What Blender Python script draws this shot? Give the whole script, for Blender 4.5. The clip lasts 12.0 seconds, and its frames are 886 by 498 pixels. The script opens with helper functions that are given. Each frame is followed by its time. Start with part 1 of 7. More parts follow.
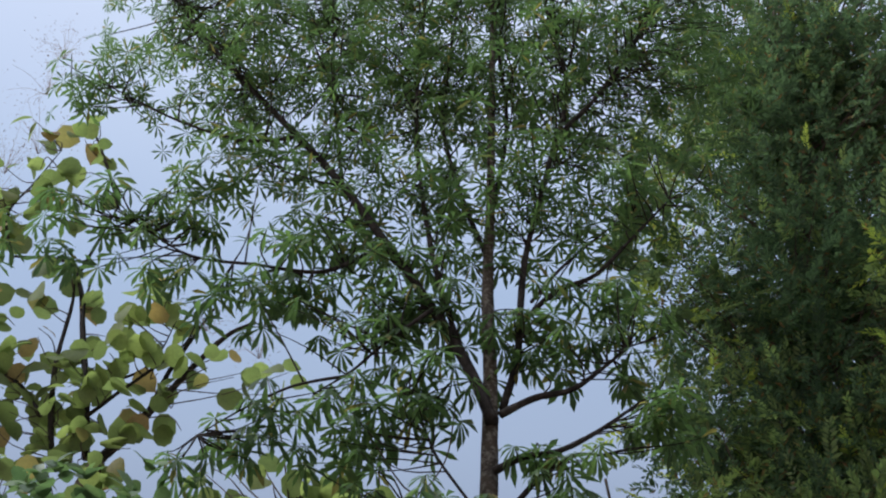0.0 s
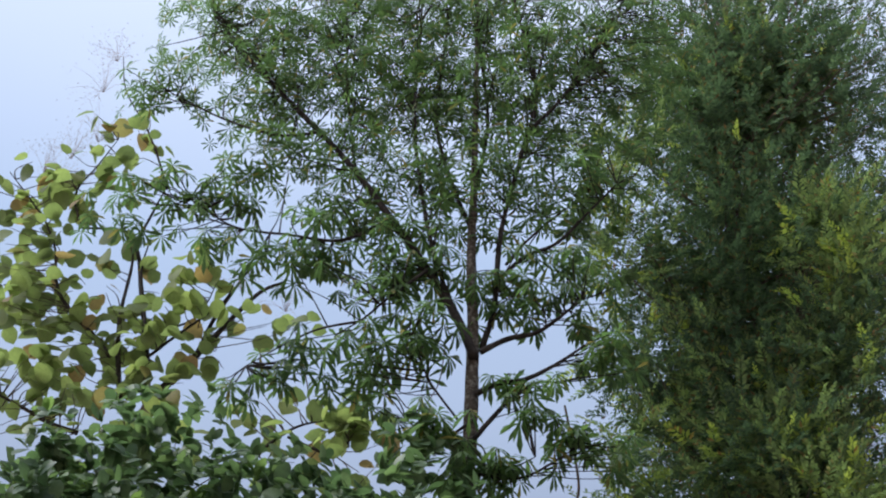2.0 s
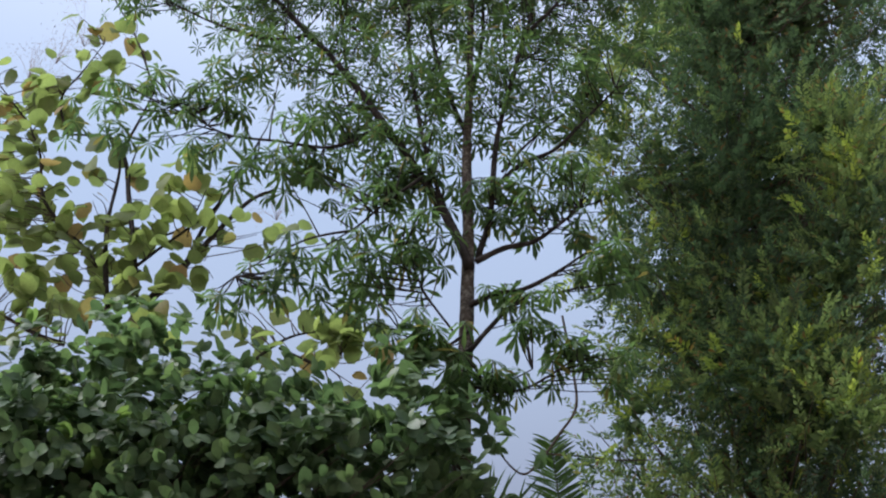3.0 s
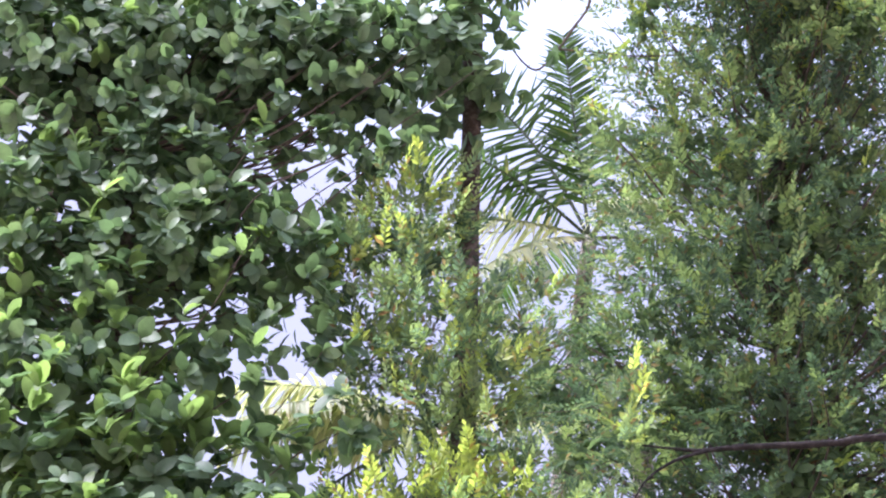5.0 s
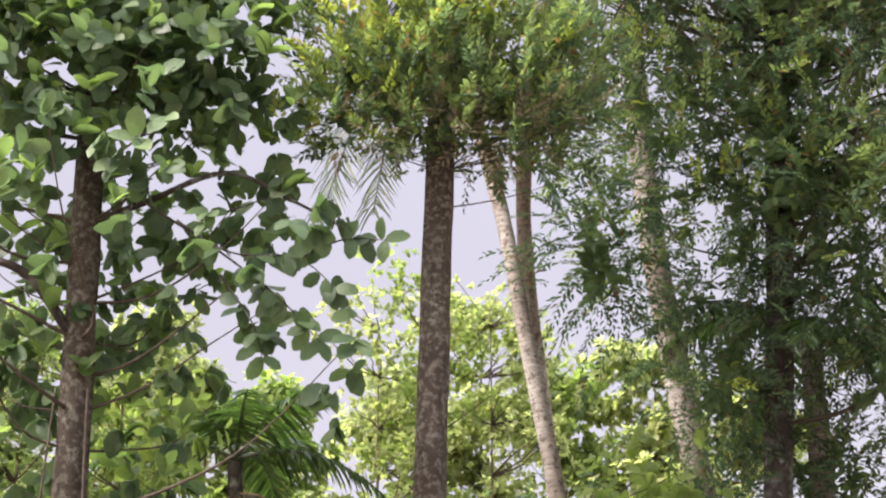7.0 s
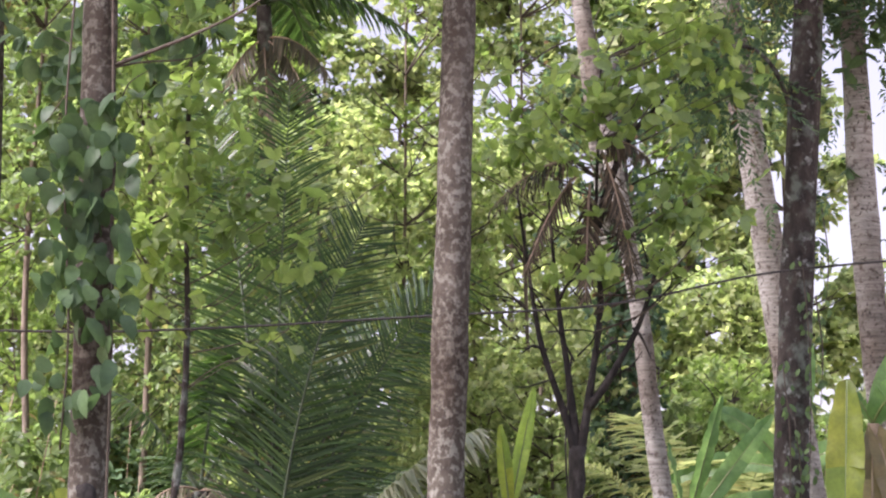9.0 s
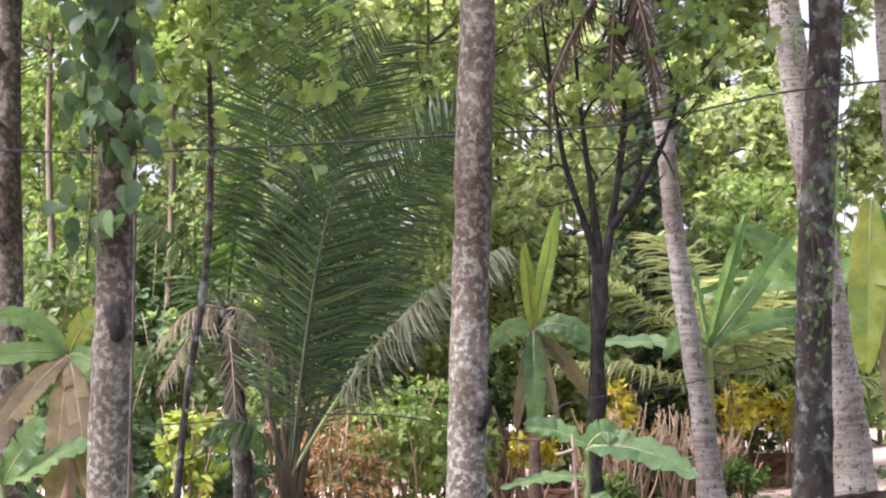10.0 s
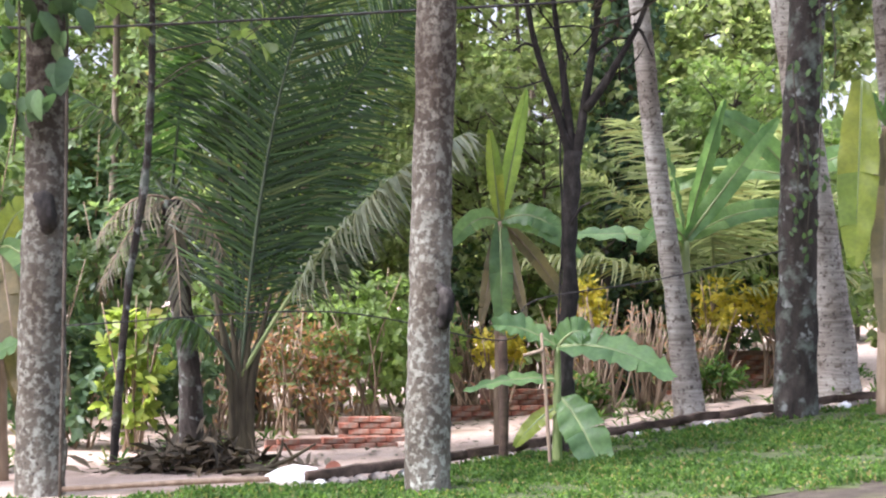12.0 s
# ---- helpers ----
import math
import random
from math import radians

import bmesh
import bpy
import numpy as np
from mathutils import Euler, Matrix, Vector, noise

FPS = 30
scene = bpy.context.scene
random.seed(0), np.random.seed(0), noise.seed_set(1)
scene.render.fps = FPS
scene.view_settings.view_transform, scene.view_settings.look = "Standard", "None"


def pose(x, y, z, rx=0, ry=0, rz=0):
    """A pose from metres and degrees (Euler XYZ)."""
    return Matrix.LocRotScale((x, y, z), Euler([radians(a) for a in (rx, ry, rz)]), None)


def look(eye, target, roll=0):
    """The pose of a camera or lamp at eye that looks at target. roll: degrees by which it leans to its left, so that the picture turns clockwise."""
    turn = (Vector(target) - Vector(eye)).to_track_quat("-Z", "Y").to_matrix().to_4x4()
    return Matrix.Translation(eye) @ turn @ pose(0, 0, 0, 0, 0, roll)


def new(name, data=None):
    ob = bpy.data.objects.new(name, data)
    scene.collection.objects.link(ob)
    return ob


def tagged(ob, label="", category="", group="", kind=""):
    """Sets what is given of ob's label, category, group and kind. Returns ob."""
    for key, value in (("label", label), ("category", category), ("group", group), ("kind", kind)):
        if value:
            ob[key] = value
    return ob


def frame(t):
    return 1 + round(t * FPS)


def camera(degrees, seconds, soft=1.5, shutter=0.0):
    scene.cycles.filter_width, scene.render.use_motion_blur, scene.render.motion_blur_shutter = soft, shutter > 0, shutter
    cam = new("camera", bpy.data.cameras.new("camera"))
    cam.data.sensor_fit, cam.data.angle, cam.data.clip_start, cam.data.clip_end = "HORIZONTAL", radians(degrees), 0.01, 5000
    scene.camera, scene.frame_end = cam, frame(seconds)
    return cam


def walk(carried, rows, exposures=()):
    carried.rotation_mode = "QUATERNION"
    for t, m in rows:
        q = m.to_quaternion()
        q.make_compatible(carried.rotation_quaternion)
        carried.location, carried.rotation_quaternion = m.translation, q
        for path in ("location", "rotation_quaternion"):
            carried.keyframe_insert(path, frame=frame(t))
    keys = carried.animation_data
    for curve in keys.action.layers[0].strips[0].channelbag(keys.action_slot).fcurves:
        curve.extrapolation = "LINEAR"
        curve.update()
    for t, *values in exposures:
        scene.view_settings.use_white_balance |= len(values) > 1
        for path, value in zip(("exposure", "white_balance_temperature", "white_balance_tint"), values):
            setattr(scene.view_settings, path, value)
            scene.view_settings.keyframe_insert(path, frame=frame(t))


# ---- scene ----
# The eye: seconds, x, y, z in metres, heading to the right, upward tilt and roll in degrees.
cam = camera(24.57, 12.0, soft=2.1, shutter=0.12)
ROWS = [
    (0.0, 0.03, 2.987, 5.336, 0.577, 49.812, 0.458),
    (0.5, 0.025, 2.141, 4.282, 0.66, 49.212, 0.333),
    (1.0, 0.022, 1.781, 3.85, 0.717, 49.007, 0.348),
    (1.5, 0.003, 0.218, 2.051, 0.81, 49.045, 0.354),
    (2.0, -0.01, -0.625, 1.08, 0.9, 49.043, 0.344),
    (2.5, -0.005, -0.264, 1.502, 1.082, 48.439, 0.197),
    (3.0, -0.004, -0.187, 1.604, 1.141, 46.391, 0.089),
    (3.2, -0.003, -0.154, 1.644, 1.128, 45.303, 0.091),
    (4.8, 0.0, 0.0, 1.8, 0.787, 36.082, 0.464),
    (5.0, 0.0, 0.0, 1.8, 0.796, 34.964, 0.496),
    (5.5, 0.0, 0.0, 1.8, 0.906, 31.826, 0.11),
    (6.0, 0.0, 0.0, 1.8, 1.124, 28.373, 0.091),
    (6.5, 0.0, 0.0, 1.8, 1.363, 24.822, 0.088),
    (7.0, 0.0, 0.0, 1.8, 1.427, 21.24, 0.461),
    (7.5, 0.0, 0.0, 1.8, 1.347, 17.562, 0.409),
    (7.7, 0.0, 0.0, 1.8, 1.308, 16.071, 0.521),
    (9.3, 0.0, 0.0, 1.8, 0.422, 6.824, 0.007),
    (9.5, 0.0, 0.0, 1.8, 0.244, 5.765, -0.021),
    (10.0, 0.0, 0.0, 1.8, 0.0, 3.3, 0.0),
    (10.5, 0.003, 0.934, 1.826, 0.201, 1.585, -0.125),
    (11.0, 0.019, 4.293, 1.843, 0.253, 0.574, -0.782),
    (11.5, 0.027, 5.209, 1.812, 0.292, 0.128, -0.705),
    (11.7, 0.027, 5.15, 1.812, 0.6, 0.15, -0.55),
    (11.8, 0.026, 3.1, 1.81, 0.93, 0.23, -0.2),
    (11.9, 0.025, 2.2, 1.808, 1.03, 0.27, -0.05),
    (12.0, 0.024, 1.308, 1.807, 1.045, 0.292, 0.008),
]


def eye_pose(x, y, z, heading, tilt, roll):
    a, e = radians(heading), radians(tilt)
    way = Vector((math.sin(a) * math.cos(e), math.cos(a) * math.cos(e), math.sin(e)))
    return look(Vector((x, y, z)), Vector((x, y, z)) + way * 10, roll)


EXPOSURES = [(0.0, 0.17, 5980, 17), (0.6, 0.25, 5980, 18), (1.0, 0.40, 5980, 18), (2.2, 0.42, 5980, 18), (3.2, 0.52, 6050, 20), (4.8, 2.2, 5750, 36), (6.0, 2.25, 6050, 35), (7.0, 1.95, 6900, 25), (7.7, 1.9, 6750, 27), (9.3, 2.22, 6250, 32), (10.0, 2.34, 6250, 32), (10.7, 2.4, 6300, 31), (11.0, 2.76, 5850, 25), (11.7, 2.74, 5850, 25), (11.8, 2.25, 5980, 24), (12.0, 2.25, 5980, 24)]
walk(cam, [(t, eye_pose(*row)) for t, *row in ROWS], EXPOSURES)

# ---- daylight: a bright overcast sky with a veiled sun ----
SUN_EL, SUN_AZ = radians(48), radians(-112)      # azimuth from +y towards +x
world = bpy.data.worlds.new("world")
scene.world = world
world.use_nodes = True
wn, wl = world.node_tree.nodes, world.node_tree.links
wn.clear()
sky = wn.new("ShaderNodeTexSky")
sky.sky_type = "NISHITA"
sky.sun_disc = False
sky.sun_elevation, sky.sun_rotation = SUN_EL, SUN_AZ
sky.dust_density = 3.0
clear = wn.new("ShaderNodeBackground")
clear.inputs["Strength"].default_value = 0.10
wl.new(sky.outputs[0], clear.inputs["Color"])
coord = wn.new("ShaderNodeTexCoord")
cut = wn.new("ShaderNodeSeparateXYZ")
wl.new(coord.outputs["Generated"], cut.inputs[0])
cloud_noise = wn.new("ShaderNodeTexNoise")
cloud_noise.inputs["Scale"].default_value = 1.6
cloud_noise.inputs["Detail"].default_value = 4
wl.new(coord.outputs["Generated"], cloud_noise.inputs["Vector"])
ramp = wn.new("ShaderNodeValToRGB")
SKY = [(0.0, (0.235, 0.232, 0.225)), (0.35, (0.110, 0.099, 0.087)), (0.57, (0.116, 0.116, 0.118)), (0.60, (0.15, 0.155, 0.165)), (0.645, (0.31, 0.37, 0.44)), (0.70, (0.44, 0.55, 0.67)), (0.75, (0.48, 0.62, 0.77)), (0.87, (1.0, 1.1, 1.2)), (0.93, (2.0, 2.1, 2.15)), (1.0, (3.6, 3.7, 3.75))]   # overcast: brightest overhead, raised further out of view as added fill light
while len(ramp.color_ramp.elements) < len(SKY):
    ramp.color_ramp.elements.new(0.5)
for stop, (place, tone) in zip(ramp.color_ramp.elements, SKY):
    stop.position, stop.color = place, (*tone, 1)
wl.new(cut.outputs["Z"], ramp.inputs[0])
veil = wn.new("ShaderNodeMixRGB")
veil.blend_type = "MIX"
veil.inputs["Color2"].default_value = (0.34, 0.38, 0.44, 1)
patchy = wn.new("ShaderNodeMath")
patchy.operation = "MULTIPLY"
patchy.inputs[1].default_value = 0.5
wl.new(cloud_noise.outputs[0], patchy.inputs[0])
wl.new(patchy.outputs[0], veil.inputs["Fac"])
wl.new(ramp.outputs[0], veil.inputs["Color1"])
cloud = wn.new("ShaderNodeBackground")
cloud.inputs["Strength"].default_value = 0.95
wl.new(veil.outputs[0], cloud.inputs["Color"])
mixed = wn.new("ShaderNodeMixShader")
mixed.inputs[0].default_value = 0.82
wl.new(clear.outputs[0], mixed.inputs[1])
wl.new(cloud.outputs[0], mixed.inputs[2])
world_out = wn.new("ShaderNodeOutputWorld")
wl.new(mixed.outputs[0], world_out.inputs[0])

sun = new("sun", bpy.data.lights.new("sun", "SUN"))
sun.data.energy, sun.data.angle, sun.data.color = 3.8, radians(28), (1.0, 0.97, 0.91)
sun_from = Vector((math.sin(SUN_AZ) * math.cos(SUN_EL), math.cos(SUN_AZ) * math.cos(SUN_EL), math.sin(SUN_EL)))
sun.matrix_world = look(sun_from * 60, (0, 0, 0))

# ---- materials ----


def material(name):
    m = bpy.data.materials.new(name)
    m.use_nodes = True
    m.node_tree.nodes.clear()
    return m, m.node_tree.nodes, m.node_tree.links


def colour_ramp(nodes, links, source, stops):
    r = nodes.new("ShaderNodeValToRGB")
    while len(r.color_ramp.elements) < len(stops):
        r.color_ramp.elements.new(0.5)
    for e, (p, c) in zip(r.color_ramp.elements, stops):
        e.position, e.color = p, (*c, 1)
    links.new(source, r.inputs[0])
    return r.outputs[0]


def noise_of(nodes, links, scale, detail=4, stretch=None, rough=0.6):
    tc = nodes.new("ShaderNodeTexCoord")
    n = nodes.new("ShaderNodeTexNoise")
    n.inputs["Scale"].default_value, n.inputs["Detail"].default_value = scale, detail
    n.inputs["Roughness"].default_value = rough
    src = tc.outputs["Object"]
    if stretch:
        mp = nodes.new("ShaderNodeMapping")
        mp.inputs["Scale"].default_value = stretch
        links.new(src, mp.inputs[0])
        src = mp.outputs[0]
    links.new(src, n.inputs["Vector"])
    return n.outputs[0]


def mix_colour(nodes, links, fac, a, b, mode="MIX"):
    m = nodes.new("ShaderNodeMixRGB")
    m.blend_type = mode
    for sock, v in ((m.inputs["Fac"], fac), (m.inputs["Color1"], a), (m.inputs["Color2"], b)):
        if isinstance(v, (int, float)):
            sock.default_value = v
        elif isinstance(v, tuple):
            sock.default_value = (*v, 1)
        else:
            links.new(v, sock)
    return m.outputs[0]


def leaf_material(name, dark, mid, light, old=None, old_from=0.93, through_light=0.4, rough=0.45, patch=0.9, spec=0.4, haze_grey=0.25):
    """A leaf: every blade has its own green, patches of the crown differ, light comes through the blade."""
    m, n, l = material(name)
    geo = n.new("ShaderNodeNewGeometry")
    stops = [(0.0, dark), (0.45, mid), (0.9, light)]
    if old:
        stops = [(0.0, dark), (0.4, mid), (old_from - 0.06, light), (old_from, old)]
    base = colour_ramp(n, l, geo.outputs["Random Per Island"], stops)
    big = colour_ramp(n, l, noise_of(n, l, patch, 3), [(0.3, (0.72, 0.78, 0.72)), (0.7, (1.25, 1.2, 1.05))])
    base = mix_colour(n, l, 1.0, base, big, "MULTIPLY")
    fine = colour_ramp(n, l, noise_of(n, l, 26, 3), [(0.3, (0.85, 0.85, 0.85)), (0.7, (1.12, 1.12, 1.1))])
    base = mix_colour(n, l, 1.0, base, fine, "MULTIPLY")
    base = mix_colour(n, l, haze_grey, base, (0.18, 0.19, 0.165))       # a flat grey-green mixed in: haze put into the leaf colour
    p = n.new("ShaderNodeBsdfPrincipled")
    p.inputs["Roughness"].default_value = rough
    p.inputs["Specular IOR Level"].default_value = spec
    l.new(base, p.inputs["Base Color"])
    t = n.new("ShaderNodeBsdfTranslucent")
    warm = mix_colour(n, l, 1.0, base, (1.28, 1.36, 0.86), "MULTIPLY")
    l.new(warm, t.inputs["Color"])
    s = n.new("ShaderNodeMixShader")
    s.inputs[0].default_value = through_light
    l.new(p.outputs[0], s.inputs[1])
    l.new(t.outputs[0], s.inputs[2])
    o = n.new("ShaderNodeOutputMaterial")
    l.new(s.outputs[0], o.inputs[0])
    return m


def solid_material(name, stops, scale=6, stretch=None, rough=0.9, bump=0.4, bump_scale=None, patches=None, patch_scale=9, per_piece=0.0, metal=0.0, speck=None, speck_scale=30, zone=0.0, foot=None):
    """Bark, soil, stone and the like: a ramp over noise, optional lichen or moss patches, and relief."""
    m, n, l = material(name)
    c = colour_ramp(n, l, noise_of(n, l, scale, 6, stretch), stops)
    if patches:
        lo, hi, pc = patches
        f = colour_ramp(n, l, noise_of(n, l, patch_scale, 5), [(lo, (0, 0, 0)), (hi, (1, 1, 1))])
        c = mix_colour(n, l, f, c, pc)
    if zone:
        f = colour_ramp(n, l, noise_of(n, l, zone, 3, (1, 1, 0.5)), [(0.36, (0.58, 0.51, 0.45)), (0.58, (1.3, 1.32, 1.3))])
        c = mix_colour(n, l, 1.0, c, f, "MULTIPLY")
    if foot:
        tc, xyz = n.new("ShaderNodeTexCoord"), n.new("ShaderNodeSeparateXYZ")
        l.new(tc.outputs["Object"], xyz.inputs[0])
        wave = n.new("ShaderNodeMath")
        wave.operation = "MULTIPLY_ADD"
        wave.inputs[1].default_value = 1.6
        l.new(noise_of(n, l, 2.2, 4), wave.inputs[0])
        l.new(xyz.outputs["Z"], wave.inputs[2])
        scaled = n.new("ShaderNodeMath")
        scaled.operation = "MULTIPLY"
        scaled.inputs[1].default_value = 0.1
        l.new(wave.outputs[0], scaled.inputs[0])
        f = colour_ramp(n, l, scaled.outputs[0], [(foot[0] * 0.1, (0.96, 0.97, 0.94)), (foot[1] * 0.1, (0.55, 0.515, 0.485))])
        c = mix_colour(n, l, 1.0, c, f, "MULTIPLY")
    if speck:
        lo, hi, pc = speck
        f = colour_ramp(n, l, noise_of(n, l, speck_scale, 3), [(lo, (0, 0, 0)), (hi, (1, 1, 1))])
        c = mix_colour(n, l, f, c, pc)
    if per_piece:
        info = n.new("ShaderNodeObjectInfo")
        v = colour_ramp(n, l, info.outputs["Random"], [(0, (1 - per_piece,) * 3), (1, (1 + per_piece,) * 3)])
        c = mix_colour(n, l, 1.0, c, v, "MULTIPLY")
    p = n.new("ShaderNodeBsdfPrincipled")
    p.inputs["Roughness"].default_value = rough
    p.inputs["Metallic"].default_value = metal
    p.inputs["Specular IOR Level"].default_value = 0.2 if rough > 0.85 else 0.5
    l.new(c, p.inputs["Base Color"])
    b = n.new("ShaderNodeBump")
    b.inputs["Strength"].default_value = bump
    b.inputs["Distance"].default_value = 0.02
    l.new(noise_of(n, l, bump_scale or scale * 4, 6, stretch), b.inputs["Height"])
    l.new(b.outputs[0], p.inputs["Normal"])
    o = n.new("ShaderNodeOutputMaterial")
    l.new(p.outputs[0], o.inputs[0])
    return m


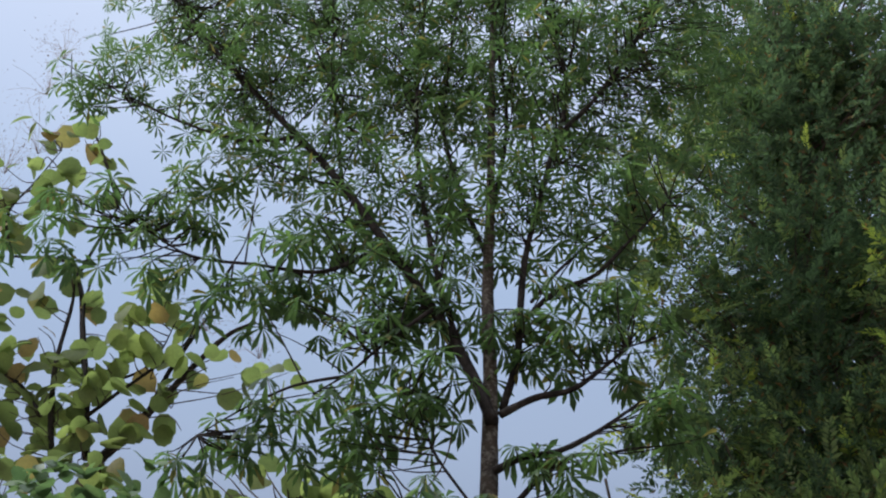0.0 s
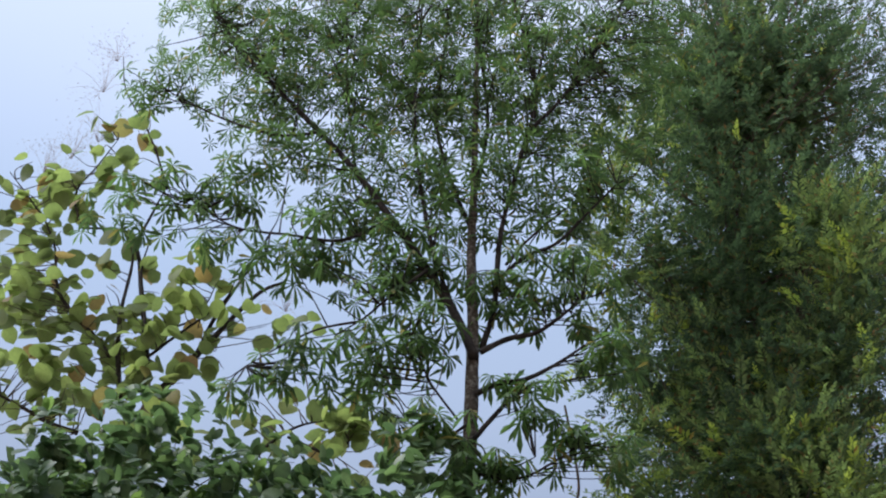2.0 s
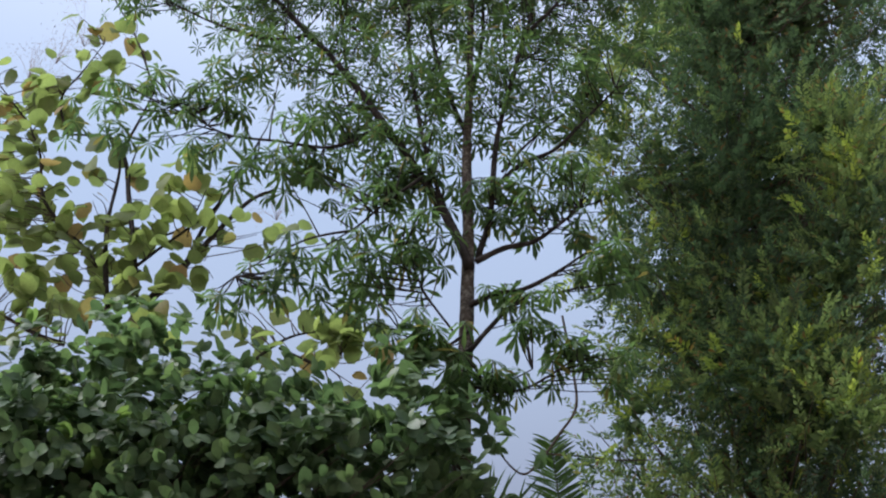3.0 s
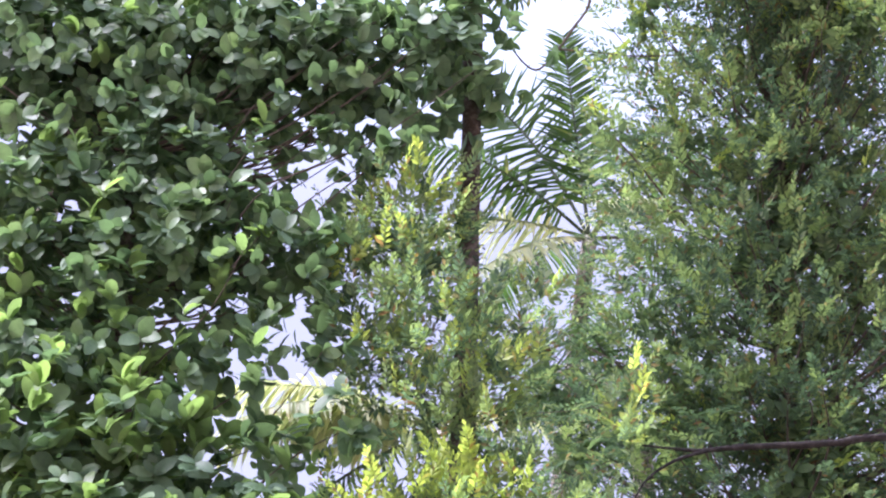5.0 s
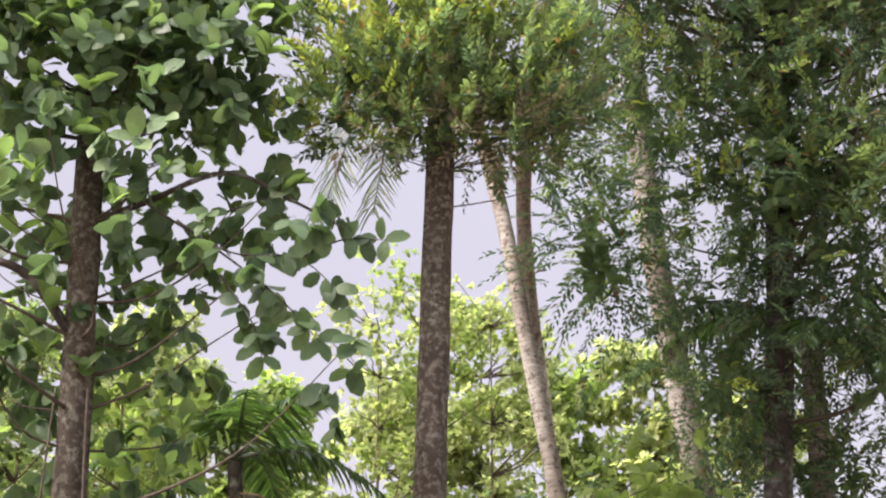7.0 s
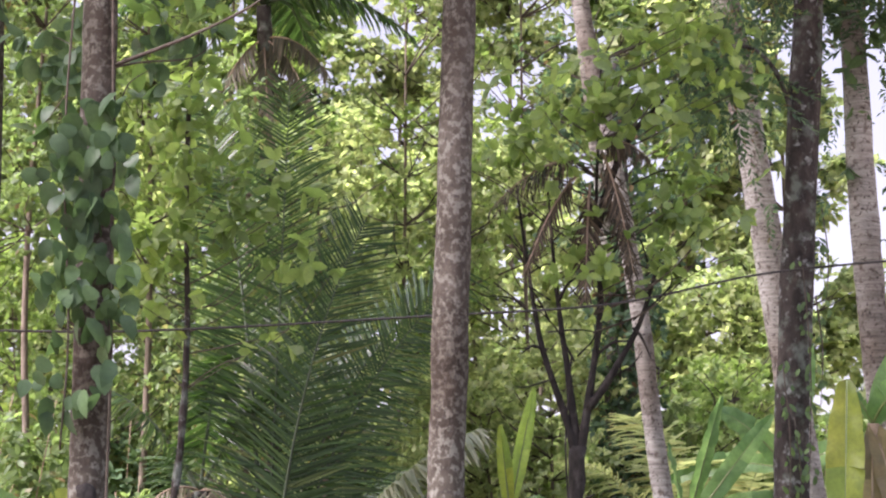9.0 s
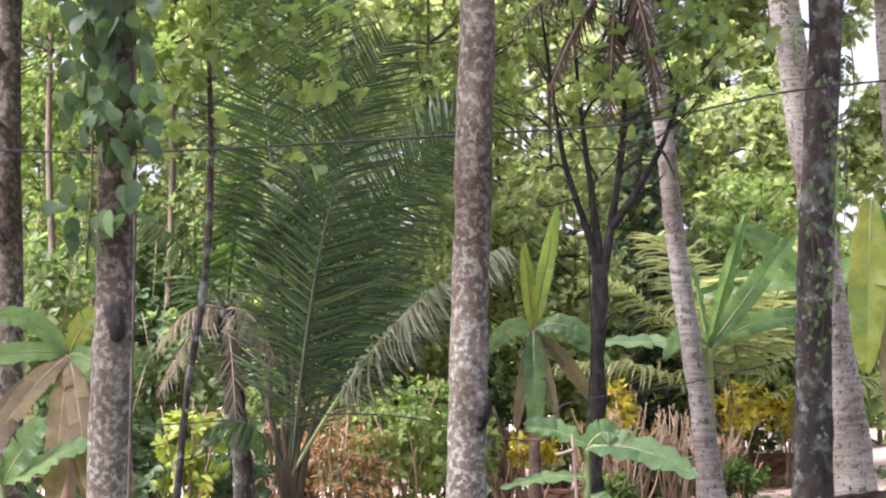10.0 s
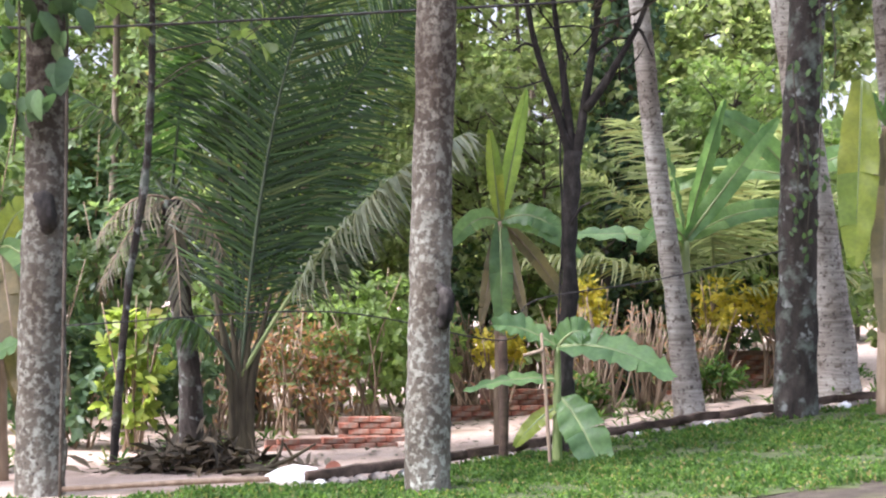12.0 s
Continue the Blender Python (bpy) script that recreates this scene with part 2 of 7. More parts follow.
M = {
    "whorl": leaf_material("whorl_leaf", (0.036, 0.086, 0.036), (0.056, 0.126, 0.044), (0.089, 0.172, 0.053), (0.20, 0.17, 0.05), 0.985, 0.6, 0.5, spec=0.3, haze_grey=0.16),
    "teak": leaf_material("broad_yellow_green_leaf", (0.115, 0.165, 0.065), (0.168, 0.235, 0.085), (0.235, 0.305, 0.115), (0.30, 0.21, 0.10), 0.95, 0.6, 0.6, spec=0.25, haze_grey=0.2),
    "oval": leaf_material("oval_glossy_leaf", (0.062, 0.115, 0.066), (0.09, 0.16, 0.088), (0.135, 0.215, 0.11), None, 0.9, 0.45, 0.45, spec=0.3, haze_grey=0.06),
    "young": leaf_material("young_oval_leaf", (0.09, 0.17, 0.05), (0.12, 0.22, 0.055), (0.17, 0.29, 0.065), None, 0.9, 0.6, 0.45),
    # dark and bluish: shade and haze of dense crowns put into the colour
    "fine": leaf_material("fine_leaf", (0.036, 0.074, 0.058), (0.060, 0.115, 0.080), (0.095, 0.17, 0.098), (0.14, 0.08, 0.04), 0.975, 0.55, 0.6, spec=0.2, haze_grey=0.12),
    "core": leaf_material("deep_shade_leaf", (0.068, 0.122, 0.062), (0.098, 0.17, 0.078), (0.135, 0.22, 0.095), None, 0.9, 0.5, 0.6, spec=0.2, haze_grey=0.12),
    "tip": leaf_material("yellow_green_tip_leaf", (0.22, 0.31, 0.045), (0.32, 0.42, 0.06), (0.42, 0.51, 0.085), (0.32, 0.17, 0.05), 0.985, 0.6, 0.45),
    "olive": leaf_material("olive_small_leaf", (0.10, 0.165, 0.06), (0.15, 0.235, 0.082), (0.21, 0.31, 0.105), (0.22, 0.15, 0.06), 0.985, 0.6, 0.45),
    "palm": leaf_material("palm_leaflet", (0.019, 0.047, 0.014), (0.036, 0.080, 0.021), (0.072, 0.140, 0.036), (0.16, 0.17, 0.06), 0.98, 0.45, 0.36, spec=0.5, haze_grey=0.03),
    # paler copy of the palm leaf, with sunlight put into its colour
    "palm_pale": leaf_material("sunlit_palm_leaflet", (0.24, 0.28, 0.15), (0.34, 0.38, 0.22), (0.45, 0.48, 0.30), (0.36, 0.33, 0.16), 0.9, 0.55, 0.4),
    "palm_dead": leaf_material("withered_palm_leaflet", (0.075, 0.061, 0.041), (0.12, 0.097, 0.062), (0.20, 0.162, 0.102), None, 0.9, 0.25, 0.7),
    "banana": leaf_material("banana_leaf", (0.10, 0.205, 0.085), (0.145, 0.27, 0.115), (0.20, 0.345, 0.145), None, 0.9, 0.6, 0.38, patch=4, spec=0.45, haze_grey=0.1),
    "banana_yellow": leaf_material("yellowing_banana_leaf", (0.22, 0.33, 0.04), (0.29, 0.38, 0.045), (0.38, 0.42, 0.05), None, 0.9, 0.6, 0.35, patch=5),
    "banana_dry": leaf_material("dry_banana_leaf", (0.10, 0.073, 0.036), (0.18, 0.132, 0.062), (0.28, 0.215, 0.105), None, 0.9, 0.4, 0.7, patch=5),
    "young_banana": leaf_material("young_banana_leaf", (0.26, 0.42, 0.06), (0.33, 0.50, 0.08), (0.40, 0.56, 0.10), None, 0.9, 0.55, 0.35, patch=3),
    "bright": leaf_material("bright_shrub_leaf", (0.14, 0.23, 0.05), (0.215, 0.325, 0.078), (0.31, 0.43, 0.12), None, 0.9, 0.6, 0.45),
    # far leaves made paler than real ones; distance haze put into their colour
    "back": leaf_material("hazed_distant_leaf", (0.215, 0.285, 0.13), (0.32, 0.39, 0.19), (0.44, 0.49, 0.27), None, 0.9, 0.7, 0.5, patch=0.5),
    "vine": leaf_material("climber_leaf", (0.035, 0.075, 0.035), (0.055, 0.11, 0.05), (0.09, 0.16, 0.07), None, 0.9, 0.45, 0.45, spec=0.3, haze_grey=0.08),
    "croton": leaf_material("reddish_croton_leaf", (0.20, 0.09, 0.06), (0.42, 0.18, 0.09), (0.58, 0.30, 0.13), (0.14, 0.20, 0.05), 0.72, 0.5, 0.5),
    "yellow": leaf_material("yellow_croton_leaf", (0.42, 0.38, 0.03), (0.58, 0.48, 0.03), (0.70, 0.56, 0.04), None, 0.9, 0.6, 0.45),
    "grass": leaf_material("grass_blade", (0.03, 0.075, 0.018), (0.065, 0.14, 0.03), (0.125, 0.215, 0.05), (0.25, 0.21, 0.10), 0.95, 0.6, 0.55, patch=2, spec=0.2, haze_grey=0.06),
    "bark_mottled": solid_material("mottled_bark", [(0.3, (0.060, 0.051, 0.042)), (0.55, (0.110, 0.098, 0.083)), (0.75, (0.18, 0.17, 0.15))], 5, (1, 1, 0.6), 0.95, 1.0, 40, (0.48, 0.60, (0.245, 0.25, 0.225)), 17, speck=(0.585, 0.66, (0.06, 0.052, 0.044)), speck_scale=21, zone=0.9, foot=(2.3, 3.9)),
    "bark_dark": solid_material("dark_bark", [(0.3, (0.022, 0.019, 0.017)), (0.55, (0.052, 0.044, 0.038)), (0.78, (0.11, 0.095, 0.082))], 9, (1, 1, 0.5), 0.95, 1.0, 34, (0.52, 0.66, (0.135, 0.155, 0.13)), 5, speck=(0.60, 0.70, (0.24, 0.25, 0.235)), speck_scale=9),
    "bark_brown": solid_material("brown_bark", [(0.3, (0.10, 0.08, 0.06)), (0.6, (0.18, 0.15, 0.115)), (0.8, (0.27, 0.23, 0.185))], 8, (1, 1, 0.4), 0.95, 0.6),
    "bark_coco": solid_material("ringed_palm_bark", [(0.3, (0.16, 0.145, 0.13)), (0.5, (0.30, 0.285, 0.26)), (0.75, (0.45, 0.43, 0.40))], 7, (0.5, 0.5, 6), 0.95, 0.9, 22, (0.54, 0.64, (0.13, 0.11, 0.095)), 14, speck=(0.60, 0.66, (0.06, 0.05, 0.045)), speck_scale=26, zone=0.8),
    "bark_limb": solid_material("blackish_limb_bark", [(0.3, (0.012, 0.011, 0.010)), (0.55, (0.032, 0.028, 0.025)), (0.78, (0.085, 0.078, 0.07))], 12, (1, 1, 0.6), 0.95, 1.0, 26),
    "stalk_dark": solid_material("dark_green_stalk", [(0.3, (0.03, 0.05, 0.025)), (0.7, (0.065, 0.09, 0.045))], 9, (1, 1, 0.3), 0.6, 0.2),
    "palm_grey": leaf_material("greyish_palm_leaflet", (0.13, 0.16, 0.11), (0.20, 0.225, 0.165), (0.29, 0.31, 0.24), None, 0.9, 0.35, 0.5),
    "husk": solid_material("fibrous_leaf_base", [(0.3, (0.035, 0.029, 0.02)), (0.55, (0.075, 0.064, 0.04)), (0.8, (0.125, 0.11, 0.068))], 9, (1, 1, 0.25), 0.9, 0.6),
    "litter": leaf_material("rotting_litter", (0.025, 0.02, 0.015), (0.06, 0.045, 0.032), (0.12, 0.09, 0.065), None, 0.9, 0.1, 0.8, spec=0.2, haze_grey=0.05),
    "twig": solid_material("dark_twig", [(0.3, (0.05, 0.04, 0.03)), (0.7, (0.12, 0.10, 0.08))], 12, None, 0.9, 0.3),
    "panicle": solid_material("dry_flower_panicle", [(0.3, (0.22, 0.17, 0.14)), (0.7, (0.34, 0.27, 0.23))], 20, None, 0.9, 0.2),
    "stalk": solid_material("green_stalk", [(0.3, (0.12, 0.17, 0.06)), (0.7, (0.22, 0.27, 0.10))], 9, (1, 1, 0.3), 0.5, 0.2),
    "dry_stem": solid_material("dry_stem", [(0.3, (0.17, 0.12, 0.08)), (0.7, (0.36, 0.28, 0.20))], 10, (1, 1, 0.3), 0.9, 0.4),
    "soil": solid_material("sandy_soil", [(0.25, (0.255, 0.188, 0.148)), (0.5, (0.39, 0.30, 0.245)), (0.75, (0.48, 0.39, 0.33))], 1.3, None, 0.95, 0.5, 30, (0.58, 0.68, (0.20, 0.15, 0.105)), 0.7, speck=(0.62, 0.68, (0.10, 0.08, 0.05)), speck_scale=18),
    "verge": solid_material("verge_soil", [(0.3, (0.03, 0.04, 0.016)), (0.6, (0.06, 0.075, 0.028)), (0.8, (0.12, 0.10, 0.06))], 6, None, 0.95, 0.8),
    "road": solid_material("worn_road", [(0.3, (0.026, 0.021, 0.016)), (0.55, (0.056, 0.046, 0.034)), (0.75, (0.095, 0.080, 0.060))], 7, None, 0.95, 0.9, 60, (0.50, 0.78, (0.075, 0.075, 0.035)), 2.2, speck=(0.60, 0.66, (0.07, 0.055, 0.04)), speck_scale=45),
    "brick": solid_material("fired_brick", [(0.3, (0.26, 0.10, 0.07)), (0.6, (0.40, 0.17, 0.11)), (0.8, (0.47, 0.25, 0.17))], 9, None, 0.95, 0.5, 60, (0.52, 0.64, (0.36, 0.27, 0.215)), 5, per_piece=0.25),
    "mortar": solid_material("mud_mortar", [(0.3, (0.16, 0.10, 0.075)), (0.7, (0.30, 0.21, 0.16))], 12, None, 0.95, 0.4),
    "timber": solid_material("weathered_timber", [(0.3, (0.045, 0.032, 0.025)), (0.6, (0.105, 0.072, 0.055)), (0.8, (0.19, 0.14, 0.11))], 14, (0.25, 1, 1), 0.9, 0.5),
    "white_stone": solid_material("whitewashed_stone", [(0.3, (0.55, 0.54, 0.52)), (0.7, (0.80, 0.80, 0.80))], 5, None, 0.8, 0.3, 30),
    "rubble": solid_material("grey_rubble", [(0.3, (0.10, 0.085, 0.07)), (0.7, (0.34, 0.30, 0.26))], 8, None, 0.95, 0.5, per_piece=0.3),
    "wire": solid_material("dull_wire", [(0.3, (0.03, 0.028, 0.026)), (0.7, (0.07, 0.06, 0.055))], 20, None, 0.6, 0.1, metal=0.5),
}

# ---- mesh helpers ----
rng = np.random.default_rng(7)
UP = np.array([0.0, 0.0, 1.0])


def unit(a):
    a = np.asarray(a, float)
    return a / np.maximum(np.linalg.norm(a, axis=-1, keepdims=True), 1e-9)


class Soup:
    """Collects vertices and faces of one mesh."""

    def __init__(self):
        self.verts, self.faces, self.count = [], [], 0

    def add(self, verts, *faces):
        verts = np.asarray(verts, float).reshape(-1, 3)
        for f in faces:
            self.faces.append(np.asarray(f, int) + self.count)
        self.verts.append(verts)
        self.count += len(verts)
        return self

    def join(self, other):
        self.faces += [f + self.count for f in other.faces]
        self.verts += other.verts
        self.count += other.count

    def mesh(self, name, origin=(0, 0, 0), smooth=True):
        me = bpy.data.meshes.new(name)
        v = np.concatenate(self.verts) - np.asarray(origin, float)
        me.vertices.add(len(v))
        me.vertices.foreach_set("co", v.astype(np.float32).ravel())
        loops = np.concatenate([f.ravel() for f in self.faces])
        sizes = np.concatenate([np.full(len(f), f.shape[1]) for f in self.faces])
        me.loops.add(len(loops))
        me.loops.foreach_set("vertex_index", loops.astype(np.int32))
        me.polygons.add(len(sizes))
        me.polygons.foreach_set("loop_start", np.concatenate([[0], np.cumsum(sizes)[:-1]]).astype(np.int32))
        me.polygons.foreach_set("use_smooth", np.full(len(sizes), smooth))
        me.update(calc_edges=True)
        return me


def thing(name, base, label, category, group="", kind=""):
    ob = new(name)
    ob.location = base
    ob.empty_display_size = 0.2
    return tagged(ob, label, category, group, kind)


def part(name, soup, mat, parent, label="", smooth=True, kind=""):
    origin = np.array(parent.location)
    if parent.parent:
        origin = origin + np.array(parent.parent.location)
    ob = new(name, soup.mesh(name, origin, smooth))
    ob.data.materials.append(M[mat])
    ob.parent = parent
    return tagged(ob, label, kind=kind)


def single(name, soup, mat, base, label, category, group="", kind="", smooth=True):
    ob = new(name, soup.mesh(name, base, smooth))
    ob.location = base
    ob.data.materials.append(M[mat])
    return tagged(ob, label, category, group, kind)


def smooth_path(points, steps=6):
    """A Catmull-Rom curve through the points."""
    p = np.asarray(points, float)
    if len(p) == 2:
        return np.linspace(p[0], p[1], steps + 1)
    q = np.vstack([2 * p[0] - p[1], p, 2 * p[-1] - p[-2]])
    out = []
    for i in range(1, len(q) - 2):
        for s in np.linspace(0, 1, steps, endpoint=False):
            a, b, c, d = q[i - 1:i + 3]
            out.append(0.5 * ((2 * b) + (c - a) * s + (2 * a - 5 * b + 4 * c - d) * s * s + (3 * b - a - 3 * c + d) * s ** 3))
    out.append(p[-1])
    return np.array(out)


def tube(soup, points, radii, sides=8, rough=0.0, steps=6, rings=0.0, curved=True):
    """A tapering stem through the points; rough: unevenness as a share of the radius; rings: leaf scars of a palm."""
    pts = smooth_path(points, steps) if curved else np.asarray(points, float)
    r = np.interp(np.linspace(0, 1, len(pts)), np.linspace(0, 1, len(radii)), radii)
    tan = unit(np.gradient(pts, axis=0))
    ref = np.array([0.0, 1.0, 0.0]) if abs(tan[0][1]) < 0.9 else np.array([1.0, 0, 0])
    a = unit(np.cross(tan, ref))
    b = np.cross(tan, a)
    ang = np.linspace(0, 2 * np.pi, sides, endpoint=False)
    rr = np.repeat(r[:, None], sides, 1)
    if rough:
        low = rng.normal(0, 1, (len(pts), sides))
        low = (low + np.roll(low, 1, 0) + np.roll(low, 1, 1)) / 1.8
        rr = rr * (1 + rough * low)
    if rings:
        rr = rr * (1 + rings * (np.arange(len(pts)) % 2)[:, None])
    v = pts[:, None] + rr[..., None] * (np.cos(ang)[None, :, None] * a[:, None] + np.sin(ang)[None, :, None] * b[:, None])
    n = len(pts)
    i, j = np.meshgrid(np.arange(n - 1), np.arange(sides), indexing="ij")
    k = (j + 1) % sides
    quads = np.stack([i * sides + j, i * sides + k, (i + 1) * sides + k, (i + 1) * sides + j], -1).reshape(-1, 4)
    tip = np.array([[(n - 1) * sides + s for s in range(sides)]])
    soup.add(v, quads, tip, np.array([[s for s in range(sides)][::-1]]))
    return pts


LANCE = (np.array([(0, 0, 0), (0, .33, .02), (0, .7, -.03), (0, 1, -.15), (-.5, .33, .06), (.5, .33, .06), (-.36, .7, 0), (.36, .7, 0)]),
         np.array([(0, 5, 1), (0, 1, 4), (2, 7, 3), (6, 2, 3)]), np.array([(1, 5, 7, 2), (4, 1, 2, 6)]))
STRAP = (np.array([(0, 0, 0), (0, .35, .02), (0, .72, -.02), (0, 1, -.12), (-.26, .35, .04), (.26, .35, .04), (-.5, .72, .0), (.5, .72, .0)]), LANCE[1], LANCE[2])
OVAL = (np.array([(0, 0, 0), (0, .28, .0), (0, .68, -.02), (0, 1, -.10), (-.40, .28, .05), (.40, .28, .05), (-.46, .68, .03), (.46, .68, .03)]),
        np.array([(0, 5, 1), (0, 1, 4), (2, 7, 3), (6, 2, 3)]), np.array([(1, 5, 7, 2), (4, 1, 2, 6)]))
BROAD = (np.array([(0, 0, 0), (0, .3, .03), (0, .62, .0), (0, .85, -.06), (0, 1, -.14), (-.42, .14, .05), (.42, .14, .05), (-.55, .42, .07), (.55, .42, .07), (-.40, .74, .0), (.40, .74, .0)]),
         np.array([(0, 6, 1), (0, 1, 5), (3, 10, 4), (9, 3, 4)]), np.array([(1, 6, 8, 2), (5, 1, 2, 7), (2, 8, 10, 3), (7, 2, 3, 9)]))
ROUND = (np.array([(0, 0, 0), (0, .25, .02), (0, .55, .01), (0, .82, -.04), (0, 1, -.10), (-.30, .13, .03), (.30, .13, .03), (-.5, .42, .06), (.5, .42, .06), (-.44, .75, .02), (.44, .75, .02), (-.18, .94, -.06), (.18, .94, -.06)]),
         np.array([(0, 6, 1), (0, 1, 5), (3, 12, 4), (11, 3, 4)]), np.array([(1, 6, 8, 2), (5, 1, 2, 7), (2, 8, 10, 3), (7, 2, 3, 9), (3, 10, 12, 3), (9, 3, 11, 9)])[:4])
ROUND = (ROUND[0], np.vstack([ROUND[1], [(3, 10, 12), (9, 3, 11)]]), ROUND[2])
SMALL = (np.array([(0, 0, 0), (-.5, .5, .08), (0, 1, -.05), (.5, .5, .08)]), np.array([(0, 3, 2), (0, 2, 1)]), np.zeros((0, 4), int))


def blades(soup, kind, pos, way, normal, length, width):
    """Leaf blades at pos, growing along way, facing normal."""
    tv, tris, quads = kind
    d = unit(way)
    x = unit(np.cross(d, normal))
    z = np.cross(x, d)
    n = len(pos)
    length, width = np.broadcast_to(length, n), np.broadcast_to(width, n)
    v = (pos[:, None] + x[:, None] * (tv[None, :, 0, None] * width[:, None, None]) + d[:, None] * (tv[None, :, 1, None] * length[:, None, None])
         + z[:, None] * (tv[None, :, 2, None] * length[:, None, None]))
    off = (np.arange(n) * len(tv))[:, None, None]
    faces = [(tris[None] + off).reshape(-1, 3)]
    if len(quads):
        faces.append((quads[None] + off).reshape(-1, 4))
    soup.add(v, *faces)


def spread(n, centre, radii, shell=0.5, seed_rng=rng):
    """n places in an ellipsoid, thicker towards its skin, with the outward way of each."""
    w = unit(seed_rng.normal(size=(n, 3)))
    r = seed_rng.random(n) ** shell
    return np.asarray(centre) + w * r[:, None] * np.asarray(radii), unit(w / np.asarray(radii))


def cloud(n, centre, radii):
    """n places thinning out from the middle of a loose mass, with the outward way of each."""
    w = np.clip(rng.normal(size=(n, 3)), -1.9, 1.9) * 0.66
    return np.asarray(centre) + w * np.asarray(radii), unit(w / np.asarray(radii) + 1e-4)


def random_ways(n):
    return unit(rng.normal(size=(n, 3)))


def ground_z(x, y):
    """The land is level and climbs gently towards +x."""
    x = np.minimum(np.asarray(x, float), 11.0)
    return 0.10 * 0.4 * np.log1p(np.exp((x - 0.4) / 0.4)) + 0 * np.asarray(y, float)


# ---- ground, verge, road ----
def sheet(x0, x1, y0, y1, nx, ny, lift=0.0, rough=0.0, edge=None):
    xs, ys = np.meshgrid(np.linspace(x0, x1, nx), np.linspace(y0, y1, ny), indexing="ij")
    if edge is not None:
        ys = edge[0](xs) + (ys - y0) / (y1 - y0) * (edge[1](xs) - edge[0](xs))
    z = ground_z(xs, ys) + lift + rough * rng.normal(size=xs.shape)
    i, j = np.meshgrid(np.arange(nx - 1), np.arange(ny - 1), indexing="ij")
    q = np.stack([i * ny + j, (i + 1) * ny + j, (i + 1) * ny + j + 1, i * ny + j + 1], -1).reshape(-1, 4)
    return Soup().add(np.stack([xs, ys, z], -1), q)


def kerb_y(x):
    x = np.asarray(x, float)
    u = np.clip(x, 0, 4.7)
    return 18.2 + 0.96 * u - 0.09 * u ** 2 + 1.2 * np.clip(x, -0.75, 0) + 0.45 * np.minimum(x + 0.75, 0)


def road_edge_y(x):
    return 14.5 + 0.16 * np.asarray(x, float)


far = Soup()
gx = np.array([-3000, -300, -60, -20, -10, -8, -6, -5, -4, -3, -2, -1, 0, .4, .8, 1.2, 1.6, 2, 3, 4, 5, 6, 7, 8, 9, 10, 11, 14, 20, 60, 300, 3000.0])
gy = np.array([-3000, -300, -40, -8, 0, 6, 12, 14, 16, 18, 20, 22, 24, 26, 28, 32, 40, 80, 300, 3000.0])
GX, GY = np.meshgrid(gx, gy, indexing="ij")
ii, jj = np.meshgrid(np.arange(len(gx) - 1), np.arange(len(gy) - 1), indexing="ij")
nyg = len(gy)
far.add(np.stack([GX, GY, ground_z(GX, GY)], -1), np.stack([ii * nyg + jj, (ii + 1) * nyg + jj, (ii + 1) * nyg + jj + 1, ii * nyg + jj + 1], -1).reshape(-1, 4))
single("ground", far, "soil", (0, 0, 0), "bare sandy pinkish soil of a village garden", "ground", kind="structure")
single("verge", sheet(-9, 11, 0, 1, 121, 14, 0.012, 0.006, (lambda x: road_edge_y(x) + 0.12 * np.sin(x * 3.1) + 0.07 * np.sin(x * 9.7), lambda x: kerb_y(x) - 0.06)), "verge", (0, 0, 0), "grassy road verge of dark trodden soil", "verge", kind="structure")
single("road", sheet(-16, 18, 0, 1, 69, 4, 0.006, 0.0, (lambda x: road_edge_y(x) - 19.0, lambda x: road_edge_y(x) + 0.35)), "road", (0, 0, 0), "worn earthy road with mossy patches", "road", kind="structure")

# ---- leaf arrangements ----


def whorls(soup, centres, axes, count, length, droop=(0.2, 0.8), wide=0.18):
    """Umbrella-like rosettes of narrow leaves round the ends of twigs."""
    n = len(centres)
    a = unit(axes)
    s = unit(np.cross(a, random_ways(n)))
    s2 = np.cross(a, s)
    sag = rng.uniform(droop[0], droop[1], n)[:, None]
    size = rng.uniform(0.75, 1.2, n)
    for k in range(count):
        ang = 2 * np.pi * (k + rng.random(n) * 0.5) / count
        radial = s * np.cos(ang)[:, None] + s2 * np.sin(ang)[:, None]
        d = unit(radial + a * rng.uniform(0.0, 0.35, n)[:, None] - UP * sag * rng.uniform(0.7, 1.3, n)[:, None])
        ln = length * size * rng.uniform(0.75, 1.1, n)
        blades(soup, STRAP, centres, d, a + 0.3 * radial + 0.25 * random_ways(n), ln, ln * wide * rng.uniform(0.85, 1.2, n))


def rosettes(soup, kind, centres, axes, count, length, wide, spread_out=0.9, droop=0.1):
    """Small bunches of leaves at the ends of twigs."""
    n = len(centres)
    for k in range(count):
        ang = 2 * np.pi * (k * 0.382 + rng.random(n) * 0.2)
        a = unit(axes + 0.15 * random_ways(n))
        s = unit(np.cross(a, random_ways(n)))
        s2 = np.cross(a, s)
        radial = s * np.cos(ang)[:, None] + s2 * np.sin(ang)[:, None]
        d = unit(radial * spread_out * rng.uniform(0.5, 1.2, n)[:, None] + a * rng.uniform(0.2, 1.0, n)[:, None] - UP * droop)
        ln = length * rng.uniform(0.6, 1.2, n)
        blades(soup, kind, centres - a * (0.5 * length * rng.random(n))[:, None], d, a + 0.4 * random_ways(n), ln, ln * wide * rng.uniform(0.85, 1.15, n))


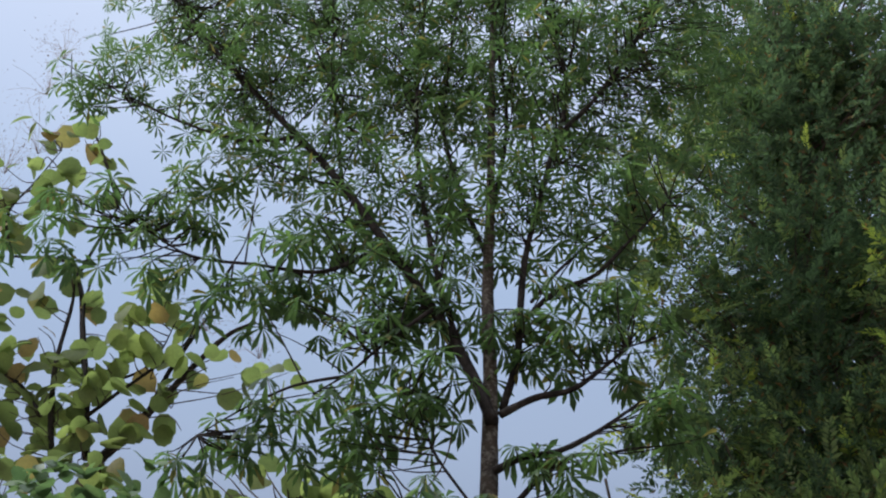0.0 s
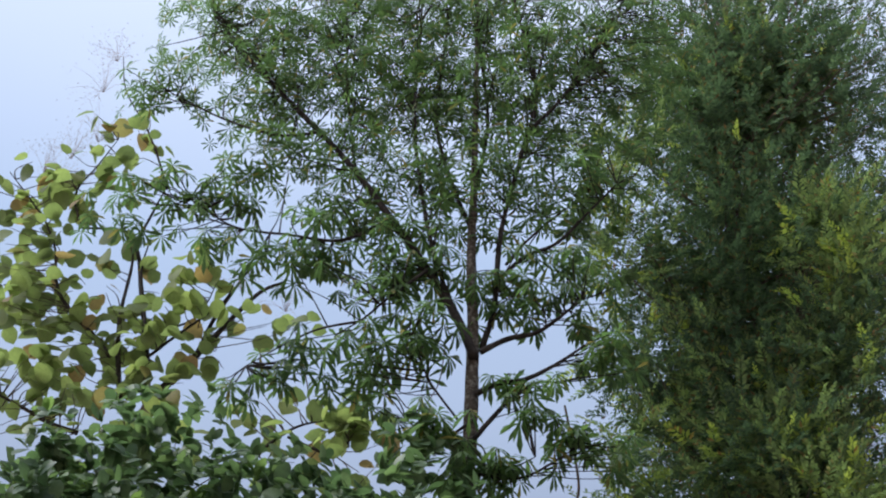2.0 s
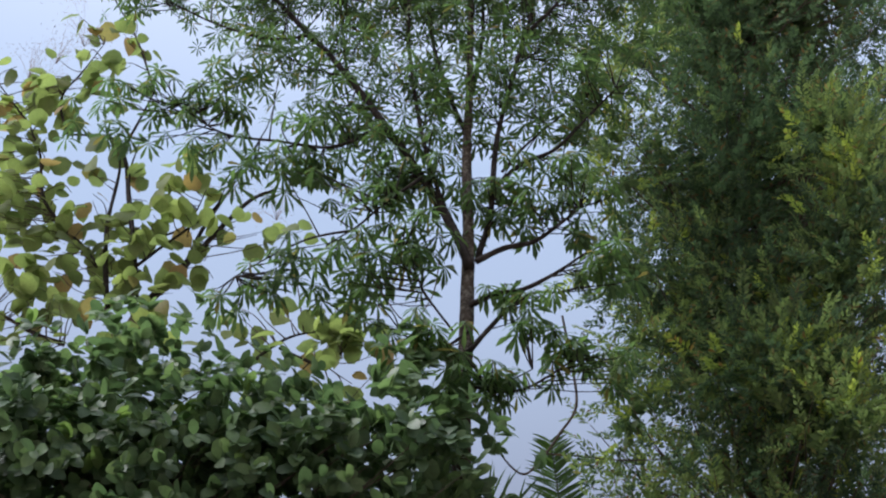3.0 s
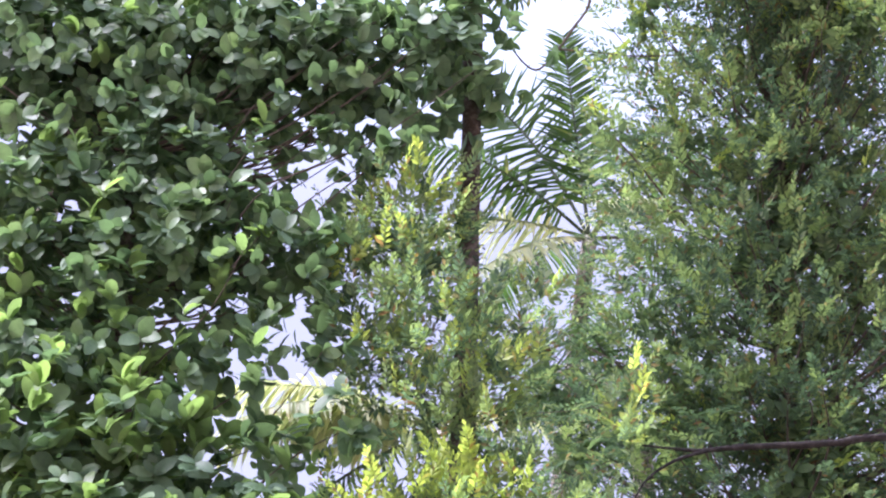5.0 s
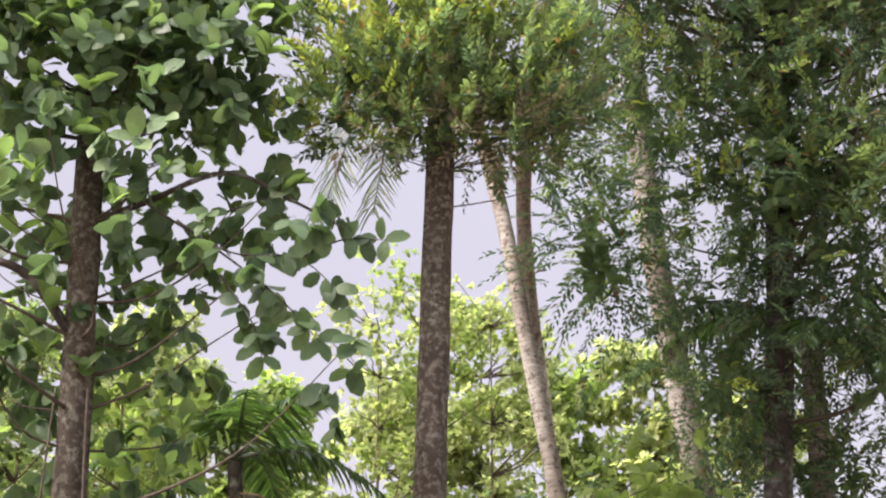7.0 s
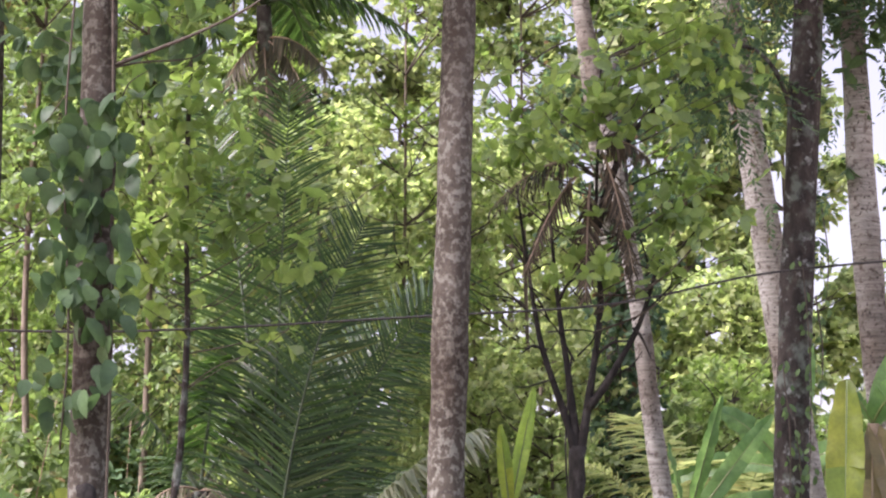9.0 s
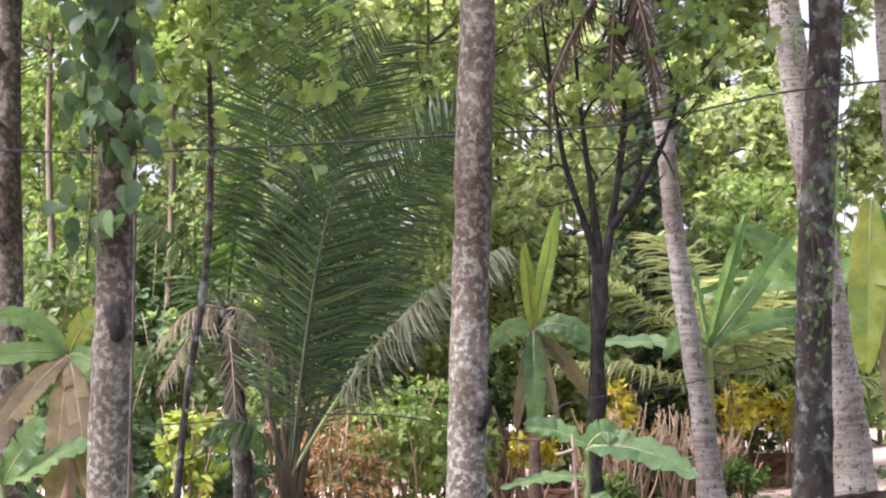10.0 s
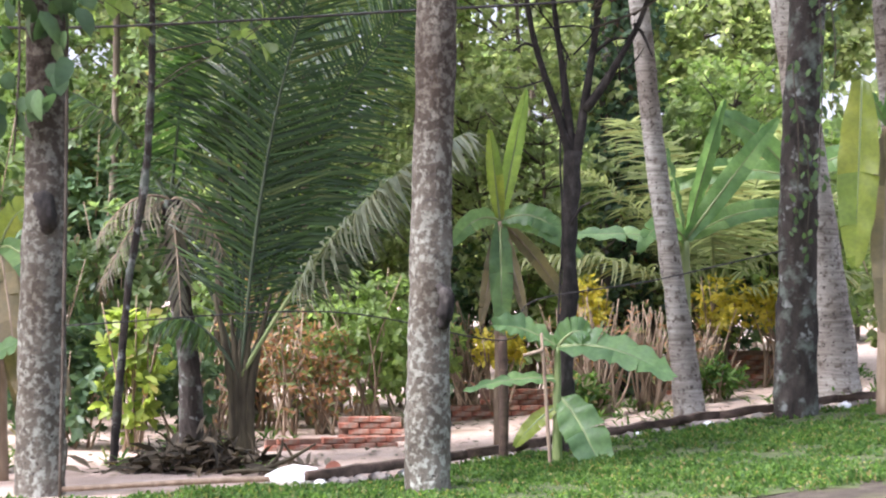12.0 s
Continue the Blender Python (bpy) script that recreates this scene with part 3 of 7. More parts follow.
def sprays(soup, centres, axes, length, leaflets, leaf_len, wide=0.34, sag=0.0, kind=SMALL):
    """Feathery twigs: a short axis with small leaflets on both sides."""
    n = len(centres)
    a = unit(axes)
    s = unit(np.cross(a, UP + 0.6 * random_ways(n)))
    nor = np.cross(s, a)
    ln = length * rng.uniform(0.6, 1.3, n)
    for k in range(leaflets):
        f = (k + 0.5) / leaflets
        side = 1 if k % 2 else -1
        pos = centres + a * (f * ln)[:, None] - UP * (sag * f * f * ln)[:, None]
        d = unit(a * (0.55 + 0.6 * f) + s * side * (1.0 - 0.5 * f) + 0.30 * random_ways(n) - UP * sag * f)
        w = leaf_len * rng.uniform(0.7, 1.25, n) * (1.1 - 0.45 * f)
        blades(soup, kind, pos, d, nor + 0.5 * random_ways(n), w, w * wide)


def branches_to(soup, stem, targets, r0=0.03, r1=0.008, sides=5, sag=0.15, lift_from=0.25):
    """Boughs that leave the stem below each target and bend up to it."""
    stem = smooth_path(stem, 8)
    for t in targets:
        t = np.asarray(t, float)
        flat = np.hypot(*(stem[:, :2] - t[:2]).T)
        want = t[2] - lift_from * flat * 2.2
        i = int(np.argmin(np.abs(stem[:, 2] - want) + 0.25 * flat))
        a = stem[i]
        span = np.linalg.norm(t - a)
        m1 = a + (t - a) * 0.35 + np.array([0, 0, -sag * span * 0.3]) + rng.normal(0, 0.04 * span, 3)
        m2 = a + (t - a) * 0.7 + np.array([0, 0, -sag * span * 0.25]) + rng.normal(0, 0.04 * span, 3)
        k = min(1.0, 0.35 + span * 0.25)
        tube(soup, [a, m1, m2, t], [r0 * k, r0 * k * 0.7, r0 * k * 0.45, r1], sides, 0.05, 4)


# ---- bushy sprouts with yellow-green tips round the tall trunk ----
def trunk_sprouts(tree, stem):
    green, tips, inner, tw, brown = Soup(), Soup(), Soup(), Soup(), Soup()
    for c, r, n in [
        ((0.01, 16.7, 13.78), (0.47, 0.4, 0.45), 98), ((-0.55, 16.7, 13.39), (0.28, 0.3, 0.3), 36),
        ((-0.26, 16.7, 13.09), (0.43, 0.4, 0.36), 70), ((0.25, 16.7, 12.43), (0.62, 0.5, 0.58), 170),
        ((-0.47, 16.7, 12.23), (0.39, 0.35, 0.32), 64), ((1.21, 16.7, 12.84), (0.2, 0.3, 0.22), 10),
        ((0.19, 16.7, 11.51), (0.62, 0.45, 0.31), 125), ((0.85, 16.7, 11.99), (0.28, 0.3, 0.33), 26),
        ((0.25, 16.7, 10.17), (0.85, 0.5, 0.52), 237), ((1.12, 16.7, 10.35), (0.4, 0.45, 0.45), 90),
        ((1.96, 16.7, 11.44), (0.21, 0.25, 0.48), 33), ((-0.16, 16.7, 9.54), (0.61, 0.4, 0.32), 98),
        ((0.86, 16.7, 9.44), (0.67, 0.4, 0.32), 125), ((0.36, 16.8, 9.71), (0.91, 0.4, 0.32), 120),
        ((1.34, 16.8, 9.72), (0.51, 0.4, 0.37), 70), ((1.51, 16.8, 10.18), (0.34, 0.3, 0.32), 40),
    ]:
        pos, out = cloud(n, c, np.array(r) * 0.95)
        up = unit(out * 0.7 + UP * 0.8 + 0.35 * random_ways(n))
        sprays(green, pos, up, 0.34, 15, 0.10, 0.40)
        half = rng.random(n) < 0.45
        # darker leaves within the bush, its inner shade put into their colour
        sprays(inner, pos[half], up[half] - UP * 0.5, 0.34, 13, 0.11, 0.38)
        young = rng.random(n) < 0.09
        sprays(tips, pos[young], up[young] + UP * 0.3, 0.32, 16, 0.10, 0.42)
        branches_to(tw, stem, pos[::12], 0.012, 0.004, 4, 0.1, 0.08)
    for c, r, n in [
        ((-0.22, 16.4, 13.91), (0.31, 0.25, 0.27), 16), ((-0.6, 16.4, 13.21), (0.18, 0.2, 0.18), 6),
        ((0.12, 16.4, 13.77), (0.19, 0.2, 0.24), 6), ((-0.05, 16.4, 10.49), (0.55, 0.25, 0.26), 56),
        ((0.51, 16.4, 10.61), (0.34, 0.25, 0.21), 18), ((-0.41, 16.4, 9.96), (0.28, 0.25, 0.26), 28),
        ((-0.66, 16.4, 9.79), (0.17, 0.2, 0.1), 6), ((-0.87, 16.4, 9.29), (0.14, 0.15, 0.08), 4),
        ((1.13, 16.4, 10.38), (0.23, 0.2, 0.26), 12), ((1.99, 16.4, 11.35), (0.2, 0.2, 0.3), 5),
        ((0.67, 16.4, 11.82), (0.35, 0.2, 0.22), 10),
    ]:
        pos, out = cloud(n, c, np.array(r) * 1.1)
        sprays(tips, pos, unit(out * 0.5 + UP * 0.7 + 0.4 * random_ways(n)), 0.32, 16, 0.11, 0.42)
    for c, r, n in [
        ((0.87, 16.5, 9.86), (0.39, 0.3, 0.37), 26), ((0.51, 16.5, 9.29), (0.83, 0.3, 0.15), 44),
        ((1.42, 16.5, 9.47), (0.39, 0.3, 0.21), 24), ((0.78, 16.5, 11.87), (0.24, 0.2, 0.34), 8),
    ]:
        pos, out = cloud(n, c, np.array(r) * 1.1)
        sprays(brown, pos, unit(out * 0.6 + 0.6 * random_ways(n)), 0.30, 12, 0.09, 0.34)
    part("withered_foliage", brown, "palm_dead", tree, "withered brown side shoots", kind="stuff")
    part("side_foliage", green, "olive", tree, "bushy side shoots with small olive leaves", kind="stuff")
    part("tip_foliage", tips, "tip", tree, "bright yellow-green young shoots", kind="stuff")
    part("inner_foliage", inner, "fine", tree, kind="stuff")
    part("twig_work", tw, "twig", tree, kind="stuff")


# ---- the tall tree with whorled leaves ----
def tall_whorled_tree():
    base = (0.19, 17.0, 0.0)
    tree = thing("tall_whorled_tree", base, "tall slender tree with mottled lichened trunk and rosettes of narrow leaves", "tree")
    stem = [(0.19, 17, -0.1), (0.20, 17, 1.2), (0.24, 17, 2.8), (0.31, 17, 5.6), (0.38, 17, 8.8), (0.45, 17, 11.6), (0.51, 17, 14.4), (0.56, 17, 17.0), (0.60, 17, 17.93), (0.65, 17, 19.75), (0.64, 17, 21.3), (0.69, 17, 22.8), (0.72, 17, 24.3), (0.76, 17, 26.2), (0.78, 17.1, 28.5), (0.7, 17.4, 32)]
    s = Soup()
    tube(s, stem, [0.185, 0.165, 0.155, 0.145, 0.132, 0.12, 0.105, 0.097, 0.088, 0.075, 0.062, 0.05, 0.04, 0.032, 0.025, 0.012], 18, 0.035, 14)
    part("trunk", s, "bark_mottled", tree, "mottled grey and brown trunk with pale lichen")
    knot = Soup()
    tube(knot, [(0.28, 16.86, 1.28), (0.33, 16.84, 1.36), (0.33, 16.84, 1.52), (0.27, 16.86, 1.62)], [0.02, 0.06, 0.07, 0.03], 8, 0.15, 4)
    part("knot", knot, "bark_limb", tree, "dark lump of a cut branch on the trunk")
    limbs = [
        ([(0.66, 16.9, 19.22), (0.45, 16.9, 19.94), (0.07, 16.9, 20.85), (-0.37, 16.9, 21.76), (-1.06, 16.9, 23.07), (-1.8, 16.9, 24.22), (-2.59, 16.9, 25.45), (-3.17, 16.9, 26.56)], 0.066),
        ([(0.69, 16.9, 19.27), (0.42, 16.9, 20.04), (0.13, 16.9, 21.28), (-0.05, 16.9, 22.62), (-0.15, 16.9, 24.21), (-0.09, 16.9, 25.94), (-0.07, 16.9, 27.7)], 0.038),
        ([(0.77, 17.0, 19.52), (0.93, 17.0, 20.31), (1.04, 17.0, 21.75), (1.37, 17.0, 23.51), (1.62, 17.0, 24.91), (1.45, 17.0, 26.42), (1.24, 17.0, 27.9)], 0.042),
        ([(0.98, 16.9, 20.67), (1.34, 16.9, 21.15), (1.77, 16.9, 21.43), (2.24, 16.9, 22.11), (2.64, 16.9, 22.7)], 0.034),
        ([(1.1, 17.1, 21.21), (1.44, 17.1, 21.77), (1.9, 17.1, 22.34), (2.28, 17.1, 22.7)], 0.022),
        ([(1.49, 16.9, 23.87), (1.98, 16.9, 24.66), (2.52, 16.9, 25.88), (3.01, 16.9, 27.2)], 0.032),
        ([(0.74, 16.9, 19.34), (1.09, 16.9, 19.58), (1.43, 16.9, 19.69), (1.71, 16.9, 19.95), (2.04, 16.9, 20.33)], 0.042),
        ([(0.66, 16.8, 18.49), (0.94, 16.8, 18.68), (1.27, 16.8, 18.76), (1.67, 16.8, 19.04), (2.09, 16.8, 19.44)], 0.042),
        ([(0.62, 16.8, 17.71), (0.86, 16.8, 18.09), (1.13, 16.8, 18.47), (1.43, 16.8, 18.71), (1.66, 16.8, 18.72)], 0.036),
        ([(0.45, 16.8, 18.06), (0.12, 16.8, 18.68), (-0.05, 16.8, 19.24), (-0.22, 16.8, 19.53), (-0.72, 16.8, 19.71)], 0.016),
        ([(0.69, 17.1, 21.75), (0.36, 17.1, 23.0), (0.16, 17.1, 24.35), (0.27, 17.1, 25.96), (0.39, 17.1, 27.71)], 0.034),
        ([(-0.44, 16.8, 21.75), (-1.06, 16.8, 21.3), (-1.77, 16.8, 21.39), (-2.49, 16.8, 21.53), (-3.11, 16.8, 22.07)], 0.026),
        ([(-1.46, 16.8, 23.6), (-2.06, 16.8, 23.52), (-2.84, 16.8, 23.87), (-3.66, 16.8, 24.48)], 0.024),
        ([(-0.95, 17.1, 23.08), (-1.12, 17.1, 24.83), (-1.23, 17.1, 26.77), (-1.35, 17.1, 27.96)], 0.022),
        ([(0.64, 16.7, 17.97), (0.35, 16.7, 17.7), (0.1, 16.7, 17.69), (-0.16, 16.7, 17.95)], 0.022),
        ([(0.6, 16.7, 17.36), (0.85, 16.7, 17.2), (1.09, 16.7, 17.21), (1.35, 16.7, 17.38)], 0.02),
        ([(0.58, 16.7, 17.11), (1.15, 16.7, 17.04), (1.66, 16.7, 17.39), (1.99, 16.7, 17.74)], 0.02),
        ([(0.07, 16.7, 20.63), (-0.4, 16.7, 20.11), (-0.72, 16.7, 19.7), (-1.05, 16.7, 19.4)], 0.022),
        ([(-0.72, 16.6, 19.54), (-1.24, 16.6, 19.39), (-1.68, 16.6, 19.09), (-2.11, 16.6, 18.71)], 0.018),
        ([(0.73, 17.1, 22.77), (0.9, 17.1, 24.37), (0.8, 17.1, 26.26), (0.78, 17.1, 28.35)], 0.03),
    ]
    near = [np.array(stem[7:])]
    for pts, r in limbs:
        b = Soup()
        line = tube(b, pts, [r, r * 0.8, r * 0.6, r * 0.3], 8, 0.05, 6)
        near.append(line[4:])
        part("limb", b, "bark_limb", tree)
    near = np.concatenate(near)
    # masses of the crown: middle, half sizes, rosettes, leaf length, hanging or not
    masses = [
        ((-0.71, 16.7, 19.17), (0.62, 0.3, 0.5), 26, 0.3, 1),
        ((-1.73, 16.6, 18.85), (0.5, 0.3, 0.4), 17, 0.3, 1),
        ((-2.21, 16.6, 18.34), (0.25, 0.2, 0.31), 6, 0.3, 1),
        ((-3.05, 16.8, 22.13), (0.83, 0.35, 0.6), 34, 0.27, 1),
        ((-3.74, 16.8, 24.48), (0.51, 0.3, 0.42), 24, 0.2, 0),
        ((-3.97, 16.7, 21.82), (0.47, 0.3, 0.54), 14, 0.26, 1),
        ((-2.3, 16.7, 20.99), (0.54, 0.3, 0.57), 14, 0.28, 1),
        ((-2.02, 16.8, 23.03), (0.61, 0.35, 0.66), 30, 0.25, 0),
        ((-1.33, 16.8, 21.13), (0.73, 0.35, 0.58), 36, 0.29, 1),
        ((-0.47, 16.8, 20.42), (0.57, 0.35, 0.57), 28, 0.3, 1),
        ((0.15, 16.7, 19.43), (0.37, 0.3, 0.5), 17, 0.3, 1),
        ((0.07, 16.9, 21.07), (0.66, 0.4, 0.77), 40, 0.28, 1),
        ((1.25, 16.9, 20.47), (0.53, 0.4, 0.76), 32, 0.28, 1),
        ((1.88, 16.9, 20.69), (0.57, 0.4, 0.76), 30, 0.28, 1),
        ((1.38, 16.7, 18.57), (0.5, 0.25, 0.36), 13, 0.3, 1),
        ((1.36, 16.6, 17.97), (0.24, 0.2, 0.3), 7, 0.32, 1),
        ((2.23, 16.7, 19.1), (0.36, 0.3, 0.45), 14, 0.3, 1),
        ((1.92, 16.7, 17.73), (0.31, 0.25, 0.3), 9, 0.3, 1),
        ((2.37, 16.7, 17.4), (0.24, 0.25, 0.3), 8, 0.28, 1),
        ((0.1, 16.6, 17.73), (0.45, 0.3, 0.39), 22, 0.28, 1),
        ((0.96, 16.6, 17.15), (0.61, 0.3, 0.3), 24, 0.28, 1),
        ((-0.67, 16.6, 18.19), (0.42, 0.2, 0.26), 5, 0.26, 1),
        ((-0.82, 16.9, 22.49), (0.89, 0.5, 0.8), 60, 0.23, 0),
        ((0.72, 17.0, 22.65), (1.22, 0.6, 0.86), 120, 0.22, 0),
        ((2.13, 17.0, 22.69), (0.81, 0.5, 0.81), 60, 0.22, 0),
        ((-2.23, 16.9, 24.93), (1.03, 0.6, 0.97), 130, 0.19, 0),
        ((-0.51, 17.0, 24.85), (1.47, 0.7, 1.18), 260, 0.18, 0),
        ((0.98, 17.0, 25.03), (1.39, 0.7, 1.3), 260, 0.18, 0),
        ((2.49, 17.0, 25.2), (1.13, 0.6, 1.3), 190, 0.18, 0),
        ((-2.93, 17.0, 26.57), (0.9, 0.6, 0.9), 110, 0.18, 0),
        ((-1.14, 17.1, 26.92), (1.73, 0.8, 1.25), 330, 0.17, 0),
        ((1.19, 17.1, 27.14), (1.74, 0.8, 1.37), 340, 0.17, 0),
        ((3.02, 17.1, 27.05), (0.82, 0.6, 1.03), 110, 0.17, 0),
        ((-0.37, 17.4, 30.44), (3.3, 1.2, 1.62), 520, 0.2, 0),
    ]
    crown, tw = Soup(), Soup()
    for c, r, n, ln, hanging in masses:
        pos, out = cloud(int(n * (1.15 if hanging else 1.4)), c, np.array(r) * (0.85 if hanging else 0.95))
        n = len(pos)
        if hanging:
            whorls(crown, pos, unit(UP + 0.35 * out + 0.35 * random_ways(n)), 9, ln, (0.5, 1.5), 0.19)
        else:
            whorls(crown, pos, unit(UP * 0.7 + 0.5 * out + 0.5 * random_ways(n)), 9, ln, (0.0, 0.7), 0.17)
        for i in range(0, n, 1 if hanging else 3):
            k = np.argmin(np.linalg.norm(near - pos[i], axis=1) + np.maximum(near[:, 2] - pos[i, 2] + 0.1, 0) * 2)
            a = near[k]
            if np.linalg.norm(a - pos[i]) > 1.3:
                continue
            mid = (a + pos[i]) / 2 + rng.normal(0, 0.05, 3) - UP * 0.03
            tube(tw, [a, mid, pos[i]], [0.011, 0.008, 0.005], 4, 0, 3)
    part("crown", crown, "whorl", tree, "rosettes of long narrow dark green leaves", kind="stuff")
    part("twig_work", tw, "bark_limb", tree, kind="stuff")
    trunk_sprouts(tree, stem[3:8])


# ---- broad yellow-green tree with large round leaves ----
def broad_leaved_tree():
    base = (-5.1, 20.5, 0.0)
    tree = thing("broad_leaved_tree", base, "open-crowned tree with large yellow-green leaves and dry flower panicles", "tree")
    stem = [(-5.1, 20.5, -0.1), (-5.0, 20.4, 6), (-4.8, 20.2, 12), (-4.5, 20.1, 17), (-4.0, 20, 20.5), (-3.75, 20, 21.6)]
    s = Soup()
    tube(s, stem, [0.24, 0.21, 0.18, 0.15, 0.12, 0.09], 14, 0.04, 8)
    part("trunk", s, "bark_brown", tree)
    limbs = [
        ([(-3.72, 20.0, 21.64), (-3.47, 20.0, 22.03), (-3.14, 20.0, 22.6), (-2.8, 20.0, 23.21), (-2.44, 20.0, 23.77), (-2.11, 20.0, 24.01)], 0.062),
        ([(-3.6, 20.2, 22.01), (-3.31, 20.2, 22.58), (-3.12, 20.2, 23.33), (-2.87, 20.2, 24.0), (-2.67, 20.2, 24.5)], 0.045),
        ([(-3.89, 20.0, 21.64), (-4.03, 20.0, 22.69), (-4.22, 20.0, 23.75), (-4.37, 20.0, 24.61), (-4.64, 20.0, 25.12), (-5.33, 20.0, 25.2)], 0.05),
        ([(-3.93, 19.9, 22.14), (-4.1, 19.9, 23.17), (-4.25, 19.9, 24.13), (-4.19, 19.9, 24.88)], 0.032),
        ([(-4.26, 20.0, 21.47), (-4.41, 20.0, 22.46), (-4.47, 20.0, 23.26), (-4.43, 20.0, 24.23), (-4.46, 20.0, 24.74)], 0.045),
        ([(-4.49, 19.9, 22.24), (-4.89, 19.9, 22.8), (-5.31, 19.9, 23.37), (-5.5, 19.9, 23.85), (-5.63, 19.9, 24.59), (-5.87, 19.9, 25.23)], 0.04),
        ([(-4.61, 20.1, 22.61), (-5.14, 20.1, 23.3), (-5.39, 20.1, 23.59)], 0.03),
        ([(-4.77, 20.0, 20.8), (-5.17, 20.0, 20.97), (-5.69, 20.0, 21.33), (-6.2, 20.0, 21.64)], 0.04),
        ([(-3.91, 19.8, 22.15), (-3.59, 19.8, 22.55), (-3.24, 19.8, 22.96), (-2.92, 19.8, 23.38), (-2.8, 19.8, 23.81)], 0.025),
        ([(-3.93, 19.9, 22.7), (-3.41, 19.9, 23.01), (-3.21, 19.9, 23.36), (-3.08, 19.9, 23.91)], 0.02),
        ([(-4.09, 20.0, 26.2), (-4.34, 20.0, 27.03), (-4.62, 20.0, 27.82), (-5.06, 20.0, 28.79), (-5.22, 20.0, 29.74)], 0.022),
        ([(-4.46, 20.0, 24.74), (-4.27, 20.0, 25.52), (-4.08, 20.0, 26.34)], 0.03),
        ([(-5.87, 19.9, 25.23), (-6.27, 19.9, 25.88), (-6.62, 19.9, 26.42)], 0.02),
        ([(-5.3, 19.9, 25.09), (-5.5, 19.9, 25.9), (-5.25, 19.9, 26.6), (-5.0, 19.9, 27.31)], 0.022),
        ([(-2.35, 19.7, 19.89), (-2.03, 19.7, 20.39), (-1.67, 19.7, 20.71), (-1.31, 19.7, 20.82)], 0.03),
        ([(-1.81, 19.7, 20.5), (-1.2, 19.7, 20.21), (-0.78, 19.7, 20.73), (-0.49, 19.7, 20.99)], 0.022),
    ]
    leaves, tw, pan = Soup(), Soup(), Soup()
    near = [np.array(stem[4:])]
    for pts, r in limbs:
        b = Soup()
        line = tube(b, pts, [r, r * 0.8, r * 0.6, r * 0.3], 8, 0.06, 6)
        near.append(line)
        part("limb", b, "bark_limb", tree)
    near = np.concatenate(near)
    masses = [
        ((-5.45, 19.9, 23.85), (0.63, 0.3, 0.67), 22), ((-5.36, 19.8, 22.34), (0.52, 0.3, 0.64), 20),
        ((-4.7, 19.9, 23.15), (0.53, 0.3, 0.66), 14), ((-4.15, 19.9, 22.59), (0.69, 0.3, 0.76), 26),
        ((-3.57, 19.8, 23.07), (0.61, 0.3, 0.66), 22), ((-3.4, 19.8, 23.79), (0.62, 0.3, 0.56), 16),
        ((-3.47, 19.8, 22.16), (0.43, 0.3, 0.43), 10), ((-5.0, 19.9, 27.31), (0.59, 0.3, 0.49), 14),
        ((-5.22, 19.9, 26.32), (0.57, 0.3, 0.48), 16), ((-5.93, 19.9, 25.89), (0.66, 0.3, 0.59), 16),
        ((-5.36, 19.8, 24.99), (0.55, 0.3, 0.46), 10), ((-5.94, 19.8, 24.47), (0.45, 0.3, 0.57), 9),
        ((-5.35, 19.8, 21.25), (0.5, 0.3, 0.52), 18), ((-4.57, 19.8, 21.69), (0.68, 0.3, 0.53), 22),
        ((-5.9, 19.8, 23.25), (0.35, 0.3, 0.66), 10), ((-2.18, 19.7, 22.65), (0.43, 0.3, 0.43), 9),
        ((-1.3, 19.6, 20.72), (0.49, 0.25, 0.36), 18), ((-0.78, 19.6, 20.73), (0.41, 0.25, 0.36), 15),
        ((-1.41, 19.6, 20.01), (0.48, 0.25, 0.35), 14), ((-2.29, 19.7, 21.01), (0.33, 0.25, 0.52), 8),
        ((-4.28, 19.9, 27.19), (0.34, 0.2, 0.43), 5), ((-6.37, 19.9, 22.65), (0.52, 0.4, 1.73), 30),
        ((-6.77, 19.9, 25.34), (0.46, 0.4, 0.93), 14), ((-3.64, 19.8, 20.86), (0.99, 0.3, 0.62), 24),
    ]
    for c, r, n in masses:
        n = max(3, int(n * 0.85))
        pos, out = cloud(n, c, np.array(r) * 1.1)
        for e in pos:
            a = near[np.argmin(np.linalg.norm(near - e, axis=1) + np.maximum(near[:, 2] - e[2], 0))]
            tube(tw, [a, (a + e) / 2 + rng.normal(0, 0.05, 3), e], [0.012, 0.008, 0.005], 4, 0, 3)
        for k in range(2):
            d = unit(np.stack([rng.normal(0, 1, n), rng.normal(0, 0.6, n), rng.normal(-0.35, 0.5, n)], -1))
            ln = rng.uniform(0.20, 0.36, n)
            blades(leaves, BROAD, pos + 0.12 * random_ways(n), d, unit(UP * 0.9 + 0.8 * random_ways(n)), ln, ln * rng.uniform(0.75, 0.95, n))
    # airy dry flower heads above the leaves
    for top in [(-5.46, 20.1, 29.31), (-5.75, 20.1, 27.48), (-5.37, 20.1, 27.93), (-5.83, 20.1, 26.83), (-2.73, 20.1, 24.39), (-2.04, 20.1, 23.91), (-6.14, 20.1, 27.11), (-5.34, 20.1, 30.2)]:
        top = np.array(top)
        stalks = top + rng.normal(0, (0.2, 0.2, 0.28), (16, 3))
        for e in stalks:
            tube(pan, [top - UP * 0.45, (top + e) / 2 - UP * 0.12, e], [0.003, 0.0025, 0.0015], 3, 0, 2)
        buds = stalks[rng.integers(0, 16, 150)] + rng.normal(0, 0.09, (150, 3))
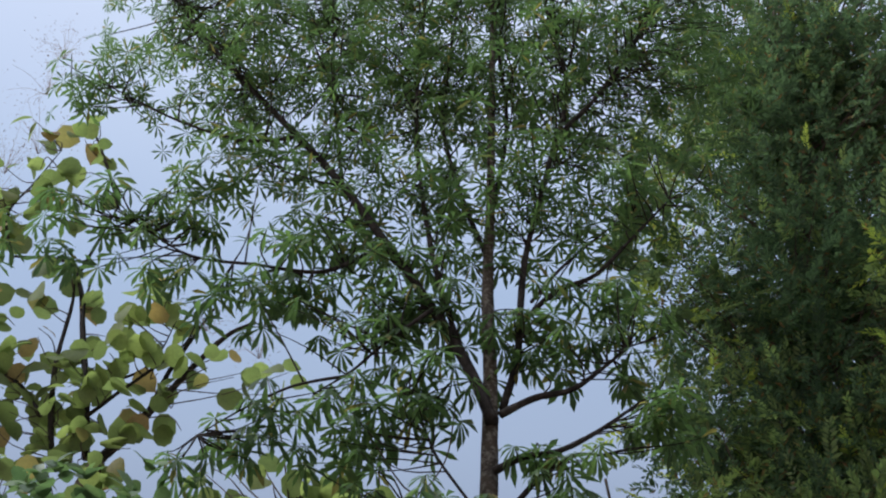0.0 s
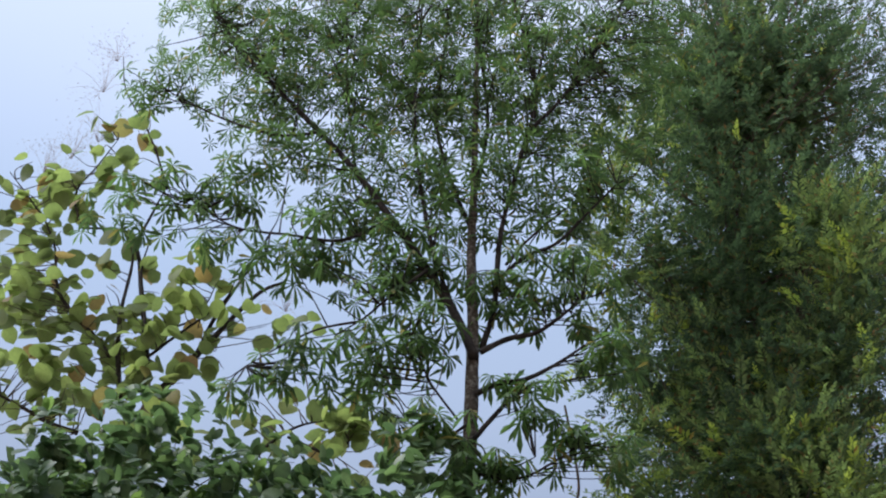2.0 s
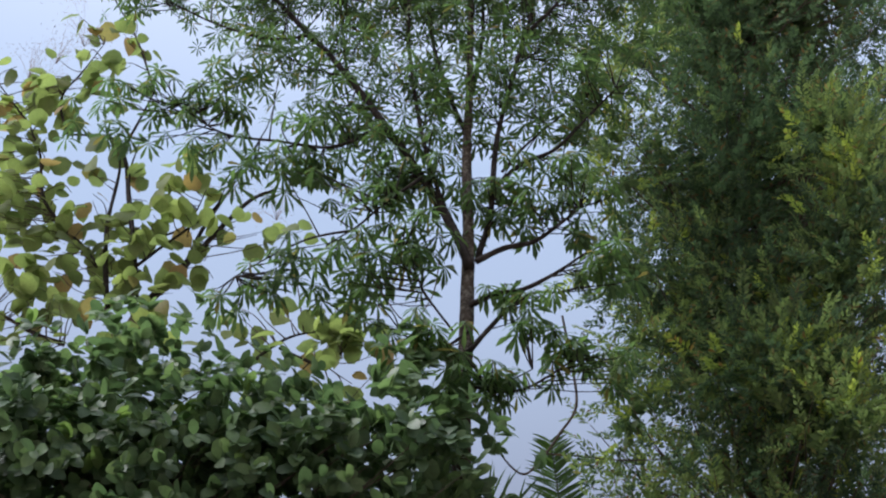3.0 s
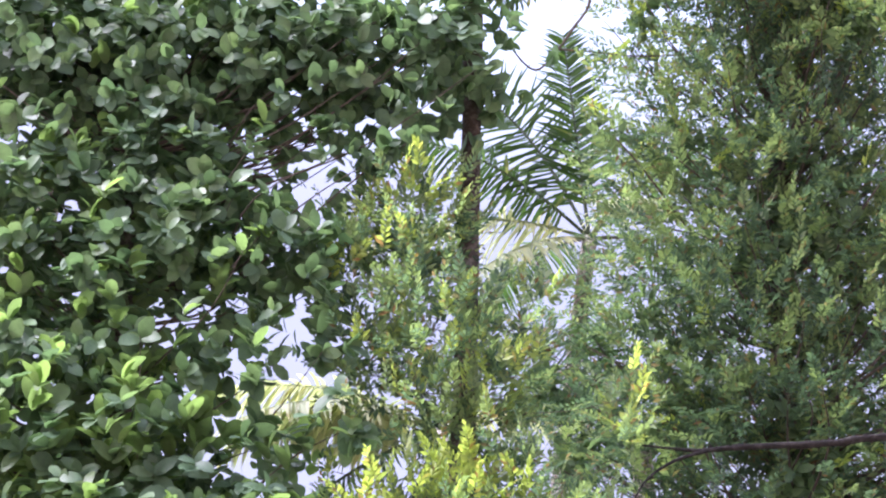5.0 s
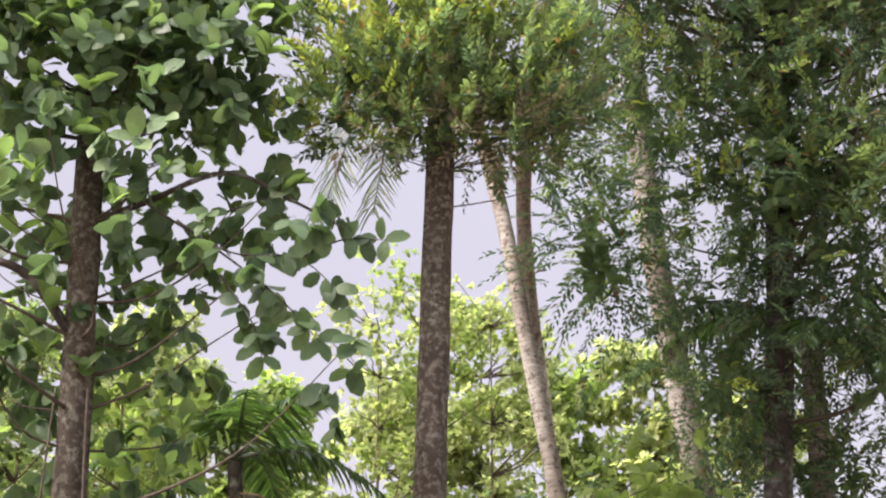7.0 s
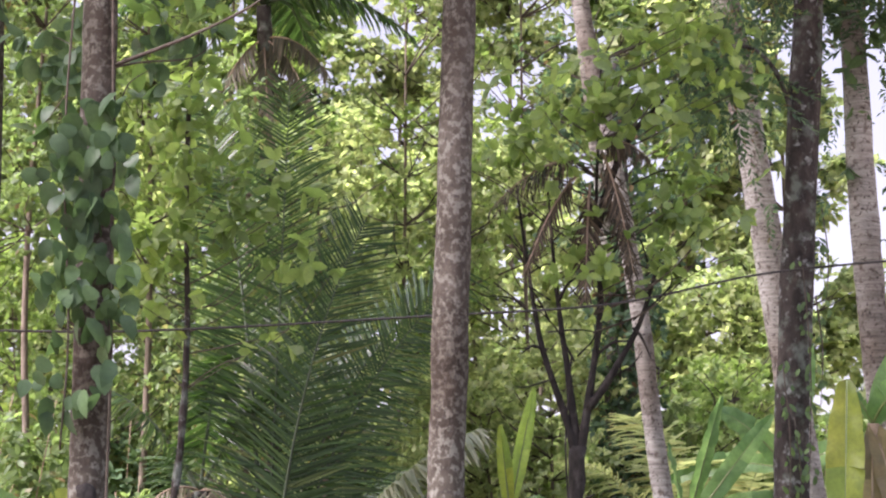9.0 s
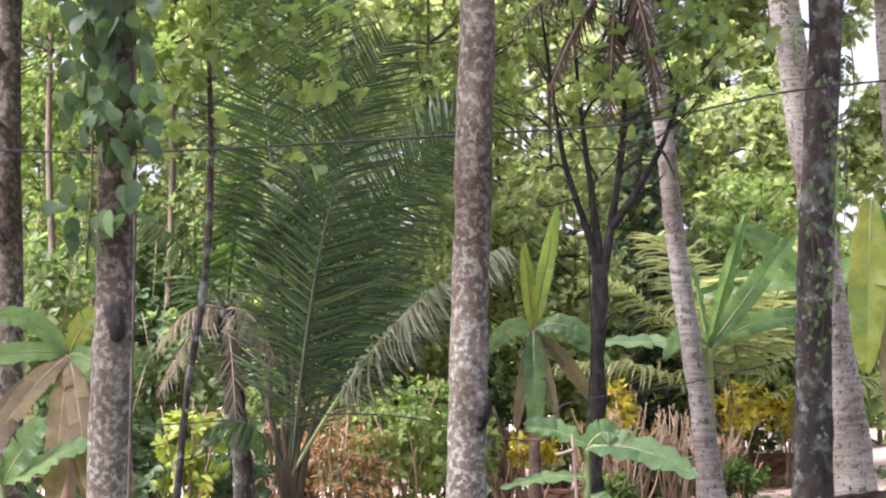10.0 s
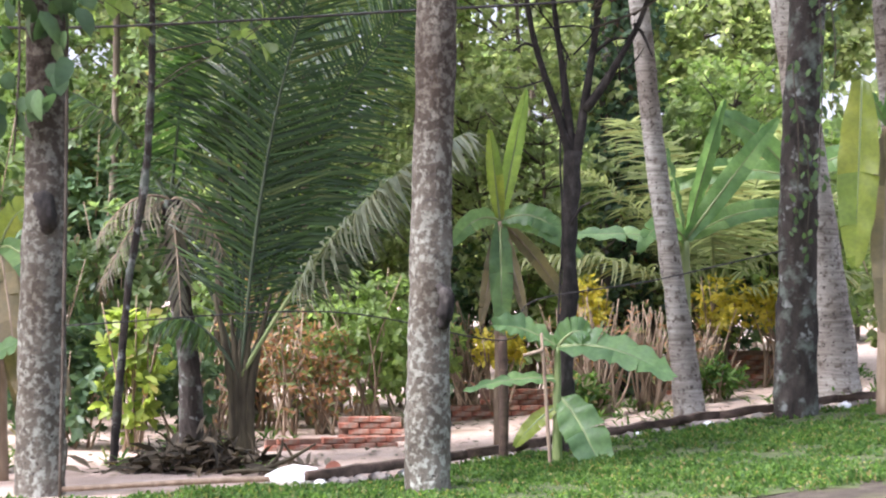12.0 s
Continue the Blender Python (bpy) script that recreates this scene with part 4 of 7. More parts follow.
        blades(pan, SMALL, buds, random_ways(150), random_ways(150), rng.uniform(0.02, 0.045, 150), 0.012)
    part("crown", leaves, "teak", tree, "large round yellow-green leaves", kind="stuff")
    part("twig_work", tw, "twig", tree, kind="stuff")
    part("panicle_work", pan, "panicle", tree, "dry brownish flower heads", kind="stuff")


# ---- dense tree with dark glossy oval leaves ----
def oval_leaved_tree():
    base = (-2.78, 17.0, 0.0)
    tree = thing("oval_leaved_tree", base, "dense tree with glossy oval leaves and a lichened grey trunk", "tree")
    stem = [(-2.79, 17, -0.1), (-2.77, 17, 1.3), (-2.74, 17, 2.8), (-2.74, 17, 5.5), (-2.77, 17, 8.2), (-2.85, 17, 11.5), (-3.0, 17, 14.5), (-3.1, 17, 17)]
    s = Soup()
    tube(s, stem, [0.20, 0.18, 0.165, 0.15, 0.135, 0.115, 0.08, 0.03], 18, 0.04, 12)
    part("trunk", s, "bark_mottled", tree, "grey and brown lichened trunk")
    k = Soup()
    tube(k, [(-2.72, 16.86, 2.0), (-2.69, 16.8, 2.1), (-2.73, 16.8, 2.25), (-2.8, 16.86, 2.3)], [0.03, 0.075, 0.075, 0.03], 8, 0.15, 4)
    part("knot", k, "bark_limb", tree, "dark swollen knot on the trunk")
    dark, young, tw = Soup(), Soup(), Soup()
    masses = [
        ((-3.71, 17.0, 16.1), (1.57, 0.9, 0.95), 430, 0.06), ((-1.83, 16.7, 15.9), (0.87, 0.5, 0.8), 130, 0.04),
        ((-2.39, 16.7, 14.21), (1.08, 0.6, 0.7), 170, 0.12), ((-3.83, 16.7, 14.18), (1.08, 0.6, 0.82), 170, 0.2),
        ((-3.29, 16.7, 13.25), (1.29, 0.6, 0.48), 170, 0.2), ((-1.89, 16.6, 13.34), (0.74, 0.5, 0.47), 60, 0.1),
        ((-4.52, 16.8, 11.79), (0.6, 0.6, 1.43), 150, 0.2), ((-0.99, 16.5, 13.28), (0.31, 0.3, 0.35), 20, 0),
        ((-0.86, 16.5, 14.61), (0.25, 0.25, 0.31), 9, 0), ((-0.28, 16.4, 14.55), (0.28, 0.2, 0.18), 7, 0),
        ((0.23, 16.4, 14.92), (0.25, 0.2, 0.15), 6, 0), ((-0.96, 16.5, 12.29), (0.3, 0.3, 0.4), 13, 0),
        ((-1.7, 16.5, 12.09), (0.36, 0.3, 0.34), 12, 0.1), ((-2.64, 16.6, 10.53), (1.08, 0.5, 0.67), 110, 0.35),
        ((-3.25, 16.6, 9.22), (0.66, 0.5, 0.65), 70, 0.4), ((-1.91, 16.5, 9.75), (0.61, 0.4, 0.45), 40, 0.15),
        ((-2.75, 16.6, 12.2), (0.9, 0.5, 0.52), 90, 0.35), ((-3.75, 16.6, 12.0), (0.59, 0.5, 0.57), 70, 0.35),
        ((-2.13, 16.5, 11.21), (0.64, 0.4, 0.25), 34, 0.5), ((-3.3, 16.5, 10.9), (0.86, 0.5, 0.5), 80, 0.5),
        ((-0.91, 16.4, 10.99), (0.46, 0.25, 0.17), 7, 0.6), ((-1.46, 16.5, 10.51), (0.45, 0.3, 0.33), 11, 0.3),
        ((-2.62, 16.5, 10.21), (1.01, 0.5, 0.49), 80, 0.35), ((-3.25, 16.9, 8.63), (0.61, 0.4, 0.57), 34, 0.1),
        ((-3.19, 16.8, 7.28), (0.48, 0.4, 0.51), 30, 0.25), ((-2.04, 16.8, 8.66), (0.66, 0.4, 0.43), 34, 0.1),
        ((-2.01, 16.9, 7.69), (0.65, 0.4, 0.37), 30, 0.2), ((-2.98, 16.9, 6.0), (0.53, 0.4, 0.64), 34, 0.1),
        ((-2.18, 17.2, 6.59), (0.38, 0.4, 0.51), 18, 0.3), ((-0.65, 16.4, 11.31), (0.23, 0.2, 0.22), 7, 0.3),
        ((-3.37, 17.0, 16.0), (1.38, 0.6, 0.72), 210, 0.05), ((-5.08, 17.0, 16.2), (1.04, 0.8, 0.85), 120, 0.05),
        ((-0.66, 16.7, 15.6), (0.47, 0.4, 0.48), 44, 0), ((-1.71, 16.8, 15.94), (0.74, 0.5, 0.48), 60, 0.1),
        ((0.25, 16.6, 15.8), (0.4, 0.4, 0.63), 36, 0), ((-0.85, 16.6, 15.94), (0.57, 0.4, 0.48), 62, 0), ((0.19, 16.5, 15.96), (0.54, 0.4, 0.56), 40, 0), ((0.79, 16.5, 15.57), (0.4, 0.3, 0.31), 9, 0),
        ((-3.13, 16.8, 17.77), (0.54, 0.4, 0.32), 44, 0.03), ((-4.13, 16.8, 17.48), (0.42, 0.4, 0.25), 26, 0.03), ((-0.07, 16.6, 17.03), (0.42, 0.3, 0.45), 30, 0.03), ((-1.59, 16.7, 17.01), (0.35, 0.3, 0.33), 22, 0.03),
    ]
    masses += [((-3.9, 16.4, 9.0), (1.3, 1.2, 1.6), 90, 0.3), ((-2.0, 16.4, 8.9), (1.0, 0.8, 0.8), 36, 0.15), ((-0.8, 16.4, 8.35), (0.6, 0.4, 0.38), 8, 0.0), ((-1.2, 16.4, 7.9), (0.5, 0.4, 0.4), 7, 0.0), ((-3.5, 16.4, 7.4), (0.9, 0.6, 1.0), 34, 0.4), ((-2.1, 16.4, 8.75), (0.65, 0.5, 0.8), 14, 0.3), ((-1.55, 16.5, 9.7), (0.75, 0.5, 0.75), 22, 0.3), ((-2.2, 16.4, 6.9), (0.5, 0.4, 0.6), 9, 0.4), ((-3.3, 16.5, 6.4), (0.5, 0.4, 0.6), 10, 0.4), ((-0.35, 16.4, 7.0), (0.28, 0.3, 0.28), 6, 0.0)]
    for c, r, n, bright in masses:
        hang = 0.3 if c[2] > 8.6 else 0.8
        size = 0.215 if c[2] > 12.5 else 0.225
        n = int(n * (1.25 if c[2] > 9.5 else 0.85))
        if c[2] < 8.9 and abs(c[0] + 2.75) < 0.8:
            c = (c[0], c[1] + 0.7, c[2])
        pos, out = cloud(n, c, np.array(r) * 1.1)
        low = rng.random(n) < bright
        rosettes(dark, ROUND, pos[~low], unit(out[~low] + UP * (0.6 - hang)), 6, size, 0.6, 1.0, hang)
        rosettes(young, ROUND, pos[low], unit(out[low] * 0.4 + UP), 5, size * 1.08, 0.54, 0.75, 0.0)
        branches_to(tw, stem, pos[::16], 0.02, 0.004, 5, 0.3)
    hang = Soup()
    tube(hang, [(-2.74, 17, 8.6), (-2.2, 16.7, 8.7), (-1.5, 16.5, 8.9), (-0.9, 16.4, 8.6), (-0.35, 16.4, 8.3)], [0.04, 0.03, 0.022, 0.015, 0.008], 7, 0.05, 6)
    tube(hang, [(-2.74, 17, 7.4), (-3.2, 16.8, 8.0), (-3.7, 16.8, 8.2), (-4.6, 16.8, 8.4)], [0.05, 0.045, 0.035, 0.02], 7, 0.05, 6)
    for pts, n in [([(-2.2, 16.5, 8.6), (-1.45, 16.4, 8.12), (-0.8, 16.4, 8.05), (-0.27, 16.4, 7.5)], 22), ([(-1.9, 16.4, 8.4), (-1.1, 16.4, 7.8), (-0.8, 16.4, 7.5), (-0.62, 16.4, 7.3)], 20), ([(-0.85, 16.4, 8.06), (-0.45, 16.4, 8.25), (-0.08, 16.4, 8.25)], 11), ([(-1.7, 16.4, 8.4), (-1.2, 16.4, 8.6), (-0.9, 16.4, 8.75)], 9), ([(-1.5, 16.4, 7.9), (-1.2, 16.4, 7.45), (-1.1, 16.4, 7.1)], 10)]:
        line = tube(hang, pts, [0.012, 0.009, 0.006, 0.003], 5, 0.05, 6)
        f = rng.uniform(0.22, 1.0, n) * (len(line) - 1)
        pos = np.stack([np.interp(f, np.arange(len(line)), line[:, k]) for k in range(3)], -1)
        blades(dark, ROUND, pos, unit(random_ways(n) * np.array([1, 0.4, 0.7]) - UP * 0.45), unit(np.array([0, -1.0, 0.3]) + 0.6 * random_ways(n)), rng.uniform(0.17, 0.24, n), rng.uniform(0.11, 0.15, n))
    part("limb", hang, "bark_dark", tree)
    part("crown", dark, "oval", tree, "dark glossy oval leaves", kind="stuff")
    part("young_foliage", young, "young", tree, "light green young leaves", kind="stuff")
    part("twig_work", tw, "twig", tree, kind="stuff")


# ---- big dark tree with feathery foliage ----
def feathery_tree():
    base = (3.67, 20.3, 0.33)
    tree = thing("feathery_tree", base, "large dark tree with fine feathery foliage and hanging boughs", "tree")
    stem = [(3.67, 20.3, 0.2), (3.69, 20.3, 1.6), (3.72, 20.3, 3.0), (3.85, 20.3, 5.2), (4.12, 20.3, 9.5), (4.28, 20.3, 14), (4.6, 20.4, 19), (4.9, 20.5, 25), (5.1, 20.6, 30)]
    s = Soup()
    tube(s, stem, [0.21, 0.185, 0.175, 0.165, 0.15, 0.13, 0.11, 0.07, 0.03], 16, 0.04, 12)
    part("trunk", s, "bark_dark", tree, "dark trunk with pale lichen flecks")
    b = Soup()
    tube(b, [(7.0, 18.6, 12.5), (5.8, 18.3, 12.35), (4.82, 18.1, 12.2), (4.1, 18, 12.05), (3.3, 18, 12.0), (2.85, 18, 11.95), (2.28, 18, 12.0)], [0.070, 0.055, 0.043, 0.038, 0.031, 0.022, 0.009], 9, 0.10, 8)
    tube(b, [(2.95, 18, 11.95), (2.6, 17.95, 11.8), (2.3, 17.9, 11.55), (2.1, 17.9, 11.2)], [0.022, 0.018, 0.014, 0.006], 7, 0.05, 5)
    part("limb", b, "bark_limb", tree, "bare dark horizontal limb")
    b = Soup()
    tube(b, [(3.88, 20.3, 5.9), (3.6, 20.1, 6.6), (3.2, 19.9, 6.8), (2.8, 19.8, 6.3)], [0.03, 0.025, 0.018, 0.008], 7, 0.06, 5)
    part("limb", b, "bark_dark", tree, "low drooping bough")
    s = Soup()
    tube(s, [(7.2, 18.6, 0.6), (7.1, 18.6, 6.0), (7.0, 18.6, 12.5), (6.9, 18.8, 19)], [0.17, 0.14, 0.11, 0.04], 12, 0.05, 8)
    part("side_stem", s, "bark_dark", tree)
    leafy, bright, tips, tw, core = Soup(), Soup(), Soup(), Soup(), Soup()
    masses = [
        ((6.1, 20.5, 29.8), (2.0, 1.2, 2.49), 2000, 0.03), ((5.74, 20.5, 25.18), (1.79, 1.2, 2.0), 1500, 0.05),
        ((4.5, 20.3, 23.8), (0.72, 0.9, 1.47), 480, 0.1), ((4.2, 20.2, 21.63), (0.9, 0.9, 1.28), 560, 0.3),
        ((5.21, 19.8, 21.27), (1.26, 0.9, 1.36), 560, 0.3), ((4.85, 20.4, 28.08), (0.62, 0.9, 2.51), 500, 0.03),
        ((3.24, 19.8, 27.2), (0.78, 0.4, 0.55), 80, 0.8), ((2.82, 19.7, 24.64), (0.55, 0.4, 0.46), 50, 0.85),
        ((3.11, 19.6, 22.0), (0.68, 0.5, 0.64), 90, 0.7), ((4.3, 19.9, 29.4), (0.5, 0.5, 1.02), 60, 0.3),
        ((3.62, 19.8, 24.21), (0.54, 0.5, 1.02), 90, 0.25), ((3.01, 19.6, 20.61), (0.49, 0.4, 0.71), 50, 0.5),
        ((6.2, 18.9, 24.23), (0.7, 0.4, 0.44), 150, 0.8), ((5.82, 18.9, 21.66), (0.5, 0.5, 1.45), 260, 0.5),
        ((4.87, 18.7, 19.31), (1.0, 0.5, 0.67), 320, 0.6), ((5.44, 19.8, 30.27), (0.63, 0.4, 0.65), 50, 0.8),
        ((6.91, 20.6, 35.78), (2.73, 1.3, 2.22), 700, 0.0), ((4.86, 20.9, 8.63), (0.67, 0.5, 1.01), 40, 0.2),
        ((3.61, 20.9, 8.16), (0.47, 0.5, 0.65), 80, 0.2), ((4.48, 20.9, 7.37), (0.92, 0.5, 0.52), 50, 0.2),
    ]
    masses += [((5.0, 20.2, 19.4), (1.7, 1.4, 2.0), 760, 0.35), ((5.22, 18.6, 18.22), (0.6, 0.5, 0.7), 170, 1.0), ((6.28, 18.6, 22.73), (0.35, 0.4, 1.5), 170, 0.9), ((2.75, 19.3, 19.08), (0.26, 0.4, 0.6), 46, 0.9), ((4.85, 18.8, 19.55), (0.45, 0.4, 0.45), 70, 0.9), ((2.85, 19.4, 25.65), (0.32, 0.4, 0.6), 34, 0.9), ((2.98, 19.4, 23.75), (0.34, 0.4, 0.6), 34, 0.9), ((6.2, 18.7, 23.4), (0.4, 0.4, 0.6), 70, 0.9), ((4.6, 20.1, 16.2), (2.2, 1.5, 2.6), 1600, 0.45), ((3.2, 19.8, 17.3), (0.5, 0.7, 1.4), 90, 0.7), ((2.4, 19.4, 16.9), (0.25, 0.35, 0.8), 24, 1.0), ((2.6, 19.5, 14.6), (0.35, 0.35, 1.1), 50, 0.35),
              ((4.4, 20.0, 12.9), (2.3, 1.5, 2.2), 1250, 0.4), ((3.2, 19.6, 13.9), (0.7, 0.8, 1.4), 170, 0.35), ((4.4, 19.8, 10.3), (2.1, 1.3, 1.7), 850, 0.4), ((2.75, 19.4, 11.0), (0.6, 0.6, 0.8), 90, 0.3), ((2.3, 19.5, 12.8), (0.4, 0.4, 0.7), 50, 0.25), ((1.48, 20.6, 14.44), (0.37, 0.3, 0.59), 60, 0.15), ((1.78, 20.6, 13.37), (0.43, 0.3, 0.5), 70, 0.15), ((6.3, 20.3, 15), (1.6, 1.5, 5.5), 600, 0.6), ((4.5, 20.9, 6.7), (1.3, 0.5, 1.6), 120, 0.4), ((5.3, 19.8, 8.4), (1.1, 0.9, 1.7), 170, 0.3), ((3.6, 20.2, 8.6), (0.8, 0.7, 1.0), 90, 0.1), ((3.05, 19.9, 6.5), (0.45, 0.3, 0.4), 60, 0.0), ((2.75, 19.8, 6.1), (0.25, 0.2, 0.3), 24, 0.0), ((2.1, 19.3, 9.3), (0.5, 0.4, 0.65), 90, 0.0)]
    for c, r, n, share in masses:
        pos, out = cloud(n, c, np.array(r) * 0.85)
        ax = unit(out * 0.9 + UP * 0.15 + 0.5 * random_ways(n))
        # shoots off the undersides take lighter leaves: sunlight put into the colour
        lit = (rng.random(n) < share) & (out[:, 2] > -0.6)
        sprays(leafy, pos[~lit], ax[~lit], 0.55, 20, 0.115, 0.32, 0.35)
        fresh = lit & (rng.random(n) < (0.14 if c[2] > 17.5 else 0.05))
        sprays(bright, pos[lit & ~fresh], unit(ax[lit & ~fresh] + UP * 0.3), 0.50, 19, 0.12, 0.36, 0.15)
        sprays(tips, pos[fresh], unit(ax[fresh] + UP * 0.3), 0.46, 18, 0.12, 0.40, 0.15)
        inner, io = spread(n // 6, c, np.array(r) * 0.75, 0.6)
        rosettes(core, OVAL, inner, unit(io + UP * 0.3), 7, 0.22, 0.42, 1.0, 0.3)
        if c[2] > 11:
            branches_to(tw, stem, pos[::16], 0.03, 0.005, 4, 0.2, 0.25)
    part("inner_foliage", core, "core", tree, "deep green shaded inner leaves", kind="stuff")
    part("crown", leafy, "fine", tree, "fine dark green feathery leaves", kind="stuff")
    part("lit_foliage", bright, "olive", tree, "olive green shoots coloured lighter as if sunlit", kind="stuff")
    part("young_foliage", tips, "tip", tree, "yellow-green young shoots", kind="stuff")
    part("twig_work", tw, "twig", tree, kind="stuff")


# ---- palms ----
def frond_soup(root, way, length, droop, leaf_len, side_tilt=0.35, pairs=46, hang=0.5, twist=0.0, start=0.16, leaf_wide=0.05, rachis=0.03, bow=(0, 0, 0), face=None):
    """A feather frond: an arching midrib with leaflets on both sides."""
    way = unit(way)
    root = np.asarray(root, float)
    t = np.linspace(0, 1, 22)
    pts = root + way * (t * length)[:, None] - UP * (droop * length * t ** 2.2)[:, None] + np.asarray(bow, float) * (length * t ** 3.0)[:, None]
    rib = Soup()
    tube(rib, pts, [rachis, rachis * 0.8, rachis * 0.5, rachis * 0.2], 6, 0, 1, curved=False)
    leaf = Soup()
    f = np.linspace(start, 0.985, pairs)
    pos = np.stack([np.interp(f, t, pts[:, k]) for k in range(3)], -1)
    tan = unit(np.stack([np.interp(f, t, np.gradient(pts[:, k])) for k in range(3)], -1))
    side = unit(np.cross(tan, UP + 1e-3 if face is None else np.asarray(face, float)))
    if twist:
        up = np.cross(side, tan)
        side = unit(side * math.cos(twist) + up * math.sin(twist))
    nor = np.cross(side, tan)
    shape = np.clip(np.minimum((f - start) / 0.18 + 0.45, 1.0) * np.sqrt(np.clip(1.12 - f, 0.05, 1)), 0.25, 1)
    for sgn in (-1, 1):
        d = unit(side * sgn + tan * ((0.25 if face is None else 0.55) + 0.45 * f[:, None]) + nor * side_tilt + 0.10 * random_ways(pairs) - UP * hang * rng.uniform(0.5, 1.4, pairs)[:, None])
        ln = leaf_len * shape * rng.uniform(0.85, 1.12, pairs)
        blades(leaf, DROOPY, pos, d, nor + 0.25 * random_ways(pairs), ln, leaf_wide * rng.uniform(0.8, 1.2, pairs))
    return rib, leaf


DROOPY = (np.array([(-.4, 0, 0), (.4, 0, 0), (-.5, .35, .01), (.5, .35, .01), (-.36, .7, -.05), (.36, .7, -.05), (0, 1, -.17)]),
          np.array([(4, 5, 6)]), np.array([(0, 1, 3, 2), (2, 3, 5, 4)]))


def palm(base, stem, radii, fronds, label, leaf="palm", name="coconut_palm", group="coconut palms", bark="bark_coco"):
    ob = thing(name, base, label, "palm", group)
    if stem:
        s = Soup()
        tube(s, stem, radii, 16, 0.04, 12, 0.018)
        part("trunk", s, bark, ob)
    for f in fronds:
        mat = f.pop("mat", leaf)
        rib, leaves = frond_soup(**f)
        fr = part("frond", leaves, mat, ob)
        fr_rib = new("midrib", rib.mesh("midrib", base))
        fr_rib.data.materials.append(M["dry_stem" if mat == "palm_dead" else ("stalk_dark" if mat == "palm" else "stalk")])
        fr_rib.parent = fr
    return ob


def ring_of_fronds(top, n, length, leaf_len, lift=(0.2, 1.1), droop=(0.3, 0.6), turn=0.0, **more):
    out = []
    for k in range(n):
        a = turn + 2 * math.pi * k / n + rng.uniform(-0.2, 0.2)
        z = lift[0] + (lift[1] - lift[0]) * ((k * 0.618) % 1)
        out.append(dict(root=top, way=(math.cos(a), math.sin(a), z), length=length * rng.uniform(0.85, 1.1), droop=rng.uniform(*droop), leaf_len=leaf_len, **more))
    return out


